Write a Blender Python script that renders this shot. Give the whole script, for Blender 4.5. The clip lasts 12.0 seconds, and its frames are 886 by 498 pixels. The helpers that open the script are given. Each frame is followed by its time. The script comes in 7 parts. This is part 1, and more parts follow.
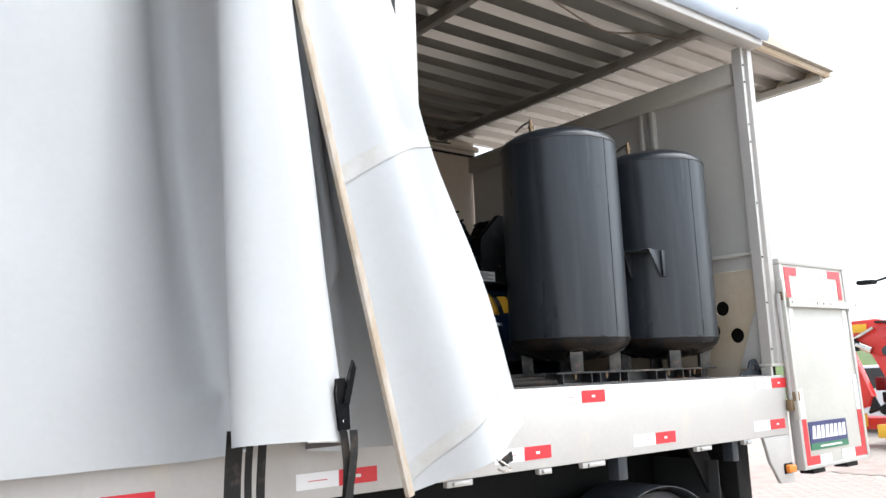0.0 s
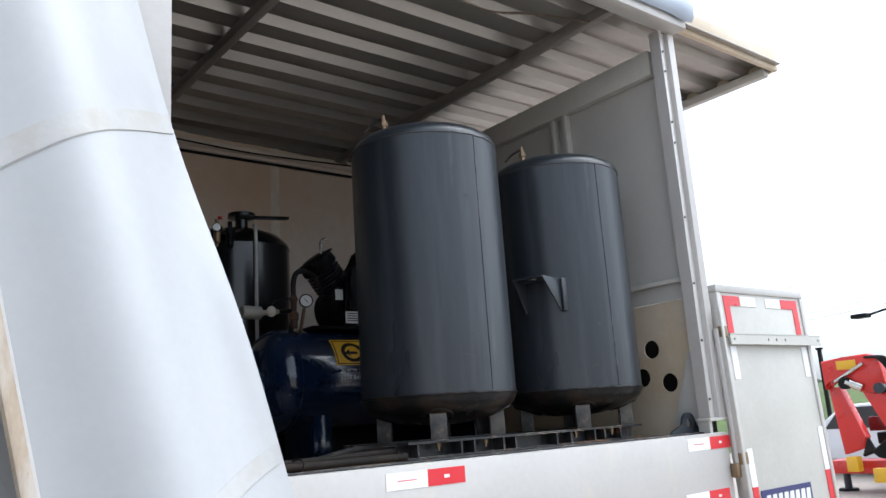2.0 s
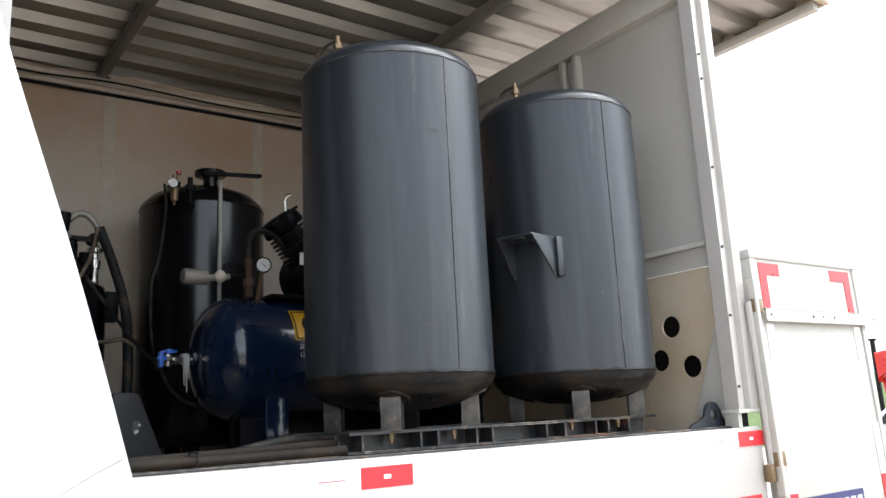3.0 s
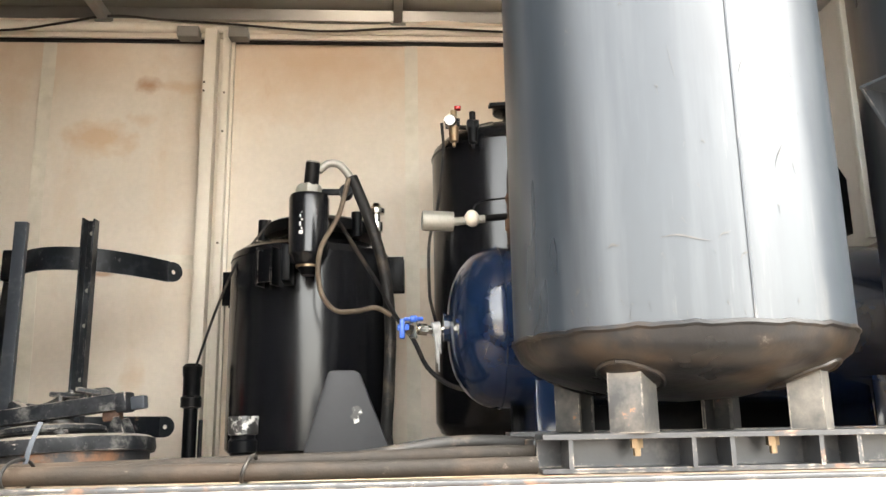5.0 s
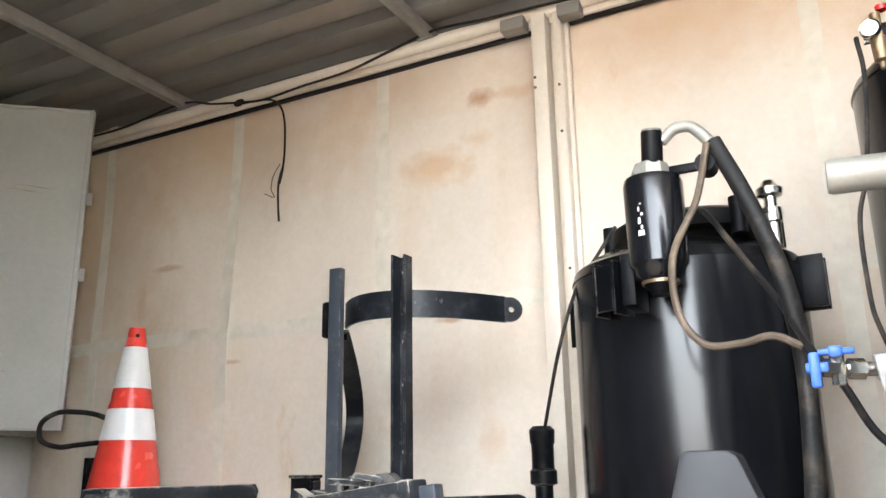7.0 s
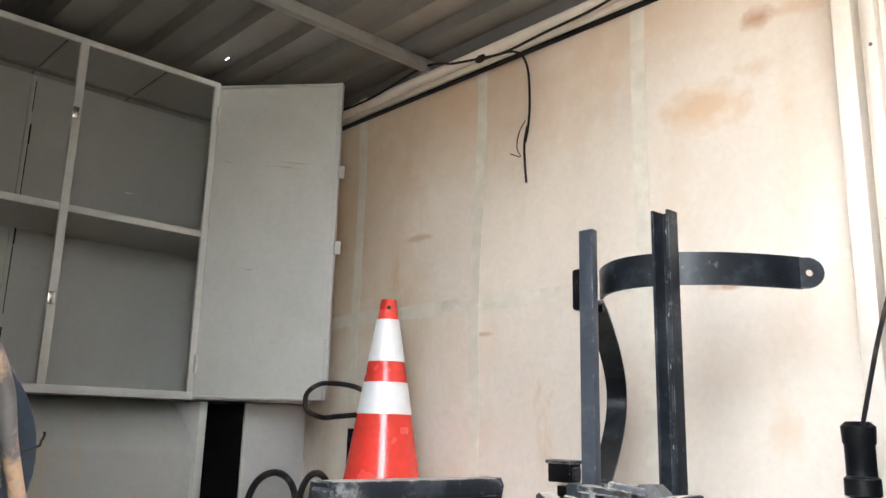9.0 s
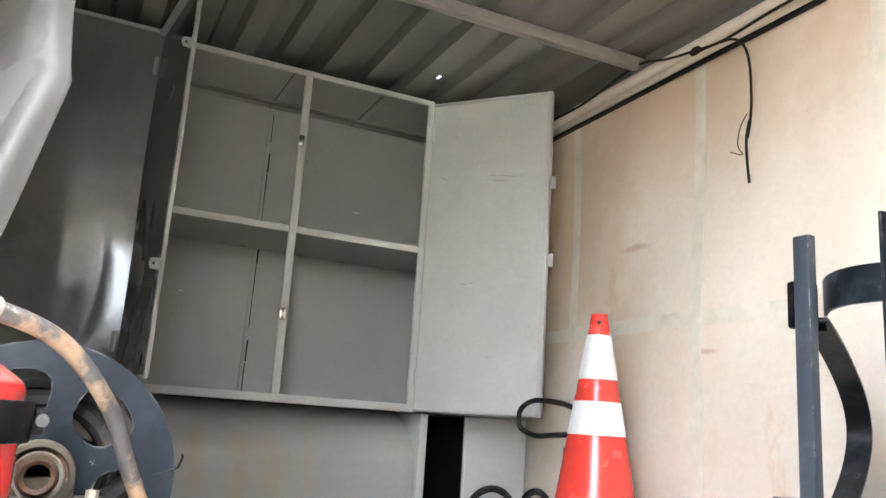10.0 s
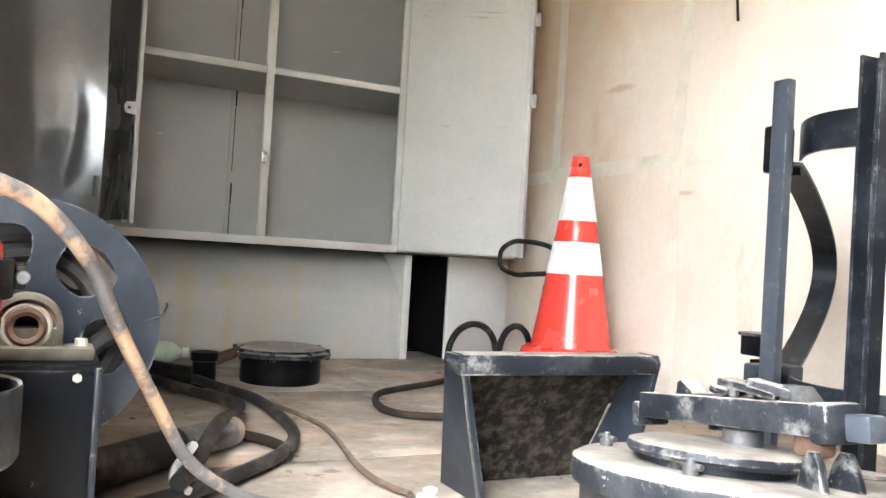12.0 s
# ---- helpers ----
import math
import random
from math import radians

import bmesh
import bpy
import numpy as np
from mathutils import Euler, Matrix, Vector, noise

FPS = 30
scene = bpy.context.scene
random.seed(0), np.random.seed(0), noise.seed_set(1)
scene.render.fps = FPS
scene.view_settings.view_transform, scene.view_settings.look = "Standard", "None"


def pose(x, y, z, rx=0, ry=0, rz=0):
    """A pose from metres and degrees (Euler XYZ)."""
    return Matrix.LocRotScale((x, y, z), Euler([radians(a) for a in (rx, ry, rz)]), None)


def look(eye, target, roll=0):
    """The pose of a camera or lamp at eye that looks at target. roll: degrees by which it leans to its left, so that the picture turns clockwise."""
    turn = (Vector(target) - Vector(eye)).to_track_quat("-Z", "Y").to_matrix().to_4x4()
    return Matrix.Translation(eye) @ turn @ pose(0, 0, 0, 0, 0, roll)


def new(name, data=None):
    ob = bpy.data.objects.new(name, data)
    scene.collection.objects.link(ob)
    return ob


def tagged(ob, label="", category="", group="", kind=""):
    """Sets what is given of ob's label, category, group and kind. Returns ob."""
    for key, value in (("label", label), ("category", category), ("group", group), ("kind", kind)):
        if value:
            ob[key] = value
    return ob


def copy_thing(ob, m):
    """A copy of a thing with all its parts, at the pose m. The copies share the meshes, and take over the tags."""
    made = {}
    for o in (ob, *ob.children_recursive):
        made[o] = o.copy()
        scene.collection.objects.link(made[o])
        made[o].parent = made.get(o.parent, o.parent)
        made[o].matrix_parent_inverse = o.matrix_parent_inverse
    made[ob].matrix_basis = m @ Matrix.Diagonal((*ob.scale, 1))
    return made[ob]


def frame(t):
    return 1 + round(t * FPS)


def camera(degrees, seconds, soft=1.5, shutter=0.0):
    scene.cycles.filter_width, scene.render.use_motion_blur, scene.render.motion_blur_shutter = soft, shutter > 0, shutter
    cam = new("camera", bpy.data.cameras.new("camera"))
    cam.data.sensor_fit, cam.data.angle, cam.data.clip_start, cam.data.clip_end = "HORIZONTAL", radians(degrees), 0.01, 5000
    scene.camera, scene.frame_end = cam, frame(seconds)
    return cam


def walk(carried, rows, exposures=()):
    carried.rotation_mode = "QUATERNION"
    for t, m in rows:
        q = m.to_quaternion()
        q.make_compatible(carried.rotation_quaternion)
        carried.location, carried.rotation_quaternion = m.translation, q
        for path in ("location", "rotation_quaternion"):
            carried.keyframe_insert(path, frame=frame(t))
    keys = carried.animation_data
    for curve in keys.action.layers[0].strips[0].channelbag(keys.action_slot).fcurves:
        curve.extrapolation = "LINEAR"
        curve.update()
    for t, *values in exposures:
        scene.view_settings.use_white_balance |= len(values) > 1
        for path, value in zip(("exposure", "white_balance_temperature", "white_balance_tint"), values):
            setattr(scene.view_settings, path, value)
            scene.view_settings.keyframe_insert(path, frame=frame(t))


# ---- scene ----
cam = camera(57.8, 12.0)
PATH = [
    (0, (0.801, 0.454, 1.516), (2.028, 2.001, 1.832), -2.2),
    (0.5, (1.002, 0.495, 1.527), (2.239, 2.025, 1.885), -3.1),
    (1, (1.187, 0.655, 1.546), (2.475, 2.124, 1.974), -2.0),
    (1.5, (1.479, 0.735, 1.543), (2.775, 2.187, 2.003), -2.7),
    (2, (1.827, 0.751, 1.569), (3.056, 2.27, 1.996), -3.9),
    (2.5, (2.115, 0.894, 1.543), (3.316, 2.446, 1.931), -3.1),
    (2.7, (2.216, 0.956, 1.555), (3.407, 2.515, 1.946), -3.1),
    (4.3, (2.945, 1.466, 1.545), (3.533, 3.324, 1.996), -1.0),
    (4.5, (3.0, 1.535, 1.542), (3.468, 3.427, 1.988), -1.3),
    (5, (3.209, 1.758, 1.537), (3.33, 3.708, 1.962), -1.0),
    (5.5, (3.277, 1.941, 1.549), (3.094, 3.881, 1.999), 1.2),
    (6, (3.254, 2.19, 1.569), (2.798, 4.069, 2.08), 0.9),
    (6.5, (3.286, 2.401, 1.634), (2.566, 4.187, 2.172), -1.1),
    (6.7, (3.318, 2.495, 1.648), (2.494, 4.235, 2.189), -1.5),
    (8.3, (3.177, 2.705, 1.682), (2.08, 4.317, 2.125), 2.4),
    (8.5, (3.179, 2.721, 1.706), (1.984, 4.269, 2.127), 2.8),
    (9, (3.155, 2.866, 1.725), (1.729, 4.198, 2.164), 1.5),
    (9.5, (3.138, 2.997, 1.75), (1.499, 4.06, 2.179), 1.4),
    (10, (3.175, 3.066, 1.77), (1.401, 3.882, 2.202), 3.9),
    (10.5, (3.184, 3.081, 1.783), (1.379, 3.834, 2.205), 5.4),
    (11, (3.192, 3.094, 1.791), (1.359, 3.797, 2.171), 3.0),
    (11.5, (3.193, 3.09, 1.79), (1.357, 3.87, 1.942), 2.5),
    (12, (3.195, 3.076, 1.789), (1.403, 3.964, 1.825), 3.4),
]
walk(cam, [(t, look(eye, target, roll)) for t, eye, target, roll in PATH],
     exposures=[(0.0, 1.68, 6100, 8), (0.7, 1.52, 6050, 8), (1.3, 1.24, 5800, 8), (2.0, 1.24, 5800, 8), (2.5, 1.42, 5950, 8), (2.7, 1.56, 6050, 8), (3.5, 2.7, 6500, 8), (4.3, 3.8, 7050, 8), (5.5, 4.2, 6950, 8), (6.0, 4.38, 6450, 8), (6.5, 4.65, 6250, 8), (8.3, 4.8, 6300, 8), (9.2, 5.05, 6050, 8), (10.0, 5.42, 6000, 8), (10.5, 5.52, 5980, 8), (11.5, 5.52, 6050, 8), (12.0, 5.75, 6200, 8)])

# ---- light ----
SUN_EL, SUN_AZ = radians(62), radians(125)
world = bpy.data.worlds.new("world")
scene.world = world
world.use_nodes = True
wn, wl = world.node_tree.nodes, world.node_tree.links
wn.clear()
sky = wn.new("ShaderNodeTexSky")
sky.sky_type = "NISHITA"
sky.sun_disc = False
sky.sun_elevation, sky.sun_rotation = SUN_EL, SUN_AZ
sky.air_density, sky.dust_density, sky.ozone_density = 1.0, 3.0, 1.0
hsv = wn.new("ShaderNodeHueSaturation")
hsv.inputs["Saturation"].default_value = 0.25
bg = wn.new("ShaderNodeBackground")
bg.inputs["Strength"].default_value = 0.15
wo = wn.new("ShaderNodeOutputWorld")
wl.new(sky.outputs[0], hsv.inputs["Color"])
wl.new(hsv.outputs[0], bg.inputs[0])
wl.new(bg.outputs[0], wo.inputs[0])
sun = new("sun", bpy.data.lights.new("sun", "SUN"))
sun.data.energy, sun.data.angle, sun.data.color = 0.8, radians(75), (1.0, 0.96, 0.9)
sun_dir = Vector((math.sin(SUN_AZ) * math.cos(SUN_EL), math.cos(SUN_AZ) * math.cos(SUN_EL), math.sin(SUN_EL)))
sun.matrix_world = look(sun_dir * 30, (0, 0, 0))


# ---- materials ----
def ramp(nt, src, stops):
    r = nt.nodes.new("ShaderNodeValToRGB")
    while len(r.color_ramp.elements) < len(stops):
        r.color_ramp.elements.new(0.5)
    for el, (p, c) in zip(r.color_ramp.elements, stops):
        el.position = p
        el.color = (c, c, c, 1) if isinstance(c, (int, float)) else (*c, 1)
    nt.links.new(src, r.inputs[0])
    return r.outputs[0]


def mat(name, base, rough=0.5, metal=0.0, var=0.12, grain=40.0, blotch=2.5, bump=0.15, bump_scale=60.0, stain=None,
        stain_scale=3.0, stain_lo=0.55, stain_hi=0.75, stretch=(1, 1, 1), rvar=0.05, coat=0.0, spec=0.5, chips=None,
        chip_lo=0.68, chip_scale=14.0, translucent=0.0, edge=None, edge_w=0.004, dust=None, dust_lo=0.35, stain2=None, stain2_scale=5.0,
        stain2_lo=0.55, stain2_hi=0.7, stain_stretch=None):
    """A painted, rusted or worn surface: base colour with fine grain, broad blotches, stains and chips."""
    m = bpy.data.materials.new(name)
    m.use_nodes = True
    nt = m.node_tree
    n, l = nt.nodes, nt.links
    bsdf = n["Principled BSDF"]
    tc = n.new("ShaderNodeTexCoord")
    mp = n.new("ShaderNodeMapping")
    mp.inputs["Scale"].default_value = stretch
    l.new(tc.outputs["Object"], mp.inputs[0])

    def noisy(scale, detail=6.0, rough_=0.6):
        t = n.new("ShaderNodeTexNoise")
        t.inputs["Scale"].default_value, t.inputs["Detail"].default_value, t.inputs["Roughness"].default_value = scale, detail, rough_
        l.new(mp.outputs[0], t.inputs["Vector"])
        return t.outputs["Fac"]

    def mix(fac, a, b, mode="MIX"):
        x = n.new("ShaderNodeMix")
        x.data_type, x.blend_type = "RGBA", mode
        for sock, val in ((x.inputs[0], fac), (x.inputs[6], a), (x.inputs[7], b)):
            if isinstance(val, bpy.types.NodeSocket):
                l.new(val, sock)
            else:
                sock.default_value = val if isinstance(val, (int, float)) else (*val, 1)
        return x.outputs[2]

    fine, broad = noisy(grain), noisy(blotch, 3.0)
    col = mix(1.0, base, ramp(nt, broad, [(0.3, 1 - var), (0.7, 1 + var * 0.4)]), "MULTIPLY")
    col = mix(1.0, col, ramp(nt, fine, [(0.3, 1 - var * 0.7), (0.7, 1.0)]), "MULTIPLY")
    mp0 = mp
    if stain_stretch:
        mp = n.new("ShaderNodeMapping")
        mp.inputs["Scale"].default_value = stain_stretch
        l.new(tc.outputs["Object"], mp.inputs[0])
    if stain:
        col = mix(ramp(nt, noisy(stain_scale, 8.0, 0.65), [(stain_lo, 0), (stain_hi, 1)]), col, stain)
    if stain2:
        col = mix(ramp(nt, noisy(stain2_scale, 9.0, 0.7), [(stain2_lo, 0), (stain2_hi, 1)]), col, stain2)
    mp = mp0
    if dust:
        # dust that has settled on faces turned upwards
        ge = n.new("ShaderNodeNewGeometry")
        sx = n.new("ShaderNodeSeparateXYZ")
        l.new(ge.outputs["Normal"], sx.inputs[0])
        up = ramp(nt, sx.outputs["Z"], [(0.45, 0), (0.9, 1)])
        col = mix(mix(1.0, up, ramp(nt, noisy(6.0, 8.0, 0.7), [(dust_lo, 0.1), (dust_lo + 0.3, 0.9)]), "MULTIPLY"), col, dust)
    if edge:
        # paint worn off along the edges
        ge2 = n.new("ShaderNodeNewGeometry")
        bv = n.new("ShaderNodeBevel")
        bv.samples = 4
        bv.inputs["Radius"].default_value = edge_w
        dt = n.new("ShaderNodeVectorMath")
        dt.operation = "DOT_PRODUCT"
        l.new(ge2.outputs["Normal"], dt.inputs[0])
        l.new(bv.outputs[0], dt.inputs[1])
        worn = ramp(nt, dt.outputs["Value"], [(0.90, 1), (0.985, 0)])
        col = mix(mix(1.0, worn, ramp(nt, noisy(18.0, 8.0, 0.75), [(0.50, 0), (0.60, 0.8)]), "MULTIPLY"), col, edge)
    if chips:
        col = mix(ramp(nt, noisy(chip_scale, 8.0, 0.75), [(chip_lo, 0), (chip_lo + 0.03, 1)]), col, chips)
    l.new(col, bsdf.inputs["Base Color"])
    bsdf.inputs["Metallic"].default_value = metal
    bsdf.inputs["Specular IOR Level"].default_value = spec
    bsdf.inputs["Coat Weight"].default_value = coat
    bsdf.inputs["Coat Roughness"].default_value = 0.08
    l.new(ramp(nt, broad, [(0.3, max(0.02, rough - rvar)), (0.7, min(1, rough + rvar))]), bsdf.inputs["Roughness"])
    if bump:
        b = n.new("ShaderNodeBump")
        b.inputs["Strength"].default_value, b.inputs["Distance"].default_value = bump, 0.004
        l.new(noisy(bump_scale, 5.0), b.inputs["Height"])
        l.new(b.outputs[0], bsdf.inputs["Normal"])
    if translucent:
        tr = n.new("ShaderNodeBsdfTranslucent")
        l.new(col, tr.inputs[0])
        ms = n.new("ShaderNodeMixShader")
        ms.inputs[0].default_value = translucent
        l.new(bsdf.outputs[0], ms.inputs[1])
        l.new(tr.outputs[0], ms.inputs[2])
        l.new(ms.outputs[0], n["Material Output"].inputs[0])
    return m


def spots(m, places):
    """Adds ragged smudges and wide soft tints to a material: (centre, half sizes, colour, strength) in the object's
    space.
    """
    nt = m.node_tree
    n, l = nt.nodes, nt.links
    bsdf = n["Principled BSDF"]
    src = bsdf.inputs["Base Color"].links[0].from_socket
    tc = n.new("ShaderNodeTexCoord")
    rag = n.new("ShaderNodeTexNoise")
    rag.inputs["Scale"].default_value, rag.inputs["Detail"].default_value = 11.0, 6.0
    l.new(tc.outputs["Object"], rag.inputs["Vector"])
    shift = n.new("ShaderNodeMath")
    shift.operation, shift.inputs[1].default_value = "SUBTRACT", 0.5
    l.new(rag.outputs["Fac"], shift.inputs[0])
    for c, half, colour, strength in places:
        mp = n.new("ShaderNodeMapping")
        mp.inputs["Location"].default_value = [-a / h for a, h in zip(c, half)]
        mp.inputs["Scale"].default_value = [1 / h for h in half]
        l.new(tc.outputs["Object"], mp.inputs[0])
        ln = n.new("ShaderNodeVectorMath")
        ln.operation = "LENGTH"
        l.new(mp.outputs[0], ln.inputs[0])
        ad = n.new("ShaderNodeMath")
        ad.operation, ad.inputs[1].default_value = "MULTIPLY_ADD", 2.2 if min(half) < 0.2 else 0.7
        l.new(shift.outputs[0], ad.inputs[0])
        l.new(ln.outputs["Value"], ad.inputs[2])
        x = n.new("ShaderNodeMix")
        x.data_type = "RGBA"
        x.inputs[7].default_value = (*colour, 1)
        l.new(ramp(nt, ad.outputs[0], [(0.25 if min(half) < 0.2 else 0.0, strength), (1.0, 0)]), x.inputs[0])
        l.new(src, x.inputs[6])
        src = x.outputs[2]
    for link in list(bsdf.inputs["Base Color"].links):
        l.remove(link)
    l.new(src, bsdf.inputs["Base Color"])


RUST = (0.22, 0.10, 0.045)
M_CURTAIN = mat("curtain_pvc", (0.425, 0.435, 0.440), 0.38, translucent=0.03, var=0.06, blotch=1.5, bump=0.25, bump_scale=4, stain=(0.40, 0.39, 0.36), stain_scale=2, stain_lo=0.56, stain_hi=0.9)
M_CURTAIN_BAND = mat("curtain_band", (0.435, 0.435, 0.425), 0.5, var=0.12, stain=(0.37, 0.345, 0.30), stain_scale=9, stain_lo=0.45, stain_hi=0.7)
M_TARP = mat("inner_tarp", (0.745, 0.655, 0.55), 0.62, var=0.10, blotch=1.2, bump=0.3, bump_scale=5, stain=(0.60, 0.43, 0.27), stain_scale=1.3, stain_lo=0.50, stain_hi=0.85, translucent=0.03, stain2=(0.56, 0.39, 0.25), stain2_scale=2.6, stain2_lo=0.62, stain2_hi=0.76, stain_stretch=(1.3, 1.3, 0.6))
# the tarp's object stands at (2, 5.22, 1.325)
# small spots are stains; wide tan ones paint the dimmer top and corner
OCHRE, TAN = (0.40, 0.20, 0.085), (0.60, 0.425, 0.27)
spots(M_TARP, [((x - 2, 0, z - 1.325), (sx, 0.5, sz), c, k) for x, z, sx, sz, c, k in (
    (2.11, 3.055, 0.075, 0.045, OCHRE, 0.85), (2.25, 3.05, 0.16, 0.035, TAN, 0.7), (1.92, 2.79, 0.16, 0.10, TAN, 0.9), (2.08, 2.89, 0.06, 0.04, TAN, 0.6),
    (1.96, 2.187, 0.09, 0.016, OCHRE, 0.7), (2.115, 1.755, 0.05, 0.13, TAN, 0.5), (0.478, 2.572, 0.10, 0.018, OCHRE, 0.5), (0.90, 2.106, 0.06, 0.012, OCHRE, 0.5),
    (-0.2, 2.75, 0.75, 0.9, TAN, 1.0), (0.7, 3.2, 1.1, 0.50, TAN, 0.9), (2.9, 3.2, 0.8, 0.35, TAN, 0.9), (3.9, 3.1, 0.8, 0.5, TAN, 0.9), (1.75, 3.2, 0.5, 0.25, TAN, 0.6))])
M_TARP_SEAM = mat("tarp_seam", (0.735, 0.67, 0.56), 0.6, var=0.14, grain=20, stain=(0.57, 0.51, 0.40), stain_scale=8, stain_lo=0.5, stain_hi=0.75)
M_POST = mat("post_cream_paint", (0.70, 0.625, 0.525), 0.42, var=0.08, blotch=2, bump=0.05, bump_scale=8, stain=(0.56, 0.44, 0.31), stain_scale=5, stain_lo=0.56, stain_hi=0.8, stain_stretch=(1, 1, 0.3))
M_BODY = mat("body_paint_white", (0.47, 0.455, 0.432), 0.36, var=0.09, blotch=1.5, bump=0.05, bump_scale=8, stain=(0.52, 0.47, 0.38), stain_scale=4, stain_lo=0.58, stain_hi=0.8, chips=(0.34, 0.24, 0.14), chip_lo=0.70, stain_stretch=(1, 1, 0.35), chip_scale=18)
M_GREY = mat("grey_paint", (0.378, 0.372, 0.338), 0.38, var=0.08, blotch=1.4, bump=0.06, bump_scale=5, stain=(0.38, 0.35, 0.29), stain_scale=2.5, stain_lo=0.56, stain_hi=0.9, chips=(0.2, 0.13, 0.08), chip_lo=0.80)
M_GREY_FRAME = mat("grey_frame_paint", (0.505, 0.495, 0.45), 0.42, var=0.10, chips=(0.25, 0.14, 0.08), chip_lo=0.76, chip_scale=20)
M_GREYSTREAK = mat("streaked_grey_paint", (0.37, 0.362, 0.332), 0.46, var=0.08, blotch=1.4, bump=0.06, bump_scale=5, stain=(0.37, 0.315, 0.22), stain_scale=5, stain_lo=0.53, stain_hi=0.75, stain_stretch=(1, 1, 0.08), chips=(0.2, 0.13, 0.08), chip_lo=0.80)
spots(M_GREYSTREAK, [((0.28, y - 4, z - 1.325), (0.6, sy, sz), (0.40, 0.31, 0.17), k) for y, z, sy, sz, k in ((3.62, 1.55, 0.05, 0.28, 0.6), (3.80, 1.52, 0.03, 0.25, 0.5), (4.10, 1.60, 0.025, 0.22, 0.45), (4.33, 1.42, 0.05, 0.10, 0.4))])
# the cabinet's grey, darker: shade on the left door put into the paint
M_DOOR_SHADED = mat("shaded_door_paint", (0.215, 0.21, 0.196), 0.24, var=0.14, blotch=2, bump=0.05, bump_scale=3, rvar=0.05, spec=0.9, coat=0.3, stain=(0.15, 0.145, 0.13), stain_scale=3)
M_MUD = mat("dried_mud", (0.015, 0.013, 0.0108), 0.9, var=0.45, grain=50, blotch=9, bump=1.0, bump_scale=55, stain=(0.046, 0.037, 0.028), stain_scale=34, stain_lo=0.46, stain_hi=0.62, spec=0.1, chips=(0.12, 0.10, 0.075), chip_lo=0.655, chip_scale=38)
# darker copy of the curtain cloth, with the folds' shade put into its colour
M_CURTAIN_SHADED = mat("curtain_shaded", (0.155, 0.150, 0.142), 0.45, var=0.12, blotch=3, bump=0.2, bump_scale=6, stain=(0.12, 0.115, 0.108), stain_scale=4, spec=0.4)
M_BULK = mat("bulkhead_paint", (0.50, 0.49, 0.46), 0.42, var=0.07, blotch=1.2, bump=0.05, bump_scale=4, stain=(0.44, 0.38, 0.28), stain_scale=2.2, stain_lo=0.6, stain_hi=0.9)
M_BULK_TAN = mat("bulkhead_stained", (0.56, 0.46, 0.32), 0.5, var=0.12, blotch=2, stain=(0.62, 0.56, 0.46), stain_scale=1.8, stain_lo=0.42, stain_hi=0.7)
# glossy grey paint darkened for a panel that stands in shade
M_PANEL_SHADED = mat("shaded_panel_paint", (0.25, 0.245, 0.226), 0.17, var=0.16, blotch=2, bump=0.05, bump_scale=3, rvar=0.04, spec=1.0, coat=0.6, stain=(0.17, 0.165, 0.15), stain_scale=3)
M_ROOF = mat("galvanised_roof", (0.36, 0.345, 0.315), 0.27, metal=0.6, var=0.10, blotch=2.5, grain=25, stretch=(0.5, 1, 1), bump=0.03, bump_scale=10, stain=(0.30, 0.28, 0.245), stain_scale=5, stain_lo=0.5, stain_hi=0.9, rvar=0.0)
M_ROOFBAR = mat("roof_bar_paint", (0.21, 0.195, 0.172), 0.42, var=0.14, stain=(0.12, 0.09, 0.06), stain_scale=6)
M_TANK = mat("tank_black_paint", (0.0185, 0.0235, 0.0295), 0.32, var=0.18, blotch=5, grain=60, stretch=(1, 1, 0.2), bump=0.10, bump_scale=9, rvar=0.06, stain=(0.042, 0.047, 0.053), stain_scale=7, stain_lo=0.47, stain_hi=0.78, chips=(0.20, 0.17, 0.145), chip_lo=0.712, chip_scale=9, spec=0.50, edge=(0.26, 0.24, 0.22), edge_w=0.006, stain_stretch=(2.0, 2.0, 0.14), stain2=(0.072, 0.073, 0.074), stain2_scale=12, stain2_lo=0.61, stain2_hi=0.76)
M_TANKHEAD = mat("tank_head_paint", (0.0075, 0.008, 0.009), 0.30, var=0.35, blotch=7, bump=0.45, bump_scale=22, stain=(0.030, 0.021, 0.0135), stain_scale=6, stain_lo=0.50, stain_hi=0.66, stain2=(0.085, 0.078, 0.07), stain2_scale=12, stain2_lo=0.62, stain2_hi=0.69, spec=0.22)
M_LEG = mat("worn_leg_paint", (0.04, 0.041, 0.042), 0.45, var=0.3, blotch=9, bump=0.25, bump_scale=30, stain=(0.125, 0.115, 0.10), stain_scale=8, stain_lo=0.48, stain_hi=0.66, chips=(0.27, 0.13, 0.065), chip_lo=0.64, chip_scale=16, edge=(0.5, 0.44, 0.37), edge_w=0.005, spec=0.4)
M_VESSEL = mat("vessel_gloss_black", (0.007, 0.0075, 0.009), 0.20, var=0.15, blotch=4, bump=0.06, bump_scale=8, rvar=0.04, chips=(0.16, 0.16, 0.16), chip_lo=0.775, chip_scale=12, spec=0.45)
M_BLACK = mat("black_steel", (0.0035, 0.004, 0.005), 0.36, var=0.2, blotch=6, bump=0.12, bump_scale=40, chips=(0.25, 0.22, 0.19), chip_lo=0.66, chip_scale=16, rvar=0.05, spec=0.08, edge=(0.16, 0.15, 0.14), stain=(0.011, 0.010, 0.009), stain_scale=8, stain_lo=0.5, stain_hi=0.68)
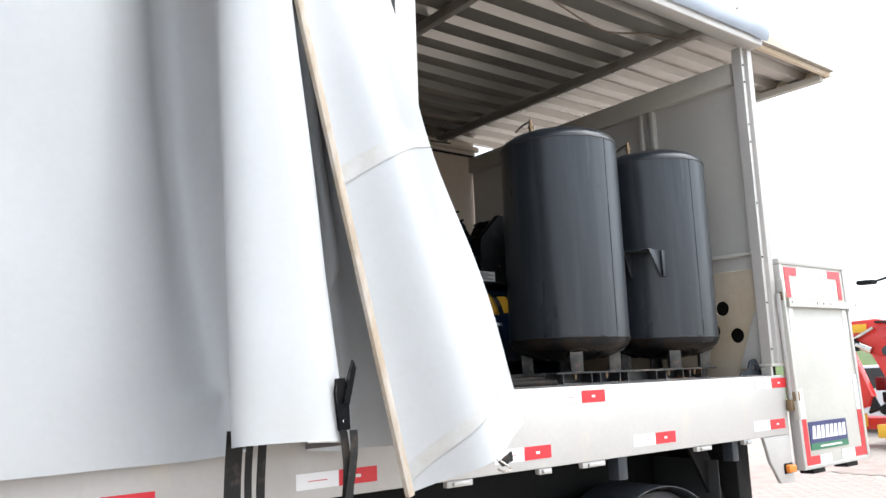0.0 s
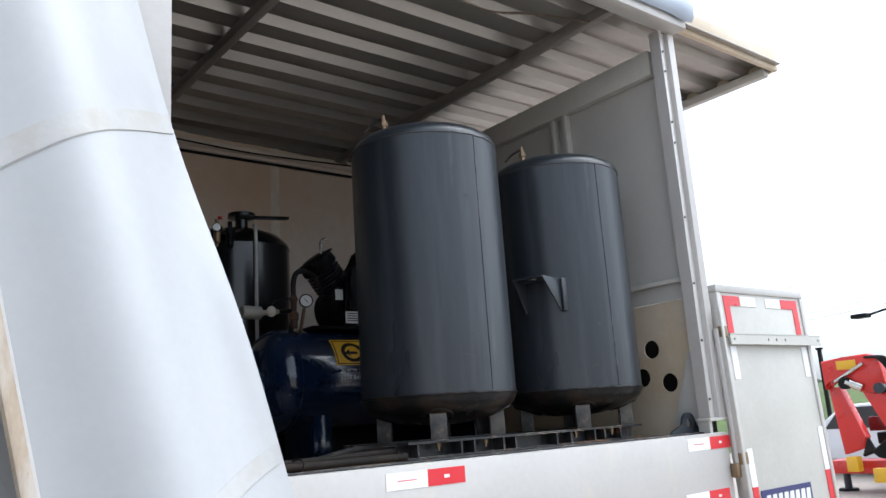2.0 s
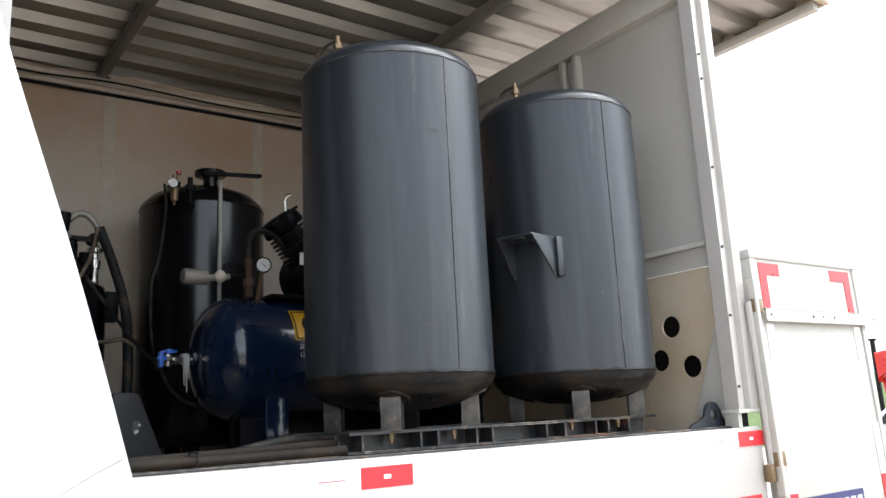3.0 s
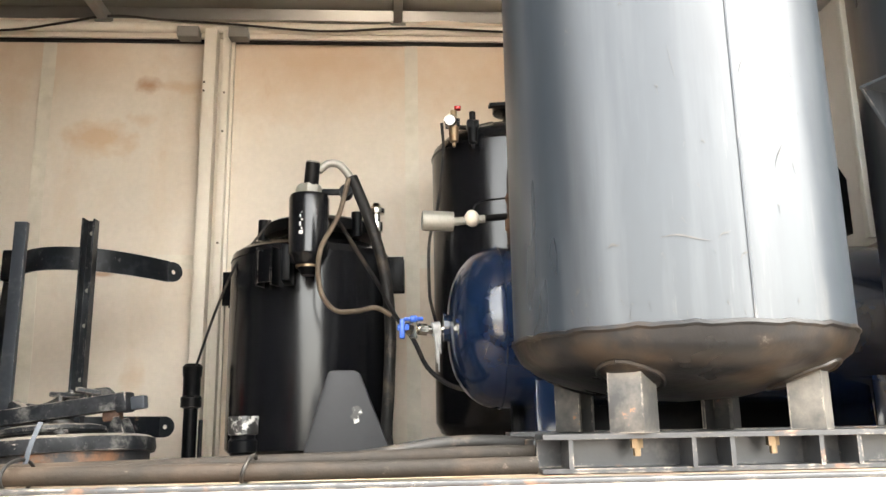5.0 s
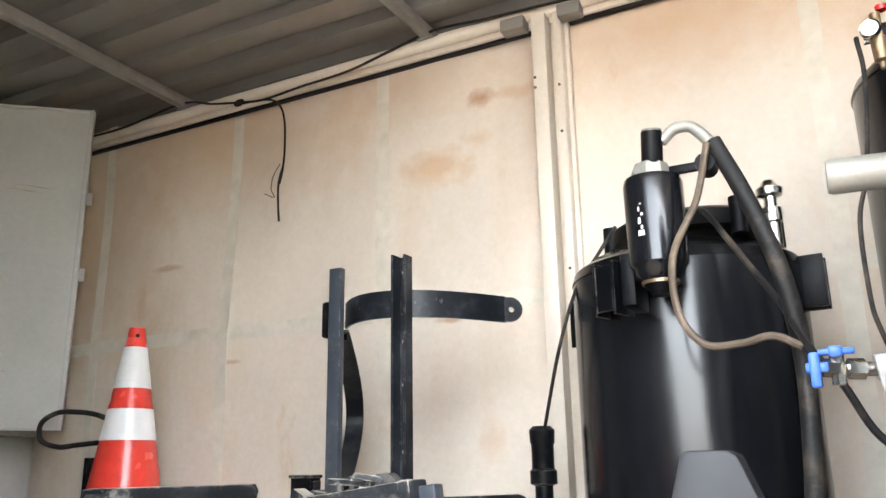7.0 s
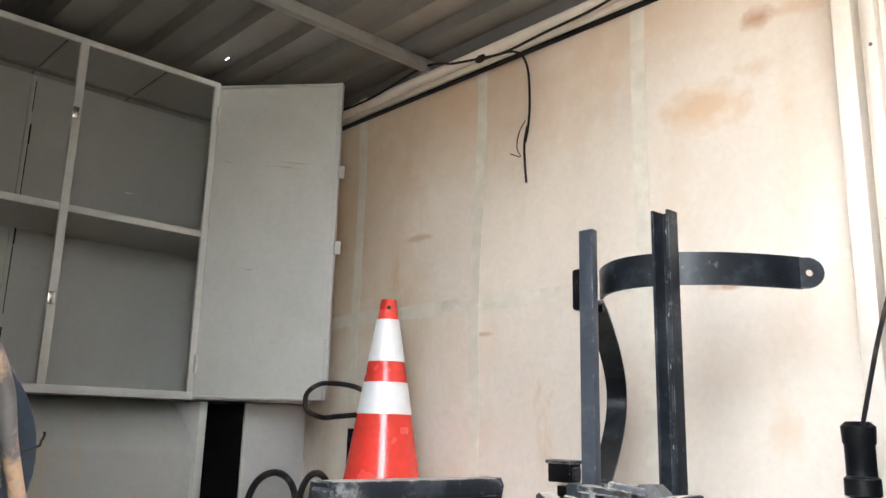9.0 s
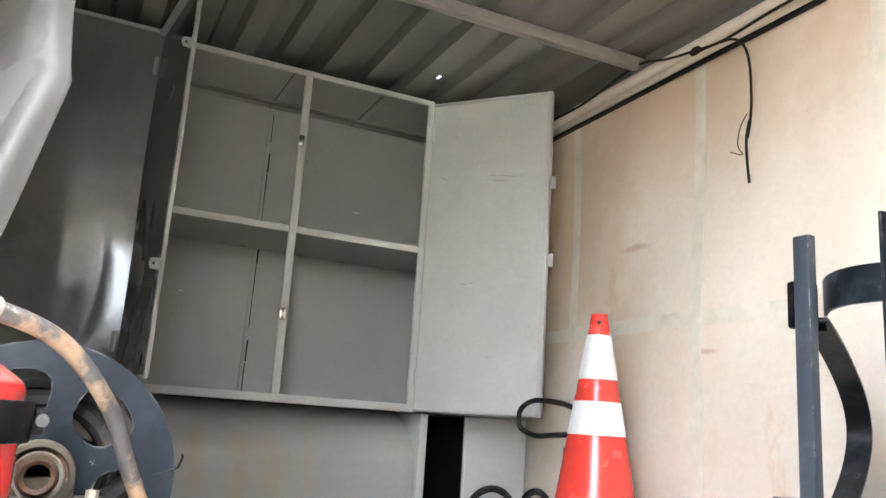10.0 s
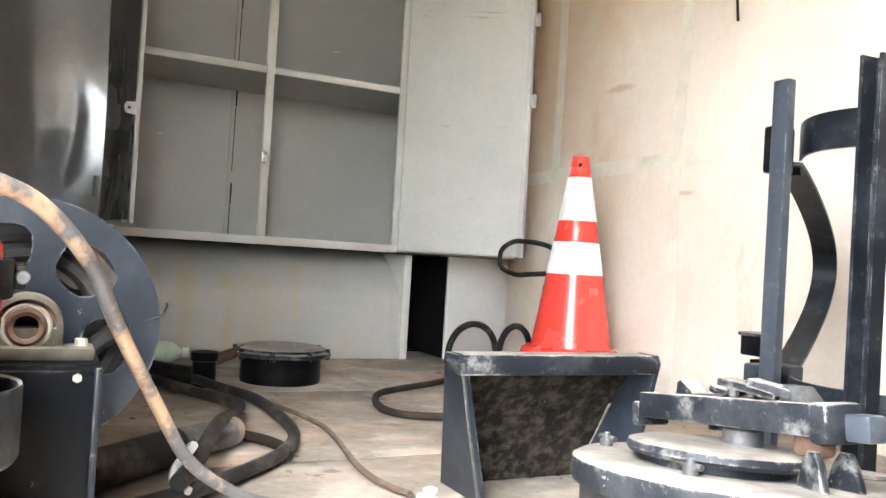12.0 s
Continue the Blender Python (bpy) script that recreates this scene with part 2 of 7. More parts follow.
M_WORN = mat("worn_black_steel", (0.0095, 0.011, 0.014), 0.48, var=0.3, blotch=7, bump=0.3, bump_scale=35, stain=(0.034, 0.036, 0.040), stain_scale=9, stain_lo=0.48, stain_hi=0.70, chips=(0.34, 0.31, 0.275), chip_lo=0.65, chip_scale=26, spec=0.18, edge=(0.42, 0.38, 0.33), edge_w=0.006, dust=(0.265, 0.238, 0.205), dust_lo=0.26, stain2=(0.11, 0.108, 0.103), stain2_scale=16, stain2_lo=0.53, stain2_hi=0.64)
M_DRUMWALL = mat("rusting_drum_paint", (0.016, 0.018, 0.021), 0.55, var=0.35, grain=50, blotch=10, bump=0.35, bump_scale=40, stain=(0.12, 0.056, 0.027), stain_scale=5, stain_lo=0.53, stain_hi=0.62, chips=(0.42, 0.38, 0.33), chip_lo=0.665, chip_scale=20, stain2=(0.085, 0.075, 0.064), stain2_scale=13, stain2_lo=0.55, stain2_hi=0.68)
M_SKID = mat("skid_paint", (0.021, 0.0225, 0.025), 0.40, var=0.22, blotch=5, bump=0.2, bump_scale=30, stain=RUST, stain_scale=4, stain_lo=0.58, stain_hi=0.66, chips=(0.55, 0.50, 0.45), chip_lo=0.665, chip_scale=22, edge=(0.50, 0.42, 0.34), edge_w=0.005, spec=0.5, stain2=(0.065, 0.06, 0.056), stain2_scale=11, stain2_lo=0.56, stain2_hi=0.72)
M_STEELGREY = mat("dark_grey_paint", (0.035, 0.041, 0.05), 0.38, var=0.12, blotch=4, chips=(0.4, 0.38, 0.36), chip_lo=0.665, chip_scale=18, spec=0.35, edge=(0.3, 0.29, 0.27), stain=(0.075, 0.078, 0.08), stain_scale=9)
M_REEL = mat("reel_paint", (0.0095, 0.0128, 0.018), 0.36, var=0.25, blotch=6, bump=0.15, bump_scale=30, stain=(0.030, 0.036, 0.044), stain_scale=7, chips=(0.20, 0.195, 0.19), chip_lo=0.665, chip_scale=14, spec=0.26, edge=(0.22, 0.21, 0.20), stain_lo=0.46, stain_hi=0.75)
M_RACK = mat("rack_worn_paint", (0.0085, 0.0105, 0.0135), 0.38, var=0.3, blotch=9, bump=0.2, bump_scale=30, stain=(0.034, 0.039, 0.045), stain_scale=9, stain_lo=0.48, stain_hi=0.68, chips=(0.24, 0.15, 0.09), chip_lo=0.67, chip_scale=15, spec=0.25, edge=(0.22, 0.21, 0.20), stain2=(0.09, 0.092, 0.095), stain2_scale=21, stain2_lo=0.60, stain2_hi=0.68)
M_RUSTY = mat("rusty_steel", (0.085, 0.045, 0.028), 0.7, var=0.4, grain=60, blotch=14, bump=0.4, bump_scale=60, stain=(0.20, 0.10, 0.05), stain_scale=12)
M_WEDGE = mat("wedge_paint", (0.026, 0.027, 0.030), 0.5, spec=0.22, var=0.12, blotch=4, bump=0.06, chips=(0.3, 0.3, 0.3), chip_lo=0.79, chip_scale=16)
M_BLUE = mat("navy_gloss", (0.006, 0.016, 0.044), 0.16, var=0.12, blotch=4, bump=0.03, bump_scale=6, rvar=0.04, coat=0.4, chips=(0.2, 0.2, 0.22), chip_lo=0.80)
M_BLUEPLASTIC = mat("blue_handle", (0.03, 0.12, 0.55), 0.4, var=0.1)
M_CHROME = mat("zinc_fitting", (0.62, 0.60, 0.55), 0.20, metal=1.0, var=0.2, grain=80, stain=(0.35, 0.3, 0.22), stain_scale=25)
M_BRASS = mat("brass_fitting", (0.28, 0.20, 0.12), 0.42, metal=0.7, var=0.25, stain=(0.2, 0.1, 0.05), stain_scale=20)
M_SILENCER = mat("sintered_grey", (0.33, 0.315, 0.275), 0.55, metal=0.4, var=0.15, grain=150)
M_RUBBER = mat("black_rubber", (0.016, 0.0155, 0.015), 0.55, var=0.25, blotch=9, bump=0.15, bump_scale=80, stain=(0.10, 0.08, 0.06), stain_scale=8, stain_lo=0.50, stain_hi=0.70, spec=0.2)
M_HOSE = mat("dusty_hose", (0.014, 0.0115, 0.0092), 0.75, var=0.35, blotch=10, bump=0.35, bump_scale=90, stain=(0.030, 0.021, 0.0145), stain_scale=7, stain_lo=0.45, stain_hi=0.7, spec=0.2, chips=(0.06, 0.05, 0.04), chip_lo=0.64, chip_scale=26)
M_HOSEWORN = mat("worn_reel_hose", (0.115, 0.112, 0.112), 0.5, var=0.35, grain=30, blotch=14, bump=0.3, bump_scale=60, stain=(0.40, 0.27, 0.17), stain_scale=8, stain_lo=0.49, stain_hi=0.58, chips=(0.44, 0.39, 0.34), chip_lo=0.645, chip_scale=20, stain2=(0.25, 0.235, 0.22), stain2_scale=16, stain2_lo=0.56, stain2_hi=0.66)
M_HOSEBROWN = mat("brown_hose", (0.105, 0.074, 0.048), 0.6, var=0.35, blotch=12, bump=0.2, stain=(0.19, 0.145, 0.10), stain_scale=11, stain_lo=0.5, stain_hi=0.7)
M_CONE = mat("cone_orange", (0.74, 0.056, 0.040), 0.26, var=0.10, blotch=5, bump=0.15, bump_scale=5, rvar=0.03, stain=(0.45, 0.05, 0.03), stain_scale=6, stain_lo=0.85, stain_hi=0.95)
M_CONEWHITE = mat("cone_reflective", (0.80, 0.78, 0.78), 0.35, var=0.06, grain=120)
M_RED = mat("extinguisher_red", (0.50, 0.014, 0.013), 0.26, var=0.14, coat=0.2, stain=(0.46, 0.09, 0.075), stain_scale=7, stain_lo=0.55, stain_hi=0.8, rvar=0.05, dust=(0.62, 0.27, 0.235), dust_lo=0.25)
M_BEARING = mat("bearing_dusty_grey", (0.075, 0.066, 0.05), 0.75, var=0.35, blotch=10, bump=0.3, bump_scale=40, stain=(0.055, 0.03, 0.018), stain_scale=22, stain_lo=0.48, stain_hi=0.62, dust=(0.15, 0.135, 0.10), dust_lo=0.3, spec=0.2)
M_SEAL = mat("worn_pale_metal", (0.36, 0.33, 0.28), 0.5, metal=0.2, var=0.3, grain=60, stain=(0.20, 0.13, 0.075), stain_scale=26, stain_lo=0.50, stain_hi=0.64)
M_TAPEW = mat("tape_white", (0.78, 0.78, 0.78), 0.35, var=0.04, grain=200)
M_TAPER = mat("tape_red", (0.62, 0.025, 0.035), 0.32, var=0.10, grain=200, chips=(0.7, 0.66, 0.64), chip_lo=0.79, chip_scale=50)
M_SCUFF = mat("scuffed_paint", (0.062, 0.058, 0.054), 0.6, var=0.35, grain=90, stain=(0.03, 0.03, 0.03), stain_scale=80, stain_lo=0.40, stain_hi=0.54)
M_RUSTSMEAR = mat("rust_smear", (0.42, 0.33, 0.22), 0.6, var=0.2, grain=90, stain=(0.44, 0.42, 0.38), stain_scale=30, stain_lo=0.42, stain_hi=0.56)
M_COVER = mat("roof_cover_blue_grey", (0.34, 0.385, 0.45), 0.45, var=0.08, blotch=2, bump=0.1, bump_scale=6)
M_TORN = mat("torn_tape", (0.45, 0.45, 0.43), 0.35, var=0.1, stain=(0.02, 0.02, 0.02), stain_scale=28, stain_lo=0.44, stain_hi=0.50)
M_BOTTLE = mat("bottle_plastic", (0.42, 0.50, 0.38), 0.3, var=0.1)
M_LITTER = mat("deck_litter", (0.06, 0.05, 0.04), 0.85, var=0.4, stain=(0.20, 0.15, 0.10), stain_scale=6, stain_lo=0.45, stain_hi=0.6)
M_LEAF = mat("far_foliage", (0.045, 0.065, 0.03), 0.8, var=0.5, grain=3, blotch=0.6)
M_WOOD = mat("batten_wood", (0.40, 0.325, 0.24), 0.65, var=0.2, grain=60, blotch=7, stretch=(3, 3, 0.8), bump=0.3, stain=(0.46, 0.43, 0.39), stain_scale=5, stain_lo=0.42, stain_hi=0.7, stain2=(0.25, 0.15, 0.08), stain2_scale=9, stain2_lo=0.62, stain2_hi=0.72)
M_DECK = mat("deck_plywood", (0.33, 0.283, 0.233), 0.75, var=0.4, grain=35, blotch=5, stretch=(1.2, 0.9, 1), bump=0.35, bump_scale=25, stain=(0.34, 0.205, 0.125), stain_scale=2.6, stain_lo=0.48, stain_hi=0.72, chips=(0.17, 0.14, 0.11), chip_lo=0.585, chip_scale=6.5, stain2=(0.43, 0.38, 0.32), stain2_scale=5.0, stain2_lo=0.50, stain2_hi=0.74)
M_SILL = mat("sill_top", (0.30, 0.24, 0.18), 0.7, var=0.3, grain=30, blotch=8, stain=(0.24, 0.13, 0.07), stain_scale=6, stain_lo=0.5, stain_hi=0.68, bump=0.3)
M_TYRE = mat("tyre_rubber", (0.03, 0.03, 0.03), 0.75, var=0.2, bump=0.3)
M_CHASSIS = mat("chassis_black", (0.008, 0.008, 0.008), 0.6, var=0.3, spec=0.2)
M_AMBER = mat("amber_lens", (0.75, 0.22, 0.02), 0.2, var=0.1)
M_LABELW = mat("label_white", (0.7, 0.7, 0.68), 0.4, var=0.05)
M_YELLOW = mat("decal_yellow", (0.75, 0.42, 0.02), 0.35, var=0.06)
M_NAVYSIGN = mat("sign_navy", (0.03, 0.035, 0.13), 0.35, var=0.08)
M_GREENSIGN = mat("sign_green", (0.03, 0.16, 0.08), 0.35, var=0.08)
M_CRANERED = mat("crane_red", (0.62, 0.028, 0.02), 0.3, var=0.1, stain=(0.4, 0.05, 0.04), stain_scale=3)
M_CARWHITE = mat("car_white", (0.75, 0.76, 0.78), 0.2, var=0.03, coat=0.5)
M_GLASSDARK = mat("dark_glass", (0.02, 0.025, 0.03), 0.06, var=0.05, bump=0)
M_PAVER = mat("brick_paver", (0.40, 0.31, 0.27), 0.8, var=0.25, grain=20, blotch=3, bump=0.3, stain=(0.36, 0.32, 0.28), stain_scale=1.0)
M_GROUND = mat("yard_ground", (0.40, 0.345, 0.30), 0.85, var=0.2, grain=8, blotch=0.5, bump=0.3, stain=(0.33, 0.28, 0.24), stain_scale=0.8)
M_GRASS = mat("grass", (0.10, 0.15, 0.035), 0.8, var=0.4, grain=6, blotch=0.7)
M_FAR = mat("far_wall", (0.20, 0.20, 0.21), 0.7, var=0.2, blotch=0.5)


# ---- builders ----
BASES = {}


def thing(name, loc, label, category, group="", kind=""):
    ob = new(name)
    ob.empty_display_size = 0.1
    ob.location = loc
    BASES[ob.name] = Vector(loc)
    return tagged(ob, label, category, group, kind)


def mesh(name, bm, material, smooth=38):
    me = bpy.data.meshes.new(name)
    bmesh.ops.recalc_face_normals(bm, faces=bm.faces)
    for f in bm.faces:
        f.smooth = True
    bm.to_mesh(me)
    bm.free()
    me.set_sharp_from_angle(angle=radians(smooth))
    for m in material if isinstance(material, (list, tuple)) else [material]:
        me.materials.append(m)
    return me


def part(name, bm, material, parent, label="", smooth=38):
    """Links a bmesh in world coordinates as one mesh object under a thing or a part."""
    base = BASES[parent.name]
    bmesh.ops.translate(bm, verts=bm.verts, vec=-base)
    ob = new(name, mesh(name, bm, material, smooth))
    ob.parent = parent
    BASES[ob.name] = base
    return tagged(ob, label)


def solo(name, bm, material, label, category, group="", kind="", loc=None, smooth=38):
    """A thing that is one mesh."""
    if loc is None:
        lo = Vector([min(v.co[i] for v in bm.verts) for i in range(3)])
        hi = Vector([max(v.co[i] for v in bm.verts) for i in range(3)])
        loc = ((lo.x + hi.x) / 2, (lo.y + hi.y) / 2, lo.z)
    bmesh.ops.translate(bm, verts=bm.verts, vec=-Vector(loc))
    ob = new(name, mesh(name, bm, material, smooth))
    ob.location = loc
    BASES[ob.name] = Vector(loc)
    return tagged(ob, label, category, group, kind)


def box(x0, x1, y0, y1, z0, z1, bevel=0.0, bm=None, m=None, seg=2):
    bm = bm or bmesh.new()
    c = Matrix.Translation(((x0 + x1) / 2, (y0 + y1) / 2, (z0 + z1) / 2)) @ Matrix.Diagonal((abs(x1 - x0), abs(y1 - y0), abs(z1 - z0), 1))
    vs = bmesh.ops.create_cube(bm, size=1, matrix=(m @ c) if m else c)["verts"]
    if bevel:
        es = list({e for v in vs for e in v.link_edges})
        bmesh.ops.bevel(bm, geom=es, offset=bevel, segments=seg, affect="EDGES", profile=0.5)
    return bm


def rod(p0, p1, r0, r1=None, seg=20, bm=None, caps=True):
    bm = bm or bmesh.new()
    p0, p1 = Vector(p0), Vector(p1)
    d = p1 - p0
    m = Matrix.Translation((p0 + p1) / 2) @ d.to_track_quat("Z", "Y").to_matrix().to_4x4()
    bmesh.ops.create_cone(bm, cap_ends=caps, segments=seg, radius1=r0, radius2=r0 if r1 is None else r1, depth=d.length, matrix=m)
    return bm


def lathe(profile, origin, axis=(0, 0, 1), seg=48, bm=None):
    """Turns a profile of (radius, height) about an axis through origin."""
    bm = bm or bmesh.new()
    q = Vector(axis).to_track_quat("Z", "Y").to_matrix().to_4x4()
    m = Matrix.Translation(origin) @ q
    rings = []
    for r, h in profile:
        if r < 1e-5:
            rings.append([bm.verts.new(m @ Vector((0, 0, h)))])
        else:
            rings.append([bm.verts.new(m @ Vector((r * math.cos(a), r * math.sin(a), h))) for a in [2 * math.pi * i / seg for i in range(seg)]])
    for a, b in zip(rings, rings[1:]):
        for i in range(seg):
            j = (i + 1) % seg
            vs = []
            for v in (a[i % len(a)], a[j % len(a)], b[j % len(b)], b[i % len(b)]):
                if v not in vs:
                    vs.append(v)
            if len(vs) > 2:
                bm.faces.new(vs)
    return bm


def spline(pts, n=10):
    pts = [Vector(p) for p in pts]
    ext = [pts[0] * 2 - pts[1]] + pts + [pts[-1] * 2 - pts[-2]]
    out = []
    for i in range(1, len(ext) - 2):
        a, b, c, d = ext[i - 1:i + 3]
        for k in range(n):
            t = k / n
            out.append(0.5 * (2 * b + (c - a) * t + (2 * a - 5 * b + 4 * c - d) * t * t + (3 * b - a - 3 * c + d) * t ** 3))
    return out + [pts[-1]]


def tube(pts, r, n=10, seg=10, bm=None, smooth=True):
    """A hose or bent pipe along points."""
    bm = bm or bmesh.new()
    line = spline(pts, n) if smooth else [Vector(p) for p in pts]
    rings, side = [], None
    for i, p in enumerate(line):
        d = (line[min(i + 1, len(line) - 1)] - line[max(i - 1, 0)]).normalized()
        if side is None:
            side = d.orthogonal().normalized()
        side = (side - d * side.dot(d)).normalized()
        up = d.cross(side)
        rings.append([bm.verts.new(p + (side * math.cos(a) + up * math.sin(a)) * r) for a in [2 * math.pi * k / seg for k in range(seg)]])
    for a, b in zip(rings, rings[1:]):
        for k in range(seg):
            bm.faces.new((a[k], a[(k + 1) % seg], b[(k + 1) % seg], b[k]))
    bm.faces.new(rings[0][::-1])
    bm.faces.new(rings[-1])
    return bm


def plate(outline, origin, u, v, thick, bm=None, bevel=0.0):
    """A flat plate of given outline (u, v) and thickness along u x v, with worn edges."""
    bm = bm or bmesh.new()
    u, v = Vector(u).normalized(), Vector(v).normalized()
    w = u.cross(v)
    o = Vector(origin)
    a = [bm.verts.new(o + u * p + v * q) for p, q in outline]
    b = [bm.verts.new(o + u * p + v * q + w * thick) for p, q in outline]
    fa, fb = bm.faces.new(a), bm.faces.new(b[::-1])
    side = []
    for i in range(len(a)):
        j = (i + 1) % len(a)
        side.append(bm.faces.new((a[j], a[i], b[i], b[j])))
    if bevel:
        es = list(set(fa.edges) | set(fb.edges))
        bmesh.ops.bevel(bm, geom=es, offset=bevel, segments=2, affect="EDGES", profile=0.5)
    return bm


def holed(outline, holes, origin, u, v, thick, bm=None):
    """A plate with holes through it; every loop is a list of (u, v)."""
    bm = bm or bmesh.new()
    u, v = Vector(u).normalized(), Vector(v).normalized()
    w = u.cross(v)
    o = Vector(origin)
    edges = []
    loops = []
    for loop in [outline] + holes:
        vs = [bm.verts.new(o + u * p + v * q) for p, q in loop]
        es = [bm.edges.new((vs[i], vs[(i + 1) % len(vs)])) for i in range(len(vs))]
        edges += es
    faces = [g for g in bmesh.ops.triangle_fill(bm, edges=edges, use_beauty=True, use_dissolve=False)["geom"] if isinstance(g, bmesh.types.BMFace)]
    ext = bmesh.ops.extrude_face_region(bm, geom=faces)
    bmesh.ops.translate(bm, verts=[g for g in ext["geom"] if isinstance(g, bmesh.types.BMVert)], vec=w * thick)
    return bm


def circle(cx, cy, r, n=24, a0=0.0, a1=360.0):
    full = abs(a1 - a0) >= 360
    return [(cx + r * math.cos(radians(a0 + (a1 - a0) * i / (n if full else n - 1))), cy + r * math.sin(radians(a0 + (a1 - a0) * i / (n if full else n - 1)))) for i in range(n)]


def sheet(nu, nv, f, thick=0.0, bm=None):
    """A grid surface f(u, v), u and v from 0 to 1, with thickness."""
    bm = bm or bmesh.new()
    g = [[bm.verts.new(f(i / nu, j / nv)) for j in range(nv + 1)] for i in range(nu + 1)]
    fs = [bm.faces.new((g[i][j], g[i + 1][j], g[i + 1][j + 1], g[i][j + 1])) for i in range(nu) for j in range(nv)]
    if thick:
        bmesh.ops.recalc_face_normals(bm, faces=fs)
        bmesh.ops.solidify(bm, geom=fs, thickness=thick)
    return bm


def strap(cx, cy, r, z0, z1, a0, a1, thick=0.006, n=32, bm=None):
    """A flat band bent round a vertical axis."""
    return sheet(n, 1, lambda u, v: Vector((cx + r * math.cos(radians(a0 + (a1 - a0) * u)), cy + r * math.sin(radians(a0 + (a1 - a0) * u)), z0 + (z1 - z0) * v)), thick, bm)


def bolt(p, axis, r=0.009, h=0.012, bm=None):
    p, axis = Vector(p), Vector(axis).normalized()
    return rod(p, p + axis * h, r, r, 6, bm)


# ---- truck body: setting ----
DECK, SILL, ROOF = 1.325, 1.46, 3.37
FRONT, BACK = 2.77, 5.22

# ground and yard
bm = sheet(1, 1, lambda u, v: Vector((-900 + 1800 * u, -900 + 1800 * v, 0.0)))
solo("ground", bm, M_GROUND, "dusty reddish-brown paved yard ground", "ground", kind="structure", loc=(0, 0, 0))

# side sill beam with its worn top
sill = thing("side_sill", (1.2, FRONT, 1.15), "white painted steel side sill of the truck body with worn top edge", "sill", kind="structure")
part("face_plate", box(-2.6, 4.95, FRONT, FRONT + 0.03, 1.15, SILL, 0.006), M_BODY, sill)
part("sill_top", box(-2.6, 4.95, FRONT + 0.03, 3.12, SILL - 0.03, SILL - 0.002, 0.004), M_SILL, sill, "rusty worn wooden and steel edge")
part("inner_plate", box(-2.6, 4.95, 3.09, 3.12, 1.20, SILL - 0.03), M_BODY, sill)
part("edge_strip", box(-0.3, 4.93, FRONT + 0.045, FRONT + 0.075, SILL - 0.002, SILL + 0.006, 0.002), M_SKID, sill, "thin rusty edge strip")

floor = thing("floor", (2.2, 4.2, DECK), "worn dusty plywood truck deck with rust-coloured stains", "floor", kind="structure")
part("floor_frame", box(-0.62, 4.95, 3.12, BACK, DECK - 0.14, DECK - 0.022), M_CHASSIS, floor)

# roof of corrugated sheet, ribs lengthwise
def corrugated(x0, x1, y0, y1, z, pitch=0.205, depth=0.042, thick=0.004):
    prof, y = [], y0
    while y < y1:
        for dy, dz in ((0.0, 0.0), (0.085, 0.0), (0.11, depth), (0.18, depth)):
            prof.append((min(y + dy, y1), z + dz))
        y += pitch
    prof.append((y1, z))
    # a rusted-through pinhole lets the daylight in
    hx, hy = (-0.158, -0.122), (4.496, 4.512)
    for h in hy:
        i = max(k for k, q in enumerate(prof) if q[0] <= h)
        (ya, za), (yb, zb) = prof[i], prof[i + 1]
        prof.insert(i + 1, (h, za + (zb - za) * (h - ya) / (yb - ya)))
    bm = bmesh.new()
    nx = 12
    xs = sorted([x0 + (x1 - x0) * i / nx for i in range(nx + 1)] + list(hx))
    rows = [[bm.verts.new((x, py, pz + 0.0015 * math.sin((x - x0) * 4.1 + py * 5))) for py, pz in prof] for x in xs]
    fs = []
    for a, b in zip(rows, rows[1:]):
        for k in range(len(prof) - 1):
            mid = (a[k].co + b[k + 1].co) / 2
            if not (hx[0] < mid.x < hx[1] and hy[0] < mid.y < hy[1]):
                fs.append(bm.faces.new((a[k], a[k + 1], b[k + 1], b[k])))
    bmesh.ops.recalc_face_normals(bm, faces=fs)
    bmesh.ops.solidify(bm, geom=fs, thickness=thick)
    return bm


bm = corrugated(-0.86, 5.90, 2.74, 5.24, ROOF + 0.005)
solo("ceiling", bm, M_ROOF, "dull galvanised corrugated sheet-metal roof with dusty stains", "ceiling", kind="structure")
for x in (-0.70, 0.61, 1.92, 3.23, 4.54):
    b = box(x - 0.02, x + 0.02, 2.78, 5.18, ROOF - 0.055, ROOF - 0.003, 0.004)
    box(x - 0.035, x + 0.035, 5.10, 5.17, ROOF - 0.06, ROOF - 0.052, 0, b)
    solo("roof_bar", b, M_ROOFBAR, "painted steel cross bar under the corrugated roof", "roof bar", "roof bars", "structure")
rail = thing("front_roof_rail", (2, 2.72, ROOF - 0.1), "grey roof rail above the open side with a wrapped end", "rail", kind="structure")
part("rail_beam", box(-2.6, 4.97, 2.70, 2.79, ROOF - 0.06, ROOF + 0.0, 0.01), M_BODY, rail)
def cover(u, v):
    # a drooping sheet rolled over the rail, bulging at its end
    x = -2.6 + 7.6 * u
    swell = 1 + 0.25 * math.exp(-((x - 4.93) / 0.05) ** 2) + 0.05 * noise.noise((x * 2.2, 0, 0))
    a = radians(150 - 215 * v)
    y, z = 2.725 + 0.045 * swell * math.cos(math.pi - a) * (1 if v < 0.45 else 0.9), ROOF + 0.045 + 0.058 * swell * math.sin(a)
    return Vector((x, y - 0.02 * v + 0.004 * noise.noise((x * 5, v * 3, 1)), z - 0.03 * max(0.0, v - 0.5)))


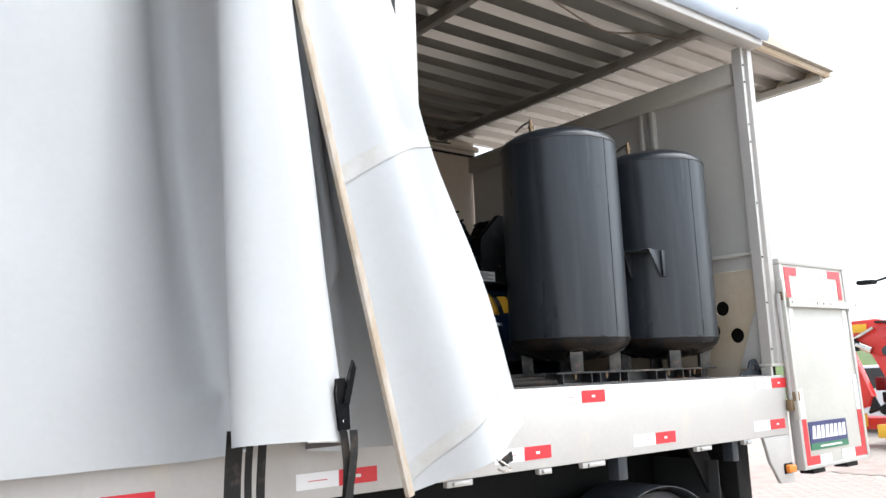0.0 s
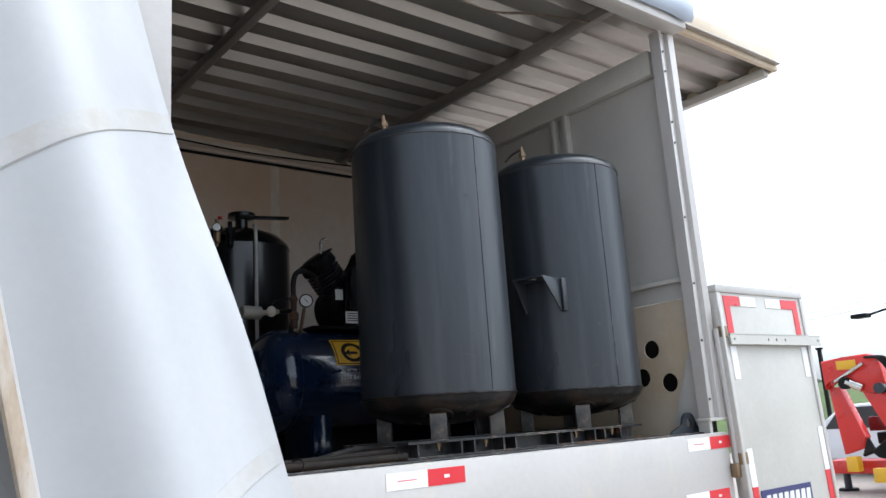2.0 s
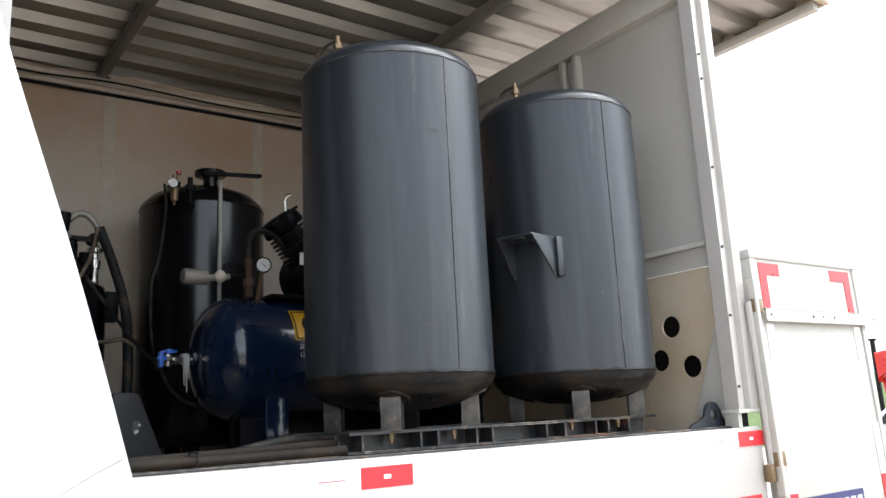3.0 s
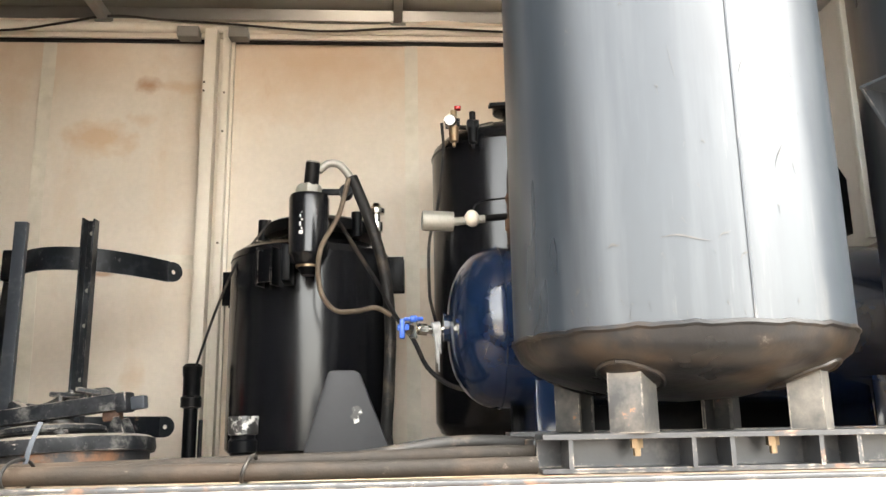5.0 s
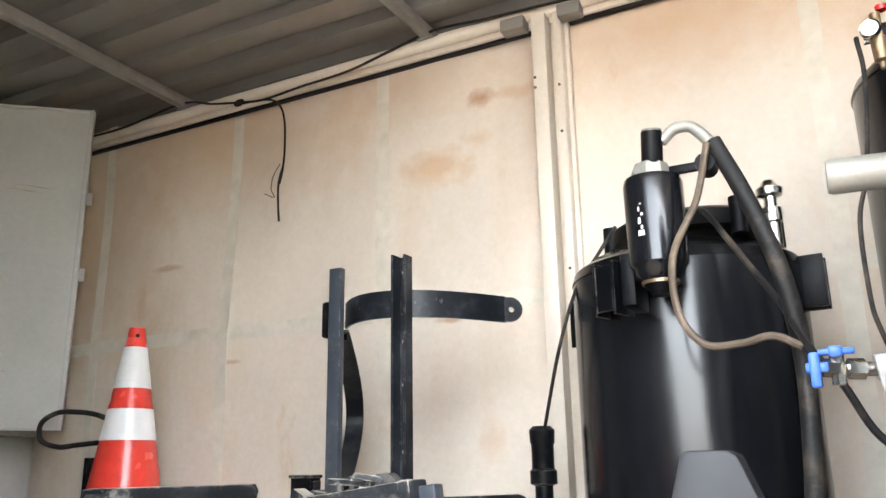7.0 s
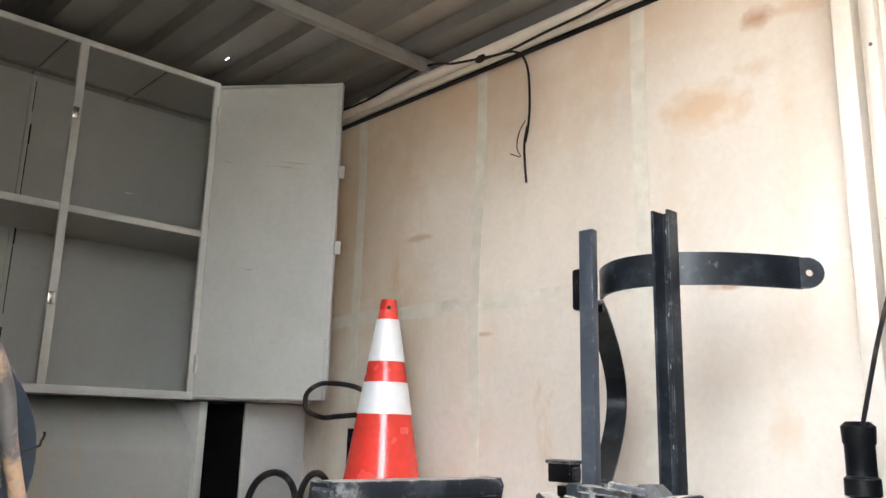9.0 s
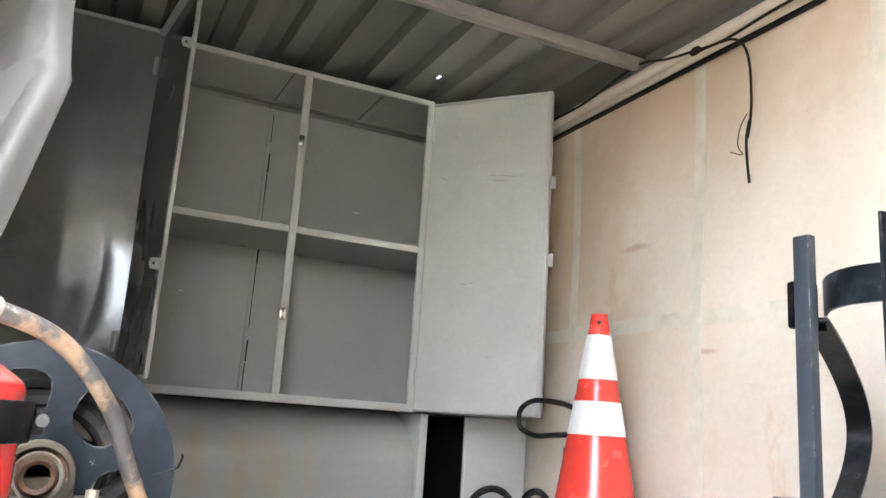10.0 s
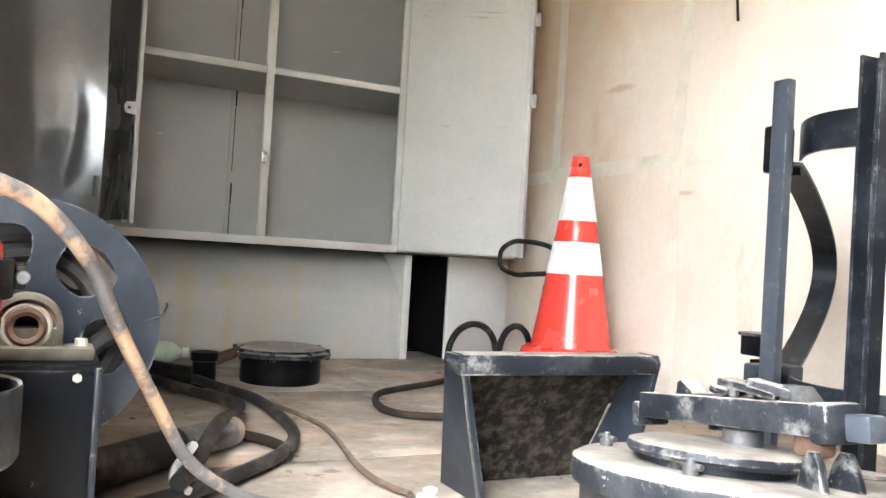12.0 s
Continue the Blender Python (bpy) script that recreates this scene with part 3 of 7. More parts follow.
part("roof_cover", sheet(150, 14, lambda u, v: cover(u, 1 - v), 0.004), M_COVER, rail, "bluish-grey rolled roof cover edge")
part("cover_end", lathe([(0, 0.0), (0.045, 0.0), (0.052, 0.008), (0.045, 0.016), (0, 0.018)], (4.99, 2.725, ROOF + 0.045), (1, 0, 0), 20), M_COVER, rail)
for i in range(17):
    part("rivet", rod((-2 + i * 0.42, 2.70, ROOF + 0.095), (-2 + i * 0.42, 2.685, ROOF + 0.108), 0.006, seg=8), M_CHROME, rail)
b = rod((-0.78, 5.135, ROOF - 0.072), (4.9, 5.135, ROOF - 0.072), 0.024, seg=20)
box(-0.78, 4.9, 5.158, 5.185, ROOF - 0.110, ROOF - 0.050, 0.003, b)
solo("rear_roof_rail", b, M_POST, "dusty cream painted round steel rail along the top of the rear side", "rail", kind="structure")
# black strip stands in for the shadow in the gap under the rail
b = box(-0.78, 4.9, 5.172, 5.204, ROOF - 0.118, ROOF - 0.1105, 0.002)
solo("rail_shadow_strip", b, M_CHASSIS, "thin black strip painted in for the gap shadow under the rear roof rail", "seal", kind="structure")
# overhanging end of the roof
over = thing("roof_overhang", (5.5, 4, ROOF), "beige edged roof overhang beyond the end wall", "roof", kind="structure")
part("fascia_end", box(5.90, 5.925, 2.80, 5.24, ROOF - 0.02, ROOF + 0.105, 0.006), M_BULK_TAN, over)
part("fascia_side", box(5.02, 5.925, 2.772, 2.80, ROOF - 0.02, ROOF + 0.105, 0.006), M_BULK_TAN, over)
part("edge_bar", box(5.84, 5.885, 2.81, 5.2, ROOF - 0.05, ROOF - 0.004, 0.004), M_GREY_FRAME, over)

# closed front part of the body, beyond the front wall
part_front = thing("front_section", (-1.6, 4.0, DECK), "plain closed front part of the truck body", "truck body", kind="structure")
part("rear_panel", box(-2.6, -0.62, 5.222, 5.26, 1.15, ROOF), M_BODY, part_front)
part("front_panel", box(-2.64, -2.60, 2.74, 5.24, 1.15, ROOF), M_BODY, part_front)
part("roof_panel", box(-2.64, -0.67, 2.80, 5.24, ROOF + 0.002, ROOF + 0.03), M_GREY_FRAME, part_front)
part("deck_panel", box(-2.6, -0.66, 3.12, 5.20, DECK - 0.04, DECK), M_CHASSIS, part_front)

# rear tarp wall with welded seams
def tarp_y(x, z):
    return BACK + 0.012 * math.sin(x * 3.7 + z * 1.3) + 0.008 * math.sin(x * 9.1 - z * 4.0) + 0.01 * noise.noise((x * 1.5, 0, z * 1.5))


tarp = thing("wall_rear", (2, BACK, DECK), "beige truck curtain seen from inside, stained and wavy, upper part tinted as shade", "wall", kind="structure")
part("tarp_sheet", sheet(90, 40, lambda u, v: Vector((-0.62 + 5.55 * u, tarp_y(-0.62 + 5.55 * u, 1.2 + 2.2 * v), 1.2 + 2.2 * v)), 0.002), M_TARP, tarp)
part("horizontal_seam", sheet(80, 1, lambda u, v: Vector((-0.62 + 5.55 * u, tarp_y(-0.62 + 5.55 * u, 2.205 + 0.06 * v) - 0.004, 2.205 + 0.06 * v)), 0.001), M_TARP_SEAM, tarp, "greenish welded seam band")
for x in (0.03, 0.85, 1.66, 3.29, 4.1):
    part("vertical_seam", sheet(1, 40, lambda u, v: Vector((x - 0.03 + 0.06 * u, tarp_y(x, 1.2 + 2.2 * v) - 0.005, 1.2 + 2.2 * v)), 0.001), M_TARP_SEAM, tarp)

# double rear stud with hat plates
stud = thing("rear_post", (2.41, 5.15, DECK), "double-profile cream painted steel post against the rear curtain", "post", kind="structure")
part("post_flange", box(2.370, 2.424, 5.10, 5.17, DECK, ROOF - 0.09, 0.004), M_POST, stud)
part("post_flange", box(2.448, 2.478, 5.12, 5.17, DECK, ROOF - 0.09, 0.004), M_POST, stud)
part("post_web", box(2.358, 2.490, 5.17, 5.20, DECK, ROOF - 0.05, 0.004), M_POST, stud)
part("top_plate", box(2.25, 2.345, 5.09, 5.15, ROOF - 0.135, ROOF - 0.085, 0.004), M_ROOFBAR, stud)
part("top_plate", box(2.475, 2.56, 5.09, 5.15, ROOF - 0.135, ROOF - 0.085, 0.004), M_ROOFBAR, stud)
for x, y, z in ((2.378, 5.10, 3.02), (2.378, 5.10, 2.98), (2.462, 5.12, 2.80), (2.462, 5.12, 2.98), (2.462, 5.12, 2.30)):
    part("bolt", rod((x, y, z), (x, y - 0.004, z), 0.005, seg=8), M_HOSEBROWN, stud)

# front middle post at the drawn curtain
b = plate([(2.46, 2.87), (2.46, 2.78), (2.555, 2.78), (2.555, 2.87), (2.54, 2.87), (2.54, 2.80), (2.475, 2.80), (2.475, 2.87)], (0, 0, SILL), (1, 0, 0), (0, 1, 0), ROOF - 0.06 - SILL, bevel=0.003)
solo("middle_post", b, M_BODY, "white steel channel post at the open side", "post", kind="structure")

# right end wall
bulk = thing("wall_end", (4.92, 4.0, DECK), "grey sheet-steel end wall with ledge and round holes", "wall", kind="structure")
part("upper_sheet", box(4.91, 4.918, 2.86, 5.21, 2.14, 3.22), M_BULK, bulk)
part("ledge", box(4.88, 4.918, 2.86, 5.21, 2.125, 2.145, 0.003), M_GREY_FRAME, bulk)
part("band", box(4.905, 4.913, 2.86, 5.21, 2.05, 2.125), M_BULK, bulk)
hz = [circle(3.082, 1.845, 0.042), circle(3.003, 1.687, 0.042), circle(3.15, 1.72, 0.042), circle(3.9, 1.8, 0.042)]
part("lower_sheet", holed([(2.86, DECK), (5.21, DECK), (5.21, 2.05), (2.86, 2.05)], hz, (4.915, 0, 0), (0, 1, 0), (0, 0, 1), 0.006), M_BULK_TAN, bulk, "tan-stained lower sheet with cable holes")
# black sheet added behind the holes, in place of the dark inside them
part("hole_shade_sheet", box(4.99, 5.0, 2.9, 5.2, 1.5, 2.05), M_CHASSIS, bulk)
part("top_beam", box(4.865, 4.93, 2.86, 5.21, 3.12, 3.245, 0.006), M_GREY_FRAME, bulk)
for y in (3.42, 3.505, 4.30, 4.40):
    part("stiffener", box(4.872, 4.909, y, y + 0.03, 2.15, 3.12, 0.004), M_GREY_FRAME, bulk)
part("gusset", plate([(2.838, 1.50), (2.990, 1.50), (2.978, 1.53), (2.872, 1.81), (2.838, 1.82)], (4.89, 0, 0), (0, 1, 0), (0, 0, 1), 0.008, bevel=0.002), M_BULK, bulk)

# right corner post
post = thing("corner_post", (4.88, 2.82, SILL), "white painted steel corner post with rusty bolt holes", "post", kind="structure")
b = plate([(4.85, 2.832), (4.85, 2.775), (4.868, 2.775), (4.872, 2.796), (4.914, 2.796), (4.918, 2.775), (4.962, 2.775), (4.962, 2.832), (4.938, 2.832), (4.934, 2.812), (4.868, 2.812), (4.868, 2.832)], (0, 0, 1.522), (1, 0, 0), (0, 1, 0), ROOF - 0.06 - 1.522, bevel=0.003)
part("channel", b, M_BODY, post)
part("foot_plate", box(4.842, 4.968, 2.772, 2.845, 1.508, 1.522, 0.003), M_GREY_FRAME, post)
part("foot_stub", box(4.852, 4.872, 2.785, 2.84, SILL, 1.508), M_GREY_FRAME, post)
part("foot_box", box(4.872, 4.95, 2.815, 2.845, SILL, 1.508), M_CHASSIS, post)
part("lock_bar", tube([(4.955, 2.76, 1.9), (4.96, 2.755, 1.6), (4.965, 2.75, 1.28)], 0.012, 4, 8), M_BODY, post)
part("lock_bracket", box(4.935, 4.985, 2.735, 2.77, 1.27, 1.33, 0.006), M_BRASS, post, "rusty brass-coloured lock bracket")
for z in (1.6, 1.85, 2.1, 2.4, 2.75, 2.85, 3.1, 3.2):
    part("bolt", rod((4.859, 2.776, z), (4.859, 2.769, z), 0.005, seg=8), M_SCUFF, post)

# left end: wall, cabinet, dark panel
left = thing("wall_left", (-0.6, 4, DECK), "grey sheet-steel front wall of the truck body", "wall", kind="structure")
part("wall_sheet", box(-0.83, -0.81, 2.75, 5.24, DECK, ROOF), M_GREY, left)
# the lower sheet bends back under the cabinet
part("lower_sheet", sheet(2, 24, lambda u, v: Vector((-0.315 - 0.26 * max(0.0, (v - 0.55) / 0.45) ** 1.6, 2.80 + 1.80 * u, DECK + 0.503 * v)), 0.006), M_GREYSTREAK, left)
part("sheet_fold", box(-0.330, -0.306, 2.80, 4.60, DECK, DECK + 0.010, 0.003), M_GREYSTREAK, left)
part("slot_edge", box(-0.78, -0.29, 4.605, 4.643, DECK, 1.822, 0.003), M_GREY_FRAME, left)
part("corner_sheet", box(-0.296, -0.29, 4.85, 5.175, DECK, 1.824, 0.002), M_BODY, left)
part("slot_edge", box(-0.302, -0.286, 4.835, 4.85, DECK, 1.824, 0.003), M_GREY_FRAME, left)
# black sheets inside the slot put its deep shade into colour
part("slot_shade_side", box(-0.78, -0.302, 4.852, 4.86, DECK, 1.82), M_CHASSIS, left)
part("slot_shade_side", box(-0.78, -0.30, 4.6435, 4.648, DECK, 1.82), M_CHASSIS, left)
part("slot_shade_back", box(-0.79, -0.78, 4.55, 5.1, DECK, 1.82), M_CHASSIS, left)

def dent(y, z):
    d = 0.0
    for cy, cz, a, sy, sz in ((3.005, 2.39, 0.0045, 0.055, 0.11), (3.04, 2.20, 0.0022, 0.06, 0.06), (3.10, 2.20, -0.0015, 0.06, 0.20), (2.85, 2.9, 0.004, 0.15, 0.3)):
        d += a * math.exp(-((y - cy) / sy) ** 2 - ((z - cz) / sz) ** 2)
    # the sheet is buckled towards the fold at the door's hinge
    d += 0.068 * max(0.0, y - (3.135 + 0.02 * math.sin(z * 9))) * math.exp(-((z - 2.24) / 0.27) ** 4)
    return d


part("shaded_sheet", sheet(60, 60, lambda u, v: Vector((-0.25 + dent(2.69 + 0.57 * u, 1.84 + 1.5 * v), 2.69 + 0.57 * u, 1.84 + 1.5 * v)), 0.004), M_PANEL_SHADED, left, "glossy dented grey sheet panel beside the cabinet, darkened for shade")

part("panel_rim", box(-0.262, -0.240, 2.69, 3.245, 3.335, 3.352, 0.003), M_GREY_FRAME, left)


def cabinet():
    c = thing("wall_cabinet", (-0.42, 3.89, 1.84), "grey sheet-steel wall cabinet with open doors and empty compartments", "cabinet")
    y0, y1, z0, z1, x0, x1 = 3.25, 4.545, 1.83, 3.335, -0.80, -0.264
    yb = 5.19
    part("back", box(x0, x0 + 0.006, y0, yb, z0, z1), M_GREY, c)
    part("top", box(x0 + 0.006, x1 - 0.002, y0, yb, z1 - 0.008, z1), M_GREY, c)
    part("bottom", box(x0 + 0.006, x1 - 0.002, y0, yb, z0, z0 + 0.008), M_GREY, c)
    part("side", box(x0 + 0.006, x1 - 0.002, y0, y0 + 0.006, z0 + 0.008, z1 - 0.008), M_GREY, c)
    part("side", box(x0 + 0.006, x1 - 0.002, yb - 0.006, yb, z0 + 0.008, z1 - 0.008), M_GREY, c)
    part("front_panel", box(x1 - 0.010, x1 - 0.003, y1, yb, z0 + 0.008, z1 - 0.008), M_GREY, c)
    part("shelf", box(x0 + 0.006, x1 - 0.004, y0 + 0.006, yb - 0.006, 2.575, 2.583), M_GREY, c)
    for y in (3.858, 4.305):
        part("top_rib", box(x0 + 0.012, x1 - 0.006, y - 0.012, y + 0.012, z1 - 0.013, z1 - 0.0085, 0.001), M_GREY, c)
        part("rib_gap", box(x0 + 0.012, x1 - 0.006, y - 0.016, y - 0.0125, z1 - 0.0105, z1 - 0.0085), M_CHASSIS, c)
    part("back_seam", box(x0 + 0.006, x0 + 0.012, 3.850, 3.870, z0 + 0.01, z1 - 0.01, 0.002), M_GREY, c)
    for k in range(9):
        za = z0 + 0.03 + k * 0.16
        part("seam_gap", box(x0 + 0.0065, x0 + 0.0125, 3.8702, 3.8702 + (0.004, 0.007, 0.003)[k % 3], za, za + (0.15, 0.10, 0.155)[k % 3]), M_CHASSIS, c)
    b = box(x1 - 0.004, x1 + 0.014, y0, y1, z0 - 0.004, z0 + 0.03, 0.003)
    box(x1 - 0.004, x1 + 0.012, y0, y1, z1 - 0.024, z1 + 0.004, 0.003, b)
    box(x1 - 0.004, x1 + 0.010, y0, y1, 2.566, 2.596, 0.003, b)
    box(x1 - 0.004, x1 + 0.016, 3.888, 3.922, z0 + 0.03, z1 - 0.024, 0.003, b)
    box(x1 - 0.004, x1 + 0.014, y1 - 0.03, y1, z0 + 0.03, z1 - 0.024, 0.003, b)
    box(x1 - 0.004, x1 + 0.014, y0, y0 + 0.03, z0 + 0.03, z1 - 0.024, 0.003, b)
    part("face_frame", b, M_GREY_FRAME, c, "light grey face frame")
    for z in (2.20, 2.99):
        part("catch", box(x1 + 0.016, x1 + 0.03, 3.885, 3.91, z - 0.025, z + 0.025, 0.003), M_CHROME, c)
    for y, z, w in ((3.35, 2.30, 0.03), (3.52, 2.32, 0.02), (4.35, 2.85, 0.035)):
        part("scrape", box(x0 + 0.006, x0 + 0.0075, y, y + w, z, z + 0.004), M_LABELW, c)

    def leaf(hx, hy, fx, fy, zz0, zz1, tab, m):
        d = Vector((fx - hx, fy - hy, 0))
        w = d.length
        mt = Matrix.Translation((hx, hy, 0)) @ Matrix.Rotation(math.atan2(d.y, d.x), 4, "Z")
        thin = hy < 4
        f = lambda u, v: mt @ Vector((u * w, (0.008 if thin else 0.0) + 0.004 * math.sin(v * 7 + u * 3) + (0.014 * math.sin(math.pi * u) * math.exp(-((v - 0.27) / 0.20) ** 2) * (1 + 0.3 * math.sin(v * 31)) + 0.032 * (1 - math.exp(-u / 0.08)) * (1 - u) ** 1.5 * math.exp(-((zz0 + (zz1 - zz0) * v - 2.22 + 0.03 * math.sin(u * 20)) / 0.26) ** 4) if hy < 4 else 0.0), zz0 + (zz1 - zz0) * v))
        dr = part("door", sheet(40, 60, f, 0.004), m, c, "open grey sheet-steel door")
        b = box(w - 0.010, w + 0.010, 0.001 if thin else -0.024, 0.016, zz0, zz1, 0.002, m=mt)
        box(0, w - 0.006, -0.02, 0.008, zz1 - 0.01, zz1, 0.002, b, mt)
        box(0, w - 0.006, -0.02, 0.008, zz0, zz0 + 0.01, 0.002, b, mt)
        part("door_rim", b, M_BODY, dr)
        for z in tab:
            if thin:
                part("latch_tab", holed([(-0.030, -0.018), (0.006, -0.022), (0.006, 0.022), (-0.030, 0.018), (-0.036, 0.0)], [circle(-0.020, 0, 0.006, 10)], mt @ Vector((w + 0.006, 0, z)), mt.to_3x3() @ Vector((0, 1, 0)), (0, 0, 1), 0.003), M_BODY, dr)
            else:
                part("latch_tab", box(w, w + 0.035, -0.004, 0.002, z - 0.03, z + 0.03, 0.002, m=mt), M_BODY, dr)
        for z in (zz0 + 0.15, zz1 - 0.15):
            part("hinge", rod(mt @ Vector((0, -0.012, z - 0.04)), mt @ Vector((0, -0.012, z + 0.04)), 0.009, seg=10), M_GREY_FRAME, dr)

    leaf(-0.248, 4.55, 0.204, 4.935, 1.834, 3.318, (2.52, 2.88), M_GREY_FRAME)
    mt = Matrix.Translation((-0.248, 4.55, 0)) @ Matrix.Rotation(math.atan2(0.385, 0.452), 4, "Z")
    for u0, u1, z in ((0.26, 0.42, 2.905), (0.30, 0.47, 2.925), (0.05, 0.10, 2.93), (0.33, 0.36, 2.08), (0.18, 0.26, 2.42)):
        f = lambda u, v: mt @ Vector((u0 + (u1 - u0) * u, -0.0095, z + 0.006 * math.sin(u * 4 + z * 9) + 0.006 * (v - 0.5) * math.sin(math.pi * min(max(u, 0.08), 0.92))))
        part("rust_smear", sheet(8, 1, f, 0.0004), M_RUSTSMEAR, c)
    leaf(-0.235, 3.252, 0.33, 3.318, 1.862, 3.33, (2.245, 3.06), M_DOOR_SHADED)
    return c


cabinet()

# ---- side curtain, drawn and gathered ----
TOPS = [(-2.6, 2.735), (-1.0, 2.73), (0.4, 2.735), (1.0, 2.74), (1.42, 2.75), (1.585, 2.97), (1.73, 2.90), (1.645, 2.56), (1.73, 2.505), (1.815, 2.55), (1.835, 2.72), (1.79, 2.90), (1.88, 2.79), (2.07, 2.86), (2.20, 2.79)]
LOWS = [(-2.6, 2.72), (-1.0, 2.70), (0.4, 2.70), (1.0, 2.69), (1.40, 2.725), (1.70, 2.745), (1.82, 2.67), (1.665, 2.43), (1.80, 2.365), (1.96, 2.395), (2.06, 2.56), (2.04, 2.74), (2.12, 2.70), (2.24, 2.74), (2.36, 2.70)]
LOWZ = [1.31, 1.31, 1.31, 1.31, 1.31, 1.31, 1.33, 1.36, 1.365, 1.355, 1.33, 1.31, 1.30, 1.30, 1.30]


def curve_pt(curve, u):
    k = u * (len(curve) - 1)
    i = min(int(k), len(curve) - 2)
    return curve[i].lerp(curve[i + 1], k - i)


def make_curtain():
    nt = 16
    tops = spline([(x, y, 0) for x, y in TOPS], nt)
    lows = spline([(x, y, z) for (x, y), z in zip(LOWS, LOWZ)], nt)

    def ridge(z):
        return np.interp(z, [1.45, 1.72, 1.92, 2.126, 2.225, 2.255, 2.344, 2.6, 3.33], [0, 0.10, 0.167, 0.197, 0.214, 0.205, 0.189, 0.165, 0.02])

    def smooth(k):
        k = max(0.0, min(1.0, k))
        return k * k * (3 - 2 * k)

    def f(u, v):
        a, b = curve_pt(tops, u), curve_pt(lows, u)
        w = v ** (0.9 + 1.5 * math.exp(-((u - 0.39) / 0.045) ** 2))
        x, y = a.x + (b.x - a.x) * w, a.y + (b.y - a.y) * w
        z = 3.33 + (b.z - 3.33) * v
        s = 0.010 * noise.noise((x * 1.8, y * 3, z * 0.9)) + 0.006 * noise.noise((x * 5, 3.1, z * 3))
        s += math.exp(-((u - 0.929) / 0.025) ** 2) * 0.07 * max(0.0, min(1.0, (z - 1.9) / 0.6))
        # a fold pinched to a corner half-way up
        pinch = math.exp(-((z - 2.23) / 0.05) ** 2)
        s += math.exp(-((u - 0.786) / (0.028 - 0.010 * pinch)) ** 2) * ridge(z)
        s += 0.018 * math.exp(-((u - 0.80) / 0.012) ** 2) * math.exp(-((z - 2.05) / 0.25) ** 2) - 0.014 * pinch * math.exp(-((u - 0.765) / 0.012) ** 2)
        if 0.786 < u < 0.90:
            # from the ridge back: a light strip, a valley, and the next fold standing over it
            ca, cb = curve_pt(tops, 0.786), curve_pt(lows, 0.786)
            back = ca.y + (cb.y - ca.y) * w + ridge(z) - (y + s)
            lower = smooth((2.24 - z) / 0.05)
            x += (0.010 + 0.012 * lower) * math.exp(-((back - 0.03) / 0.022) ** 2) - (0.012 + 0.030 * lower) * math.exp(-((back - 0.085 + 0.03 * (1 - lower)) / 0.026) ** 2)
            x += 0.045 * smooth((back - 0.125 + 0.40 * max(-0.1, z - 2.18)) / 0.022) * smooth((u - 0.786) / 0.006) + 0.009 * math.exp(-((z - 2.228 - 0.1 * back) / 0.016) ** 2) * math.exp(-(back / 0.07) ** 2)
        if x < 1.3:
            s += -0.03 * math.exp(-((x - 0.5 - 0.3 * (1.9 - z)) / 0.12) ** 2 - ((z - 1.75) / 0.25) ** 2)
        y += s
        if z < 1.5:
            y = min(y, 2.76)
        return Vector((x, y, z))

    c = thing("side_curtain", (1.2, 2.6, 1.3), "light grey-white truck side curtain drawn open in soft folds", "curtain")
    b = sheet(480, 84, f, 0.0015)
    half = 480 * 84
    b.faces.ensure_lookup_table()
    b.normal_update()
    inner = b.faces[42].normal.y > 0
    # inside faces and the gathered folds take the cloth darkened for shade
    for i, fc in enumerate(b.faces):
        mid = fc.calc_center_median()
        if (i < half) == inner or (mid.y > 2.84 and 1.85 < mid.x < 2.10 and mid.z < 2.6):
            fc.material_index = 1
    part("curtain_sheet", b, [M_CURTAIN, M_CURTAIN_SHADED], c, smooth=80)
    part("hem", tube([f(0.59, 1.0), f(0.615, 1.0), f(0.645, 1.0), f(0.677, 1.0)], 0.004, 8, 6), M_CURTAIN_BAND, c)

    # free end with a wooden batten along its edge
    b_top, b_low = Vector((1.80, 2.60, 3.33)), Vector((2.245, 2.49, 1.17))
    mids = [(0.0, 0.0, 0.0), (0.14, -0.075, 0.0), (0.32, -0.07, 0.03), (0.55, 0.045, 0.15)]

    def g(u, v):
        base = b_top.lerp(b_low, v)
        wide = 0.53 + 0.03 * v
        end_x, end_y, end_z = 2.27 + (2.80 - 2.27) * v ** 1.03, 2.765 - 0.225 * v ** 1.15, 3.33 + (1.345 - 3.33) * v
        x = base.x + (end_x - base.x) * u
        y = base.y + (end_y - base.y) * u - math.sin(u * math.pi) * (0.03 + 0.07 * v) + 0.016 * math.sin(u * 9.0 + 0.6) * (0.4 + v)
        z = base.z + (end_z - base.z) * u
        s = 0.007 * noise.noise((x * 3, 7.7, z * 1.4))
        s += 0.02 * math.exp(-((u - 1.0) / 0.12) ** 2) * math.sin(z * 6)
        return Vector((x, y + s, z))

    b = sheet(48, 70, g, 0.0015)
    b.faces.ensure_lookup_table()
    b.normal_update()
    half = 48 * 70
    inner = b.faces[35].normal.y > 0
    # the shaded cloth goes on the inside of the free end too
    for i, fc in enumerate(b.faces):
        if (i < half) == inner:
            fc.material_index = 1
    part("free_end", b, [M_CURTAIN, M_CURTAIN_SHADED], c, smooth=80)
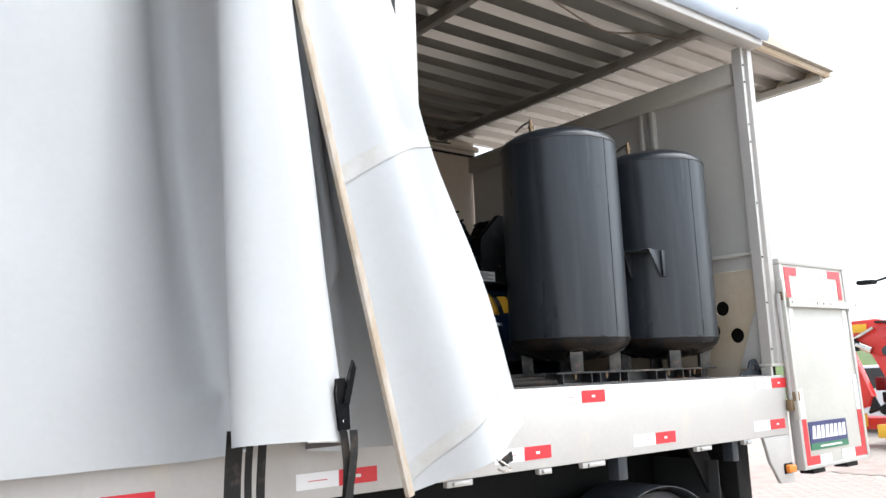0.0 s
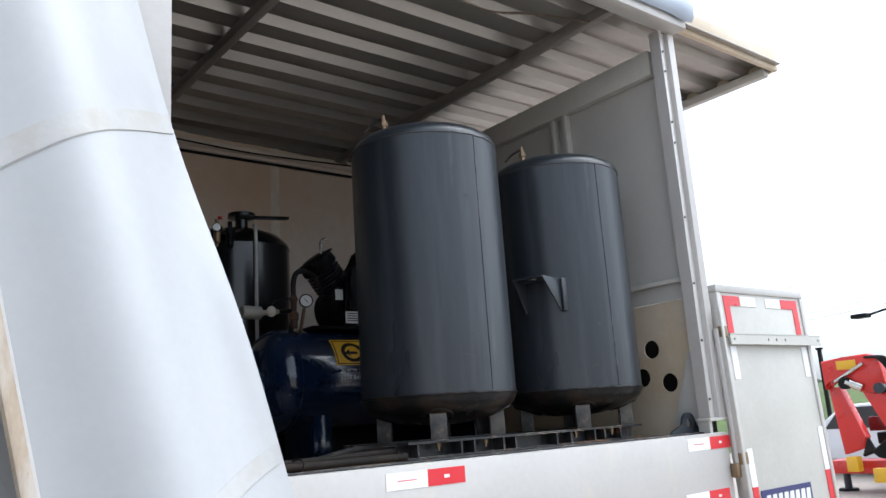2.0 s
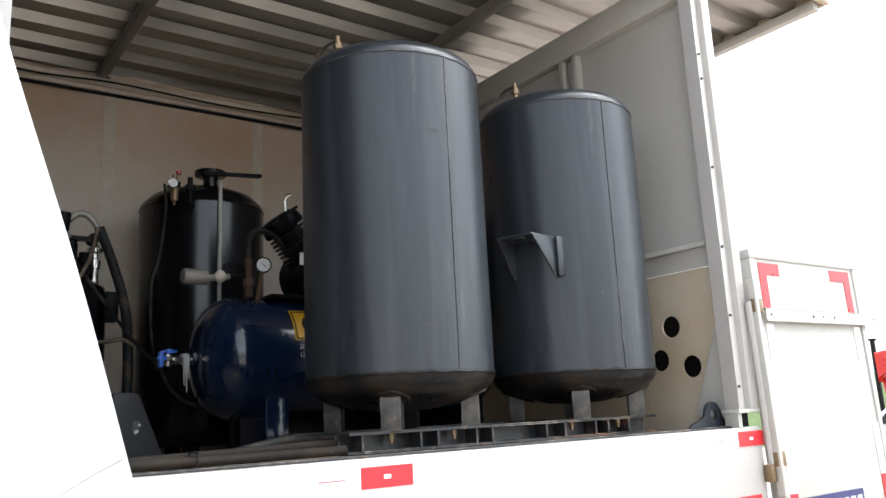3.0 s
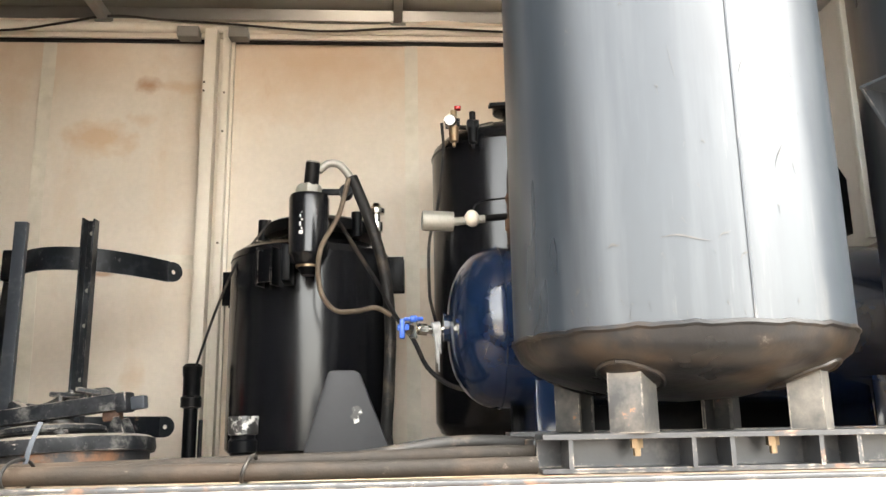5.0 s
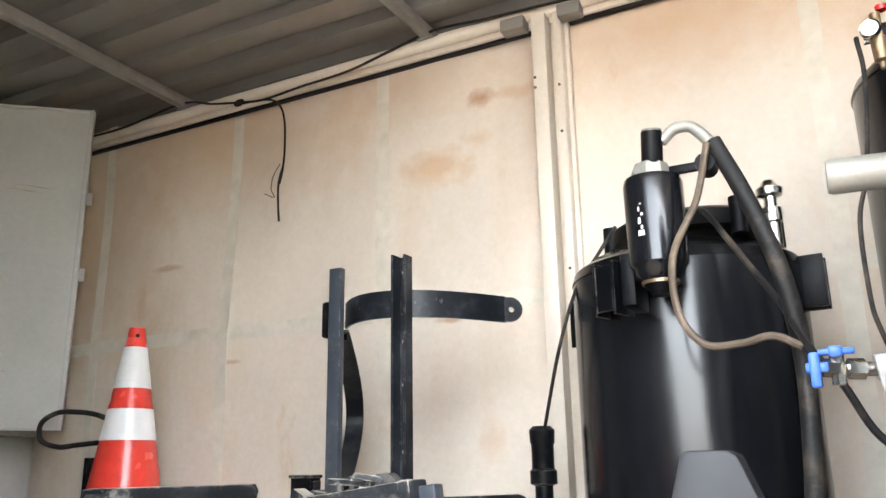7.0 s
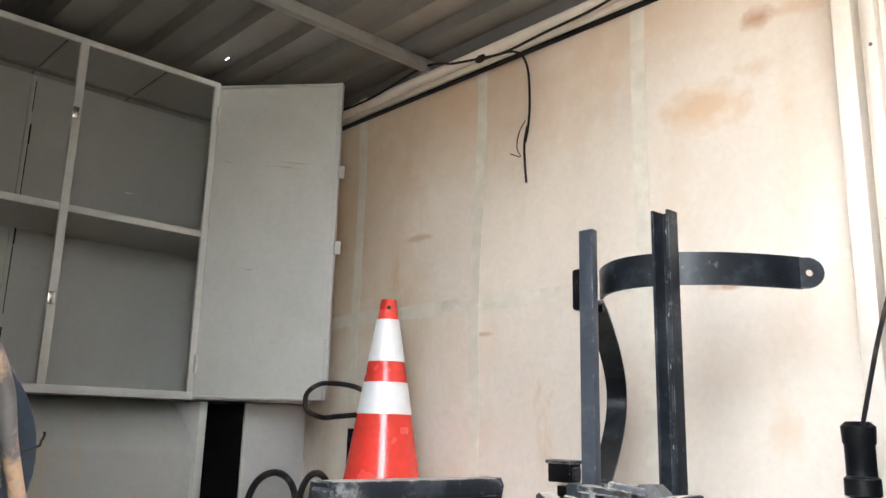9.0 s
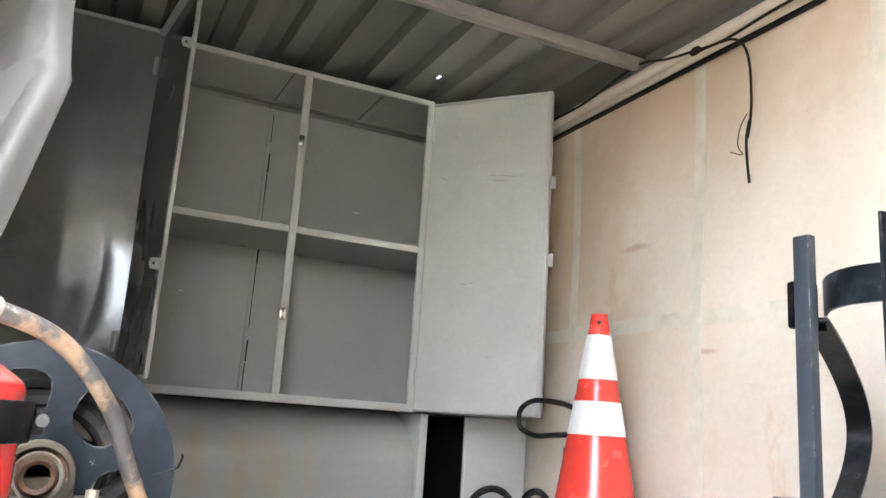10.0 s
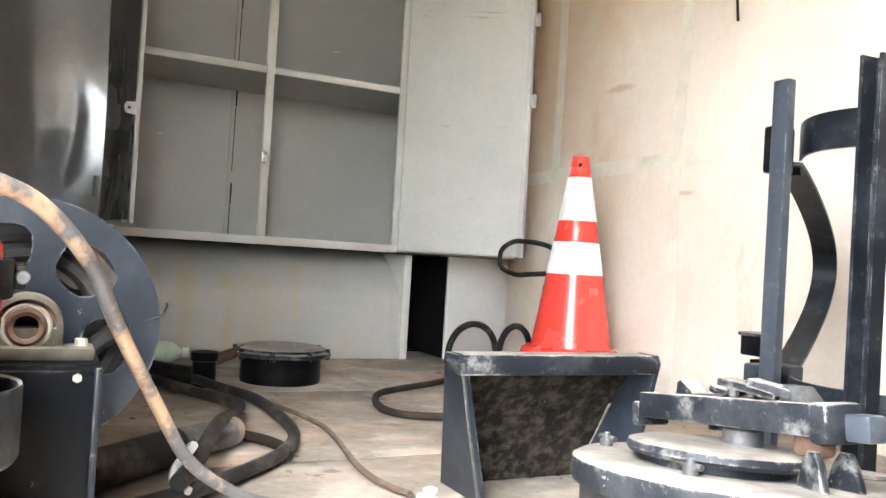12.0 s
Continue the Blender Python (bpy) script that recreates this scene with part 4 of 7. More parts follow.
    for vc, w, sl in ((0.552, 0.026, 0.066), (0.975, 0.022, 0.068)):
        part("reinforcing_band", sheet(40, 2, lambda u, v: g(0.02 + 0.975 * u, vc + w * (v - 0.5) - sl * u - 0.012 * math.sin(u * 3)) + Vector((0, -0.0025, 0)), 0.0008), M_CURTAIN_BAND, c, "dusty welded band")
    for vc, sl in ((0.566, 0.066), (0.987, 0.068)):
        part("band_stitch", tube([g(0.03 + 0.955 * k / 24, vc - sl * k / 24 - 0.012 * math.sin(k / 8)) + Vector((0, -0.004, 0)) for k in range(25)], 0.0010, 2, 5), M_GREY, c)
    d = (b_low - b_top).normalized()
    n1 = Vector((0.35, -0.94, 0)).normalized()
    s1 = d.cross(n1).normalized()
    b = bmesh.new()
    o = b_top - s1 * 0.016 + n1 * 0.002
    L = (b_low - b_top).length
    segs = 14
    rows = []
    for i in range(segs + 1):
        wob = 0.003 * noise.noise((i * 0.7, 0, 0))
        c0 = o + d * (L * i / segs) + s1 * wob
        rows.append([b.verts.new(c0 + s1 * p + n1 * q) for p, q in ((0, 0), (0.031, 0), (0.031, 0.013), (0.027, 0.016), (0.004, 0.016), (0, 0.013))])
    for r0, r1 in zip(rows, rows[1:]):
        for k in range(6):
            b.faces.new((r0[k], r0[(k + 1) % 6], r1[(k + 1) % 6], r1[k]))
    b.faces.new(rows[0])
    b.faces.new(rows[-1])
    part("batten", b, M_WOOD, c, "worn wooden batten with flaking paint")
    o2 = b_top - s1 * 0.022
    part("edge_pole", tube([o2 + d * (L * k / 8) for k in range(9)], 0.009, 3, 8), M_BODY, c)
    # hanging cord and hook at the lower corner
    e = g(0.5, 1.0)
    part("corner_hook", tube([e + Vector((0.0, 0, 0)), e + Vector((0.03, -0.01, -0.02)), e + Vector((0.05, -0.01, -0.035)), e + Vector((0.02, -0.01, -0.04)), e + Vector((-0.005, -0.01, -0.03))], 0.0035, 6, 6), M_CHROME, c)
    part("corner_strap", plate([(0, 0), (0.06, 0.03), (0.065, 0.0), (0.02, -0.015)], e + Vector((0, -0.004, -0.01)), (1, 0, 0), (0, 0, 1), 0.003), M_RUBBER, c)
    return c


make_curtain()


def buckle(x, y, z, strap_end):
    c = thing("curtain_buckle", (x, y, strap_end), "black curtain tension buckle with hanging webbing strap", "buckle")
    part("buckle_body", holed([(-0.016, -0.07), (0.016, -0.07), (0.02, 0.03), (0.012, 0.07), (-0.012, 0.07), (-0.02, 0.03)], [circle(0, -0.045, 0.006, 10)], (x, y, z), (1, 0, 0.08), (-0.08, 0, 1), 0.014), M_BLACK, c)
    lever = part("lever", holed([(-0.008, -0.03), (0.010, -0.03), (0.014, 0.07), (0.0, 0.09), (-0.006, 0.05)], [circle(0.003, 0.0, 0.005, 10)], (x + 0.012, y - 0.012, z + 0.03), (1, 0, -0.2), (0.2, 0, 1), 0.01), M_BLACK, c)
    part("strap", sheet(1, 14, lambda u, v: Vector((x - 0.012 + 0.024 * u + 0.012 * math.sin(v * 5), y - 0.006 - 0.012 * v * v, z - 0.06 - (z - 0.06 - strap_end) * v)), 0.002), M_RUBBER, c)
    part("strap_tail", sheet(1, 14, lambda u, v: Vector((x + 0.006 + 0.024 * u + 0.01 * math.sin(v * 4 + 1), y - 0.02, z - 0.07 - (z - 0.1 - strap_end) * 0.72 * v)), 0.002), M_RUBBER, c)
    return c


buckle(1.955, 2.385, 1.455, 1.05)
for x, w, z1 in ((1.665, 0.046, 1.0), (1.722, 0.02, 1.12), (1.755, 0.024, 1.0)):
    b = sheet(1, 10, lambda u, v: Vector((x + w * u, 2.47 + 0.02 * math.sin(v * 3), 1.40 - (1.40 - z1) * v)), 0.0025)
    solo("webbing_strap", b, M_RUBBER, "black webbing strap hanging below the curtain fold", "strap", "webbing straps")


# ---- reflective tapes on the sill and gate ----
def tape(x, z, w=0.30, h=0.05, y=FRONT, red_first=False):
    t = thing("reflective_tape", (x, y, z - h), "white and red reflective safety tape on painted steel", "tape", "reflective tapes")
    xm = x + w * 0.51
    a, b2 = (x, xm), (xm, x + w)
    if red_first:
        a, b2 = b2, a
    part("white_half", box(a[0], a[1], y - 0.0015, y - 0.0003, z - h, z), M_TAPEW, t)
    part("red_half", box(b2[0], b2[1], y - 0.0016, y - 0.0003, z - h, z), M_TAPER, t)
    xc = (b2[0] + b2[1]) / 2
    part("print_mark", box(xc - 0.010, xc + 0.010, y - 0.0025, y - 0.0016, z - h * 0.5 - 0.005, z - h * 0.5 + 0.005), M_LABELW, t)
    xc = (a[0] + a[1]) / 2
    part("print_mark", box(xc - 0.035, xc + 0.035, y - 0.0024, y - 0.0015, z - h * 0.5 - 0.0012, z - h * 0.5 + 0.0012), M_TAPER, t)
    return t


for x, z in ((1.285, 1.235), (2.02, 1.235), (2.845, 1.238), (3.655, 1.236), (4.61, 1.234), (3.187, 1.44), (4.66, 1.446)):
    tape(x, z)

# under the sill: hinge lugs, chassis, wheel
for x, w, dark in ((2.62, 0.12, 0), (3.08, 0.07, 0), (3.33, 0.14, 0), (3.58, 0.06, 1), (4.12, 0.12, 0), (4.45, 0.05, 1), (4.52, 0.07, 0)):
    if dark:
        b = box(x, x + w, 2.80, 2.86, 1.05, 1.148, 0.004)
        solo("under_bracket", b, M_STEELGREY, "dark grey bracket under the side sill", "bracket", "under brackets")
    else:
        b = box(x, x + w, 2.775, 2.80, 1.126, 1.149, 0.003)
        box(x + w * 0.2, x + w * 0.8, 2.764, 2.775, 1.130, 1.144, 0.003, b)
        solo("hinge_lug", b, M_BODY, "white painted hinge lug under the side sill", "hinge", "hinge lugs")
ch = thing("chassis", (1.2, 3.9, 0.78), "black truck chassis rails and cross members", "chassis")
for y in (3.3, 4.5):
    part("rail", box(-2.6, 4.9, y, y + 0.15, 0.78, 1.14, 0.01), M_CHASSIS, ch)
for x in (-2, -1, 0, 1, 2, 2.8, 3.4, 4.5):
    part("cross_member", box(x, x + 0.08, 2.85, 5.15, 1.142, 1.19), M_CHASSIS, ch)
part("rear_beam", box(4.60, 4.72, 2.88, 5.12, 0.62, 1.14, 0.01), M_CHASSIS, ch)
part("rear_strut", plate([(4.30, 1.14), (4.45, 1.14), (4.66, 0.70), (4.60, 0.66)], (0, 2.98, 0), (1, 0, 0), (0, 0, 1), 0.02, bevel=0.003), M_CHASSIS, ch)
part("mud_flap", box(4.46, 4.468, 2.90, 3.30, 0.22, 1.05, 0.002), M_TYRE, ch, "black rubber mud flap")


def wheel(x, y):
    w = thing("truck_wheel", (x, y, 0.0), "black truck wheel under the body, dusty tyre", "wheel", "truck wheels")
    r = 0.48
    part("tyre", lathe([(0.29, 0.02), (0.31, 0.0), (r - 0.05, 0.0), (r - 0.01, 0.02), (r, 0.05), (r, 0.20), (r - 0.01, 0.23), (r - 0.05, 0.25), (0.31, 0.25), (0.29, 0.23), (0.29, 0.02)], (x, y, r), (0, 1, 0), 56), M_TYRE, w)
    part("rim", lathe([(0.0, 0.10), (0.10, 0.08), (0.12, 0.12), (0.24, 0.14), (0.27, 0.03), (0.295, 0.02), (0.295, 0.22), (0.0, 0.2)], (x, y, r), (0, 1, 0), 40), M_STEELGREY, w)
    for i in range(8):
        a = i * math.pi / 4
        part("wheel_nut", rod((x + 0.165 * math.cos(a), y + 0.115, r + 0.165 * math.sin(a)), (x + 0.165 * math.cos(a), y + 0.085, r + 0.165 * math.sin(a)), 0.016, seg=6), M_CHROME, w)
    return w


w1 = wheel(3.95, 2.9)
copy_thing(w1, pose(2.65, 2.9, 0))
copy_thing(w1, pose(3.95, 4.8, 0))
copy_thing(w1, pose(2.65, 4.8, 0))
mg = thing("mudguard", (3.95, 2.86, 0.6), "black arched wheel mudguard", "mudguard")
part("arch", sheet(30, 1, lambda u, v: Vector((3.95 + 0.53 * math.cos(radians(25 + 130 * u)), 2.87 + 0.30 * v, 0.45 + 0.53 * math.sin(radians(25 + 130 * u)))), 0.004), M_STEELGREY, mg)
part("end_panel", plate([(4.70, 1.147), (4.95, 1.147), (4.965, 0.90), (4.83, 0.905), (4.745, 1.02)], (0, 2.795, 0), (1, 0, 0), (0, 0, 1), 0.02, bevel=0.003), M_BODY, mg, "white painted side panel")
lamp = thing("side_marker_lamp", (4.9, 2.765, 0.95), "amber side marker lamp on white panel", "lamp")
part("lens", box(4.872, 4.945, 2.745, 2.772, 0.955, 0.995, 0.008, seg=3), M_AMBER, lamp)
part("lamp_base", box(4.865, 4.952, 2.772, 2.778, 0.948, 1.002, 0.003), M_CHASSIS, lamp)

# ---- folded gate at the end of the body ----
def gate():
    mt = Matrix.Translation((5.006, 2.765, 2.104)) @ Matrix.Rotation(radians(-1.5), 4, "X") @ Matrix.Translation((0, 0, -2.104))
    W, z0, z1 = 0.755, 0.955, 2.104
    g = thing("folded_gate", (5.34, 2.73, 0.9), "light grey steel gate panel with reflective tape and cross bar", "gate")
    part("gate_skin", box(0.03, W - 0.03, 0.008, 0.03, z0 + 0.02, z1 - 0.03, 0.002, m=mt), M_GREY_FRAME, g)
    b = box(0, W, 0, 0.055, z1 - 0.035, z1, 0.004, m=mt)
    box(0, 0.03, 0, 0.055, z0, z1 - 0.035, 0.004, b, mt)
    box(W - 0.03, W, 0, 0.055, z0, z1 - 0.035, 0.004, b, mt)
    box(0.03, W - 0.03, 0, 0.055, z0, z0 + 0.02, 0.003, b, mt)
    part("gate_frame", b, M_BODY, g)
    part("cross_bar", holed([(0.02, 1.83), (W + 0.06, 1.83), (W + 0.06, 1.878), (0.02, 1.878)], [circle(p, 1.853, 0.007, 12) for p in (0.05, 0.33, 0.40, 0.48, W + 0.035)], mt @ Vector((0, -0.022, 0)), mt.to_3x3() @ Vector((1, 0, 0)), mt.to_3x3() @ Vector((0, 0, 1)), -0.008), M_GREY_FRAME, g)
    part("bar_flange", box(0.02, W + 0.06, -0.022, 0.0, 1.872, 1.878, 0.001, m=mt), M_GREY_FRAME, g)
    for nm, m_, a in (("tape_red", M_TAPER, (0.055, 0.185, 2.01, 2.055)), ("tape_white", M_TAPEW, (0.19, 0.32, 2.01, 2.055)), ("tape_white", M_TAPEW, (0.405, 0.54, 2.01, 2.055)), ("tape_red", M_TAPER, (0.545, 0.695, 2.01, 2.055)),
                     ("tape_red", M_TAPER, (0.055, 0.10, 1.885, 2.01)), ("tape_red", M_TAPER, (0.65, 0.695, 1.885, 2.01)), ("tape_white", M_TAPEW, (0.05, 0.095, 1.68, 1.825)), ("tape_white", M_TAPEW, (0.665, 0.71, 1.68, 1.825)),
                     ("tape_white", M_TAPEW, (0.04, 0.085, 1.22, 1.38)), ("tape_red", M_TAPER, (0.04, 0.085, 1.11, 1.22)), ("tape_red", M_TAPER, (0.04, 0.18, 0.975, 1.02)), ("tape_white", M_TAPEW, (0.185, 0.31, 0.975, 1.02)), ("tape_red", M_TAPER, (0.04, 0.085, 1.02, 1.11)),
                     ("tape_white", M_TAPEW, (0.68, 0.725, 1.24, 1.44)), ("tape_red", M_TAPER, (0.68, 0.725, 1.03, 1.24)), ("tape_red", M_TAPER, (0.59, 0.725, 0.98, 1.03)), ("tape_white", M_TAPEW, (0.43, 0.585, 0.98, 1.03))):
        part(nm, box(a[0], a[1], 0.005, 0.0075, a[2], a[3], m=mt), m_, g)
    sign = part("sign_plate", box(0.10, 0.52, 0.0035, 0.0065, 1.085, 1.20, m=mt), M_NAVYSIGN, g, "dark blue maker's sign with green strip")
    part("sign_strip", box(0.10, 0.52, 0.0035, 0.0065, 1.05, 1.085, m=mt), M_GREENSIGN, sign)
    slant = mt.to_3x3() @ Vector((0.12, 0, 1))
    for i, w in enumerate((0.040, 0.042, 0.040, 0.042, 0.042, 0.040, 0.042, 0.040)):
        b = plate([(0, 0), (w, 0), (w - 0.004, 0.07), (0.006, 0.07)], mt @ Vector((0.122 + i * 0.048, 0.002, 1.108)), mt.to_3x3() @ Vector((1, 0, 0)), slant, -0.0012)
        part("sign_bar", b, M_LABELW, sign)
    part("sign_bar", box(0.20, 0.44, 0.002, 0.0035, 1.062, 1.072, m=mt), M_LABELW, sign)
    part("side_bar", box(-0.045, -0.028, -0.03, 0.0, 1.22, 1.98, 0.003, m=mt), M_GREY_FRAME, g)
    for z in (1.32, 1.86):
        part("hinge", box(-0.046, 0.002, -0.024, -0.004, z, z + 0.05, 0.003, m=mt), M_BRASS, g, "rusty hinge")
    for x in (0.12, 0.5):
        part("foot_pad", box(x, x + 0.13, 0.02, 0.10, z0 - 0.03, z0, 0.004, m=mt), M_CHASSIS, g)
    return g


gate()

# ---- the two big receiver tanks on their skid ----
SKID_TOP = 1.518
skid = thing("tank_skid", (4.05, 3.2, DECK), "dark painted channel-steel skid under the tanks, rusty in places", "skid")
b = plate([(2.985, SKID_TOP), (2.985, SKID_TOP - 0.008), (3.045, SKID_TOP - 0.008), (3.045, SILL + 0.007), (2.995, SILL + 0.007), (2.995, SILL), (3.053, SILL), (3.053, SKID_TOP)], (3.43, 0, 0), (0, 1, 0), (0, 0, 1), 1.23, bevel=0.0015)
part("front_channel", b, M_SKID, skid)
b = plate([(3.335, DECK), (3.343, DECK), (3.343, SKID_TOP - 0.008), (3.40, SKID_TOP - 0.008), (3.40, SKID_TOP), (3.335, SKID_TOP)], (3.43, 0, 0), (0, 1, 0), (0, 0, 1), 1.23, bevel=0.0015)
part("rear_channel", b, M_SKID, skid)
for x in (3.43, 4.05, 4.62):
    part("cross_channel", box(x, x + 0.04, 3.07, 3.33, SILL - 0.0, SKID_TOP - 0.01, 0.002), M_SKID, skid)
    part("bearer", box(x, x + 0.04, 3.13, 3.33, DECK, SILL - 0.001), M_SKID, skid)
for x in (3.47, 3.66, 3.72, 3.86, 3.92, 4.14, 4.22, 4.36, 4.42, 4.52):
    part("stiffener", box(x, x + 0.007, 2.99, 3.045, SILL + 0.006, SKID_TOP - 0.008), M_SKID, skid)
for x in (3.583, 3.80, 4.28, 4.50):
    b = bolt((x, 3.02, SKID_TOP - 0.009), (0, 0, -1), 0.010, 0.014)
    rod((x, 3.02, SKID_TOP - 0.02), (x, 3.02, SKID_TOP - 0.035), 0.006, seg=8, bm=b)
    part("bolt", b, M_BRASS, skid)


def receiver(cx, cy, r, z0, z1, seam, label):
    t = thing("receiver_tank", (cx, cy, SKID_TOP), label, "tank", "receiver tanks")
    dome = 0.105
    prof = [(r, z0), (r, z0 + 0.3), (r, (z0 + z1) / 2), (r, z1 - 0.3), (r, z1)]
    part("shell", lathe(prof, (cx, cy, 0), seg=72), M_TANK, t)
    top = [(r + 0.0015, z1 - 0.002), (r, z1 + 0.012), (r - 0.012, z1 + 0.032), (r - 0.04, z1 + 0.052), (r - 0.10, z1 + 0.075), (r * 0.35, z1 + 0.098), (0, z1 + dome)]
    part("top_head", lathe(top, (cx, cy, 0), seg=72), M_TANK, t)
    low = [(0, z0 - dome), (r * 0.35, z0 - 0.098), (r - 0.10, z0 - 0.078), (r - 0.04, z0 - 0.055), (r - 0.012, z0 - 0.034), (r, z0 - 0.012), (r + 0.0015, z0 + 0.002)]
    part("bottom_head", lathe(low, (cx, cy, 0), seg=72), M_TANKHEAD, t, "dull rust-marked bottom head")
    for z, rr in ((z0, 0.0055), (z1, 0.003)):
        pts = [(cx + r * math.cos(a), cy + r * math.sin(a), z + 0.0012 * math.sin(a * 23) + 0.0009 * math.sin(a * 41)) for a in [2 * math.pi * i / 90 for i in range(91)]]
        part("weld_seam", tube(pts, rr, 1, 6, smooth=False), M_TANKHEAD if z == z0 else M_SCUFF, t)
    av = radians(seam)
    part("vertical_weld", tube([(cx + r * math.cos(av), cy + r * math.sin(av), z0 + (z1 - z0) * k / 20) for k in range(21)], 0.0024, 1, 6, smooth=False), M_TANK, t)
    for a in (-130, -40, 50, 140):
        ca, sa = math.cos(radians(a)), math.sin(radians(a))
        mt = Matrix.Translation((cx + (r - 0.075) * ca, cy + (r - 0.075) * sa, 0)) @ Matrix.Rotation(radians(a), 4, "Z")
        b = plate([(0.022, -0.028), (0.022, 0.028), (-0.030, 0.030), (-0.030, 0.023), (0.015, 0.021), (0.015, -0.021), (-0.030, -0.023), (-0.030, -0.030)], mt @ Vector((0, 0, SKID_TOP)), mt.to_3x3() @ Vector((1, 0, 0)), mt.to_3x3() @ Vector((0, 1, 0)), z0 - 0.045 - SKID_TOP, bevel=0.0015)
        lg = part("leg", b, M_LEG, t)
        low_at = lambda x: np.interp(x, [0, r * 0.35, r - 0.10, r - 0.04, r - 0.012, r], [z0 - dome, z0 - 0.098, z0 - 0.078, z0 - 0.055, z0 - 0.034, z0 - 0.012])
        def saddle(u, v):
            q = 2 * math.pi * u
            x = r - 0.085 + 0.058 * v * math.cos(q)
            an = radians(a) + 0.24 * v * math.sin(q)
            return Vector((cx + x * math.cos(an), cy + x * math.sin(an), low_at(x) - 0.004 + 0.004 * v ** 6))
        part("weld_pad", sheet(28, 6, saddle, 0.0), M_TANKHEAD, lg)
        part("weld_bead", tube([saddle(k / 28, 0.97) for k in range(29)], 0.0045, 1, 6, smooth=False), M_TANKHEAD, lg)
    nx, ny = cx - 0.20, cy - 0.02
    b = rod((nx, ny, z1 + 0.05), (nx, ny, z1 + 0.11), 0.010, seg=10)
    rod((nx, ny, z1 + 0.085), (nx, ny, z1 + 0.10), 0.016, seg=6, bm=b)
    rod((nx - 0.002, ny, z1 + 0.11), (nx - 0.002, ny, z1 + 0.13), 0.007, seg=8, bm=b)
    part("top_valve", b, M_BRASS, t, "small brass top valve")
    part("valve_hose", tube([(nx, ny + 0.01, z1 + 0.12), (nx - 0.03, ny + 0.03, z1 + 0.10), (nx - 0.05, ny + 0.06, z1 + 0.07)], 0.005, 6, 6), M_RUBBER, t)
    return t


t1 = receiver(3.71, 3.161, 0.289, 1.672, 2.618, -87, "large matt black vertical air receiver tank with scuffs")
t2 = receiver(4.445, 3.16, 0.289, 1.672, 2.612, -98, "large matt black vertical air receiver tank with bracket on its side")
# pale scuffs and scratches in the paint
random.seed(11)


def scuff(t, cx, cy, r, a, z, da, dz, w):
    f = lambda u, v: Vector((cx + (r + 0.0006) * math.cos(radians(a + da * u)), cy + (r + 0.0006) * math.sin(radians(a + da * u)), z + dz * u + 0.004 * math.sin(u * 5) + w * (v - 0.5) * math.sin(math.pi * min(max(u, 0.05), 0.95))))
    part("scuff", sheet(10, 1, f, 0.0003), M_SCUFF, t)


for a, z, da, dz, w in ((-103, 2.38, 9, 0.0, 0.004), (-101, 2.365, 6, 0.004, 0.003), (-112, 1.80, 14, -0.004, 0.003), (-96, 1.79, 4, 0.02, 0.003), (-90, 1.76, 3, 0.02, 0.003), (-140, 1.72, 2, 0.02, 0.008), (-128, 1.79, 4, 0.01, 0.004), (-85, 2.05, 3, 0.04, 0.003), (-106, 2.1, 2, -0.05, 0.003), (-76, 1.9, 4, 0.05, 0.003)):
    scuff(t1, 3.71, 3.161, 0.289, a, z, da, dz, w)
for k in range(34):
    scuff(t1, 3.71, 3.161, 0.289, random.uniform(-142, -62), 1.685 + 0.5 * random.random() ** 2.2, random.uniform(0.3, 1.4), random.uniform(-0.012, 0.012), random.uniform(0.0015, 0.004))
for k in range(22):
    scuff(t2, 4.445, 3.16, 0.289, random.uniform(-150, -75), 1.685 + 0.85 * random.random() ** 1.6, random.uniform(0.3, 1.4), random.uniform(-0.015, 0.015), random.uniform(0.0015, 0.004))
for k in range(4):
    scuff(t2, 4.445, 3.16, 0.289, -146 + 3 * k, 2.40 - 0.045 * k, 6, -0.05, 0.005)
for a, z, da, dz, w in ((-112, 1.925, 3, 0.0, 0.012), (-95, 2.3, 5, 0.03, 0.003), (-120, 1.75, 6, 0.02, 0.004), (-80, 2.0, 2, -0.06, 0.003)):
    scuff(t2, 4.445, 3.16, 0.289, a, z, da, dz, w)
# bracket welded on the second tank
b = plate([(4.235, 2.972), (4.096, 2.948), (4.052, 3.072), (4.175, 3.115)], (0, 0, 2.116), (1, 0, 0), (0, 1, 0), 0.006, bevel=0.001)
rod((4.11, 3.02, 2.112), (4.11, 3.02, 2.118), 0.020, seg=16, bm=b)
plate([(0, 2.118), (0.135, 2.118), (0.135, 1.985), (0.115, 1.985)], (4.096, 2.949, 0), (0.985, 0.17, 0), (0, 0, 1), 0.006, b, 0.001)
plate([(0, 2.118), (0.12, 2.118), (0.12, 1.99), (0.10, 1.99)], (4.052, 3.072, 0), (0.94, 0.34, 0), (0, 0, 1), 0.006, b, 0.001)
box(4.215, 4.245, 2.952, 2.972, 1.985, 2.12, 0.003, b)
part("side_bracket", b, M_TANK, t2, "welded triangular steel bracket")

# lifting lug by the corner post
lug = holed([(4.685, SILL), (4.905, SILL), (4.90, 1.472), (4.872, 1.50)] + circle(4.822, 1.505, 0.046, 11, 10, 170) + [(4.772, 1.50), (4.70, 1.476)], [circle(4.822, 1.506, 0.020, 18)], (0, 2.875, 0), (1, 0, 0), (0, 0, 1), 0.012)
solo("lifting_lug", lug, M_STEELGREY, "dark steel lifting lug plate on the sill", "lifting lug")

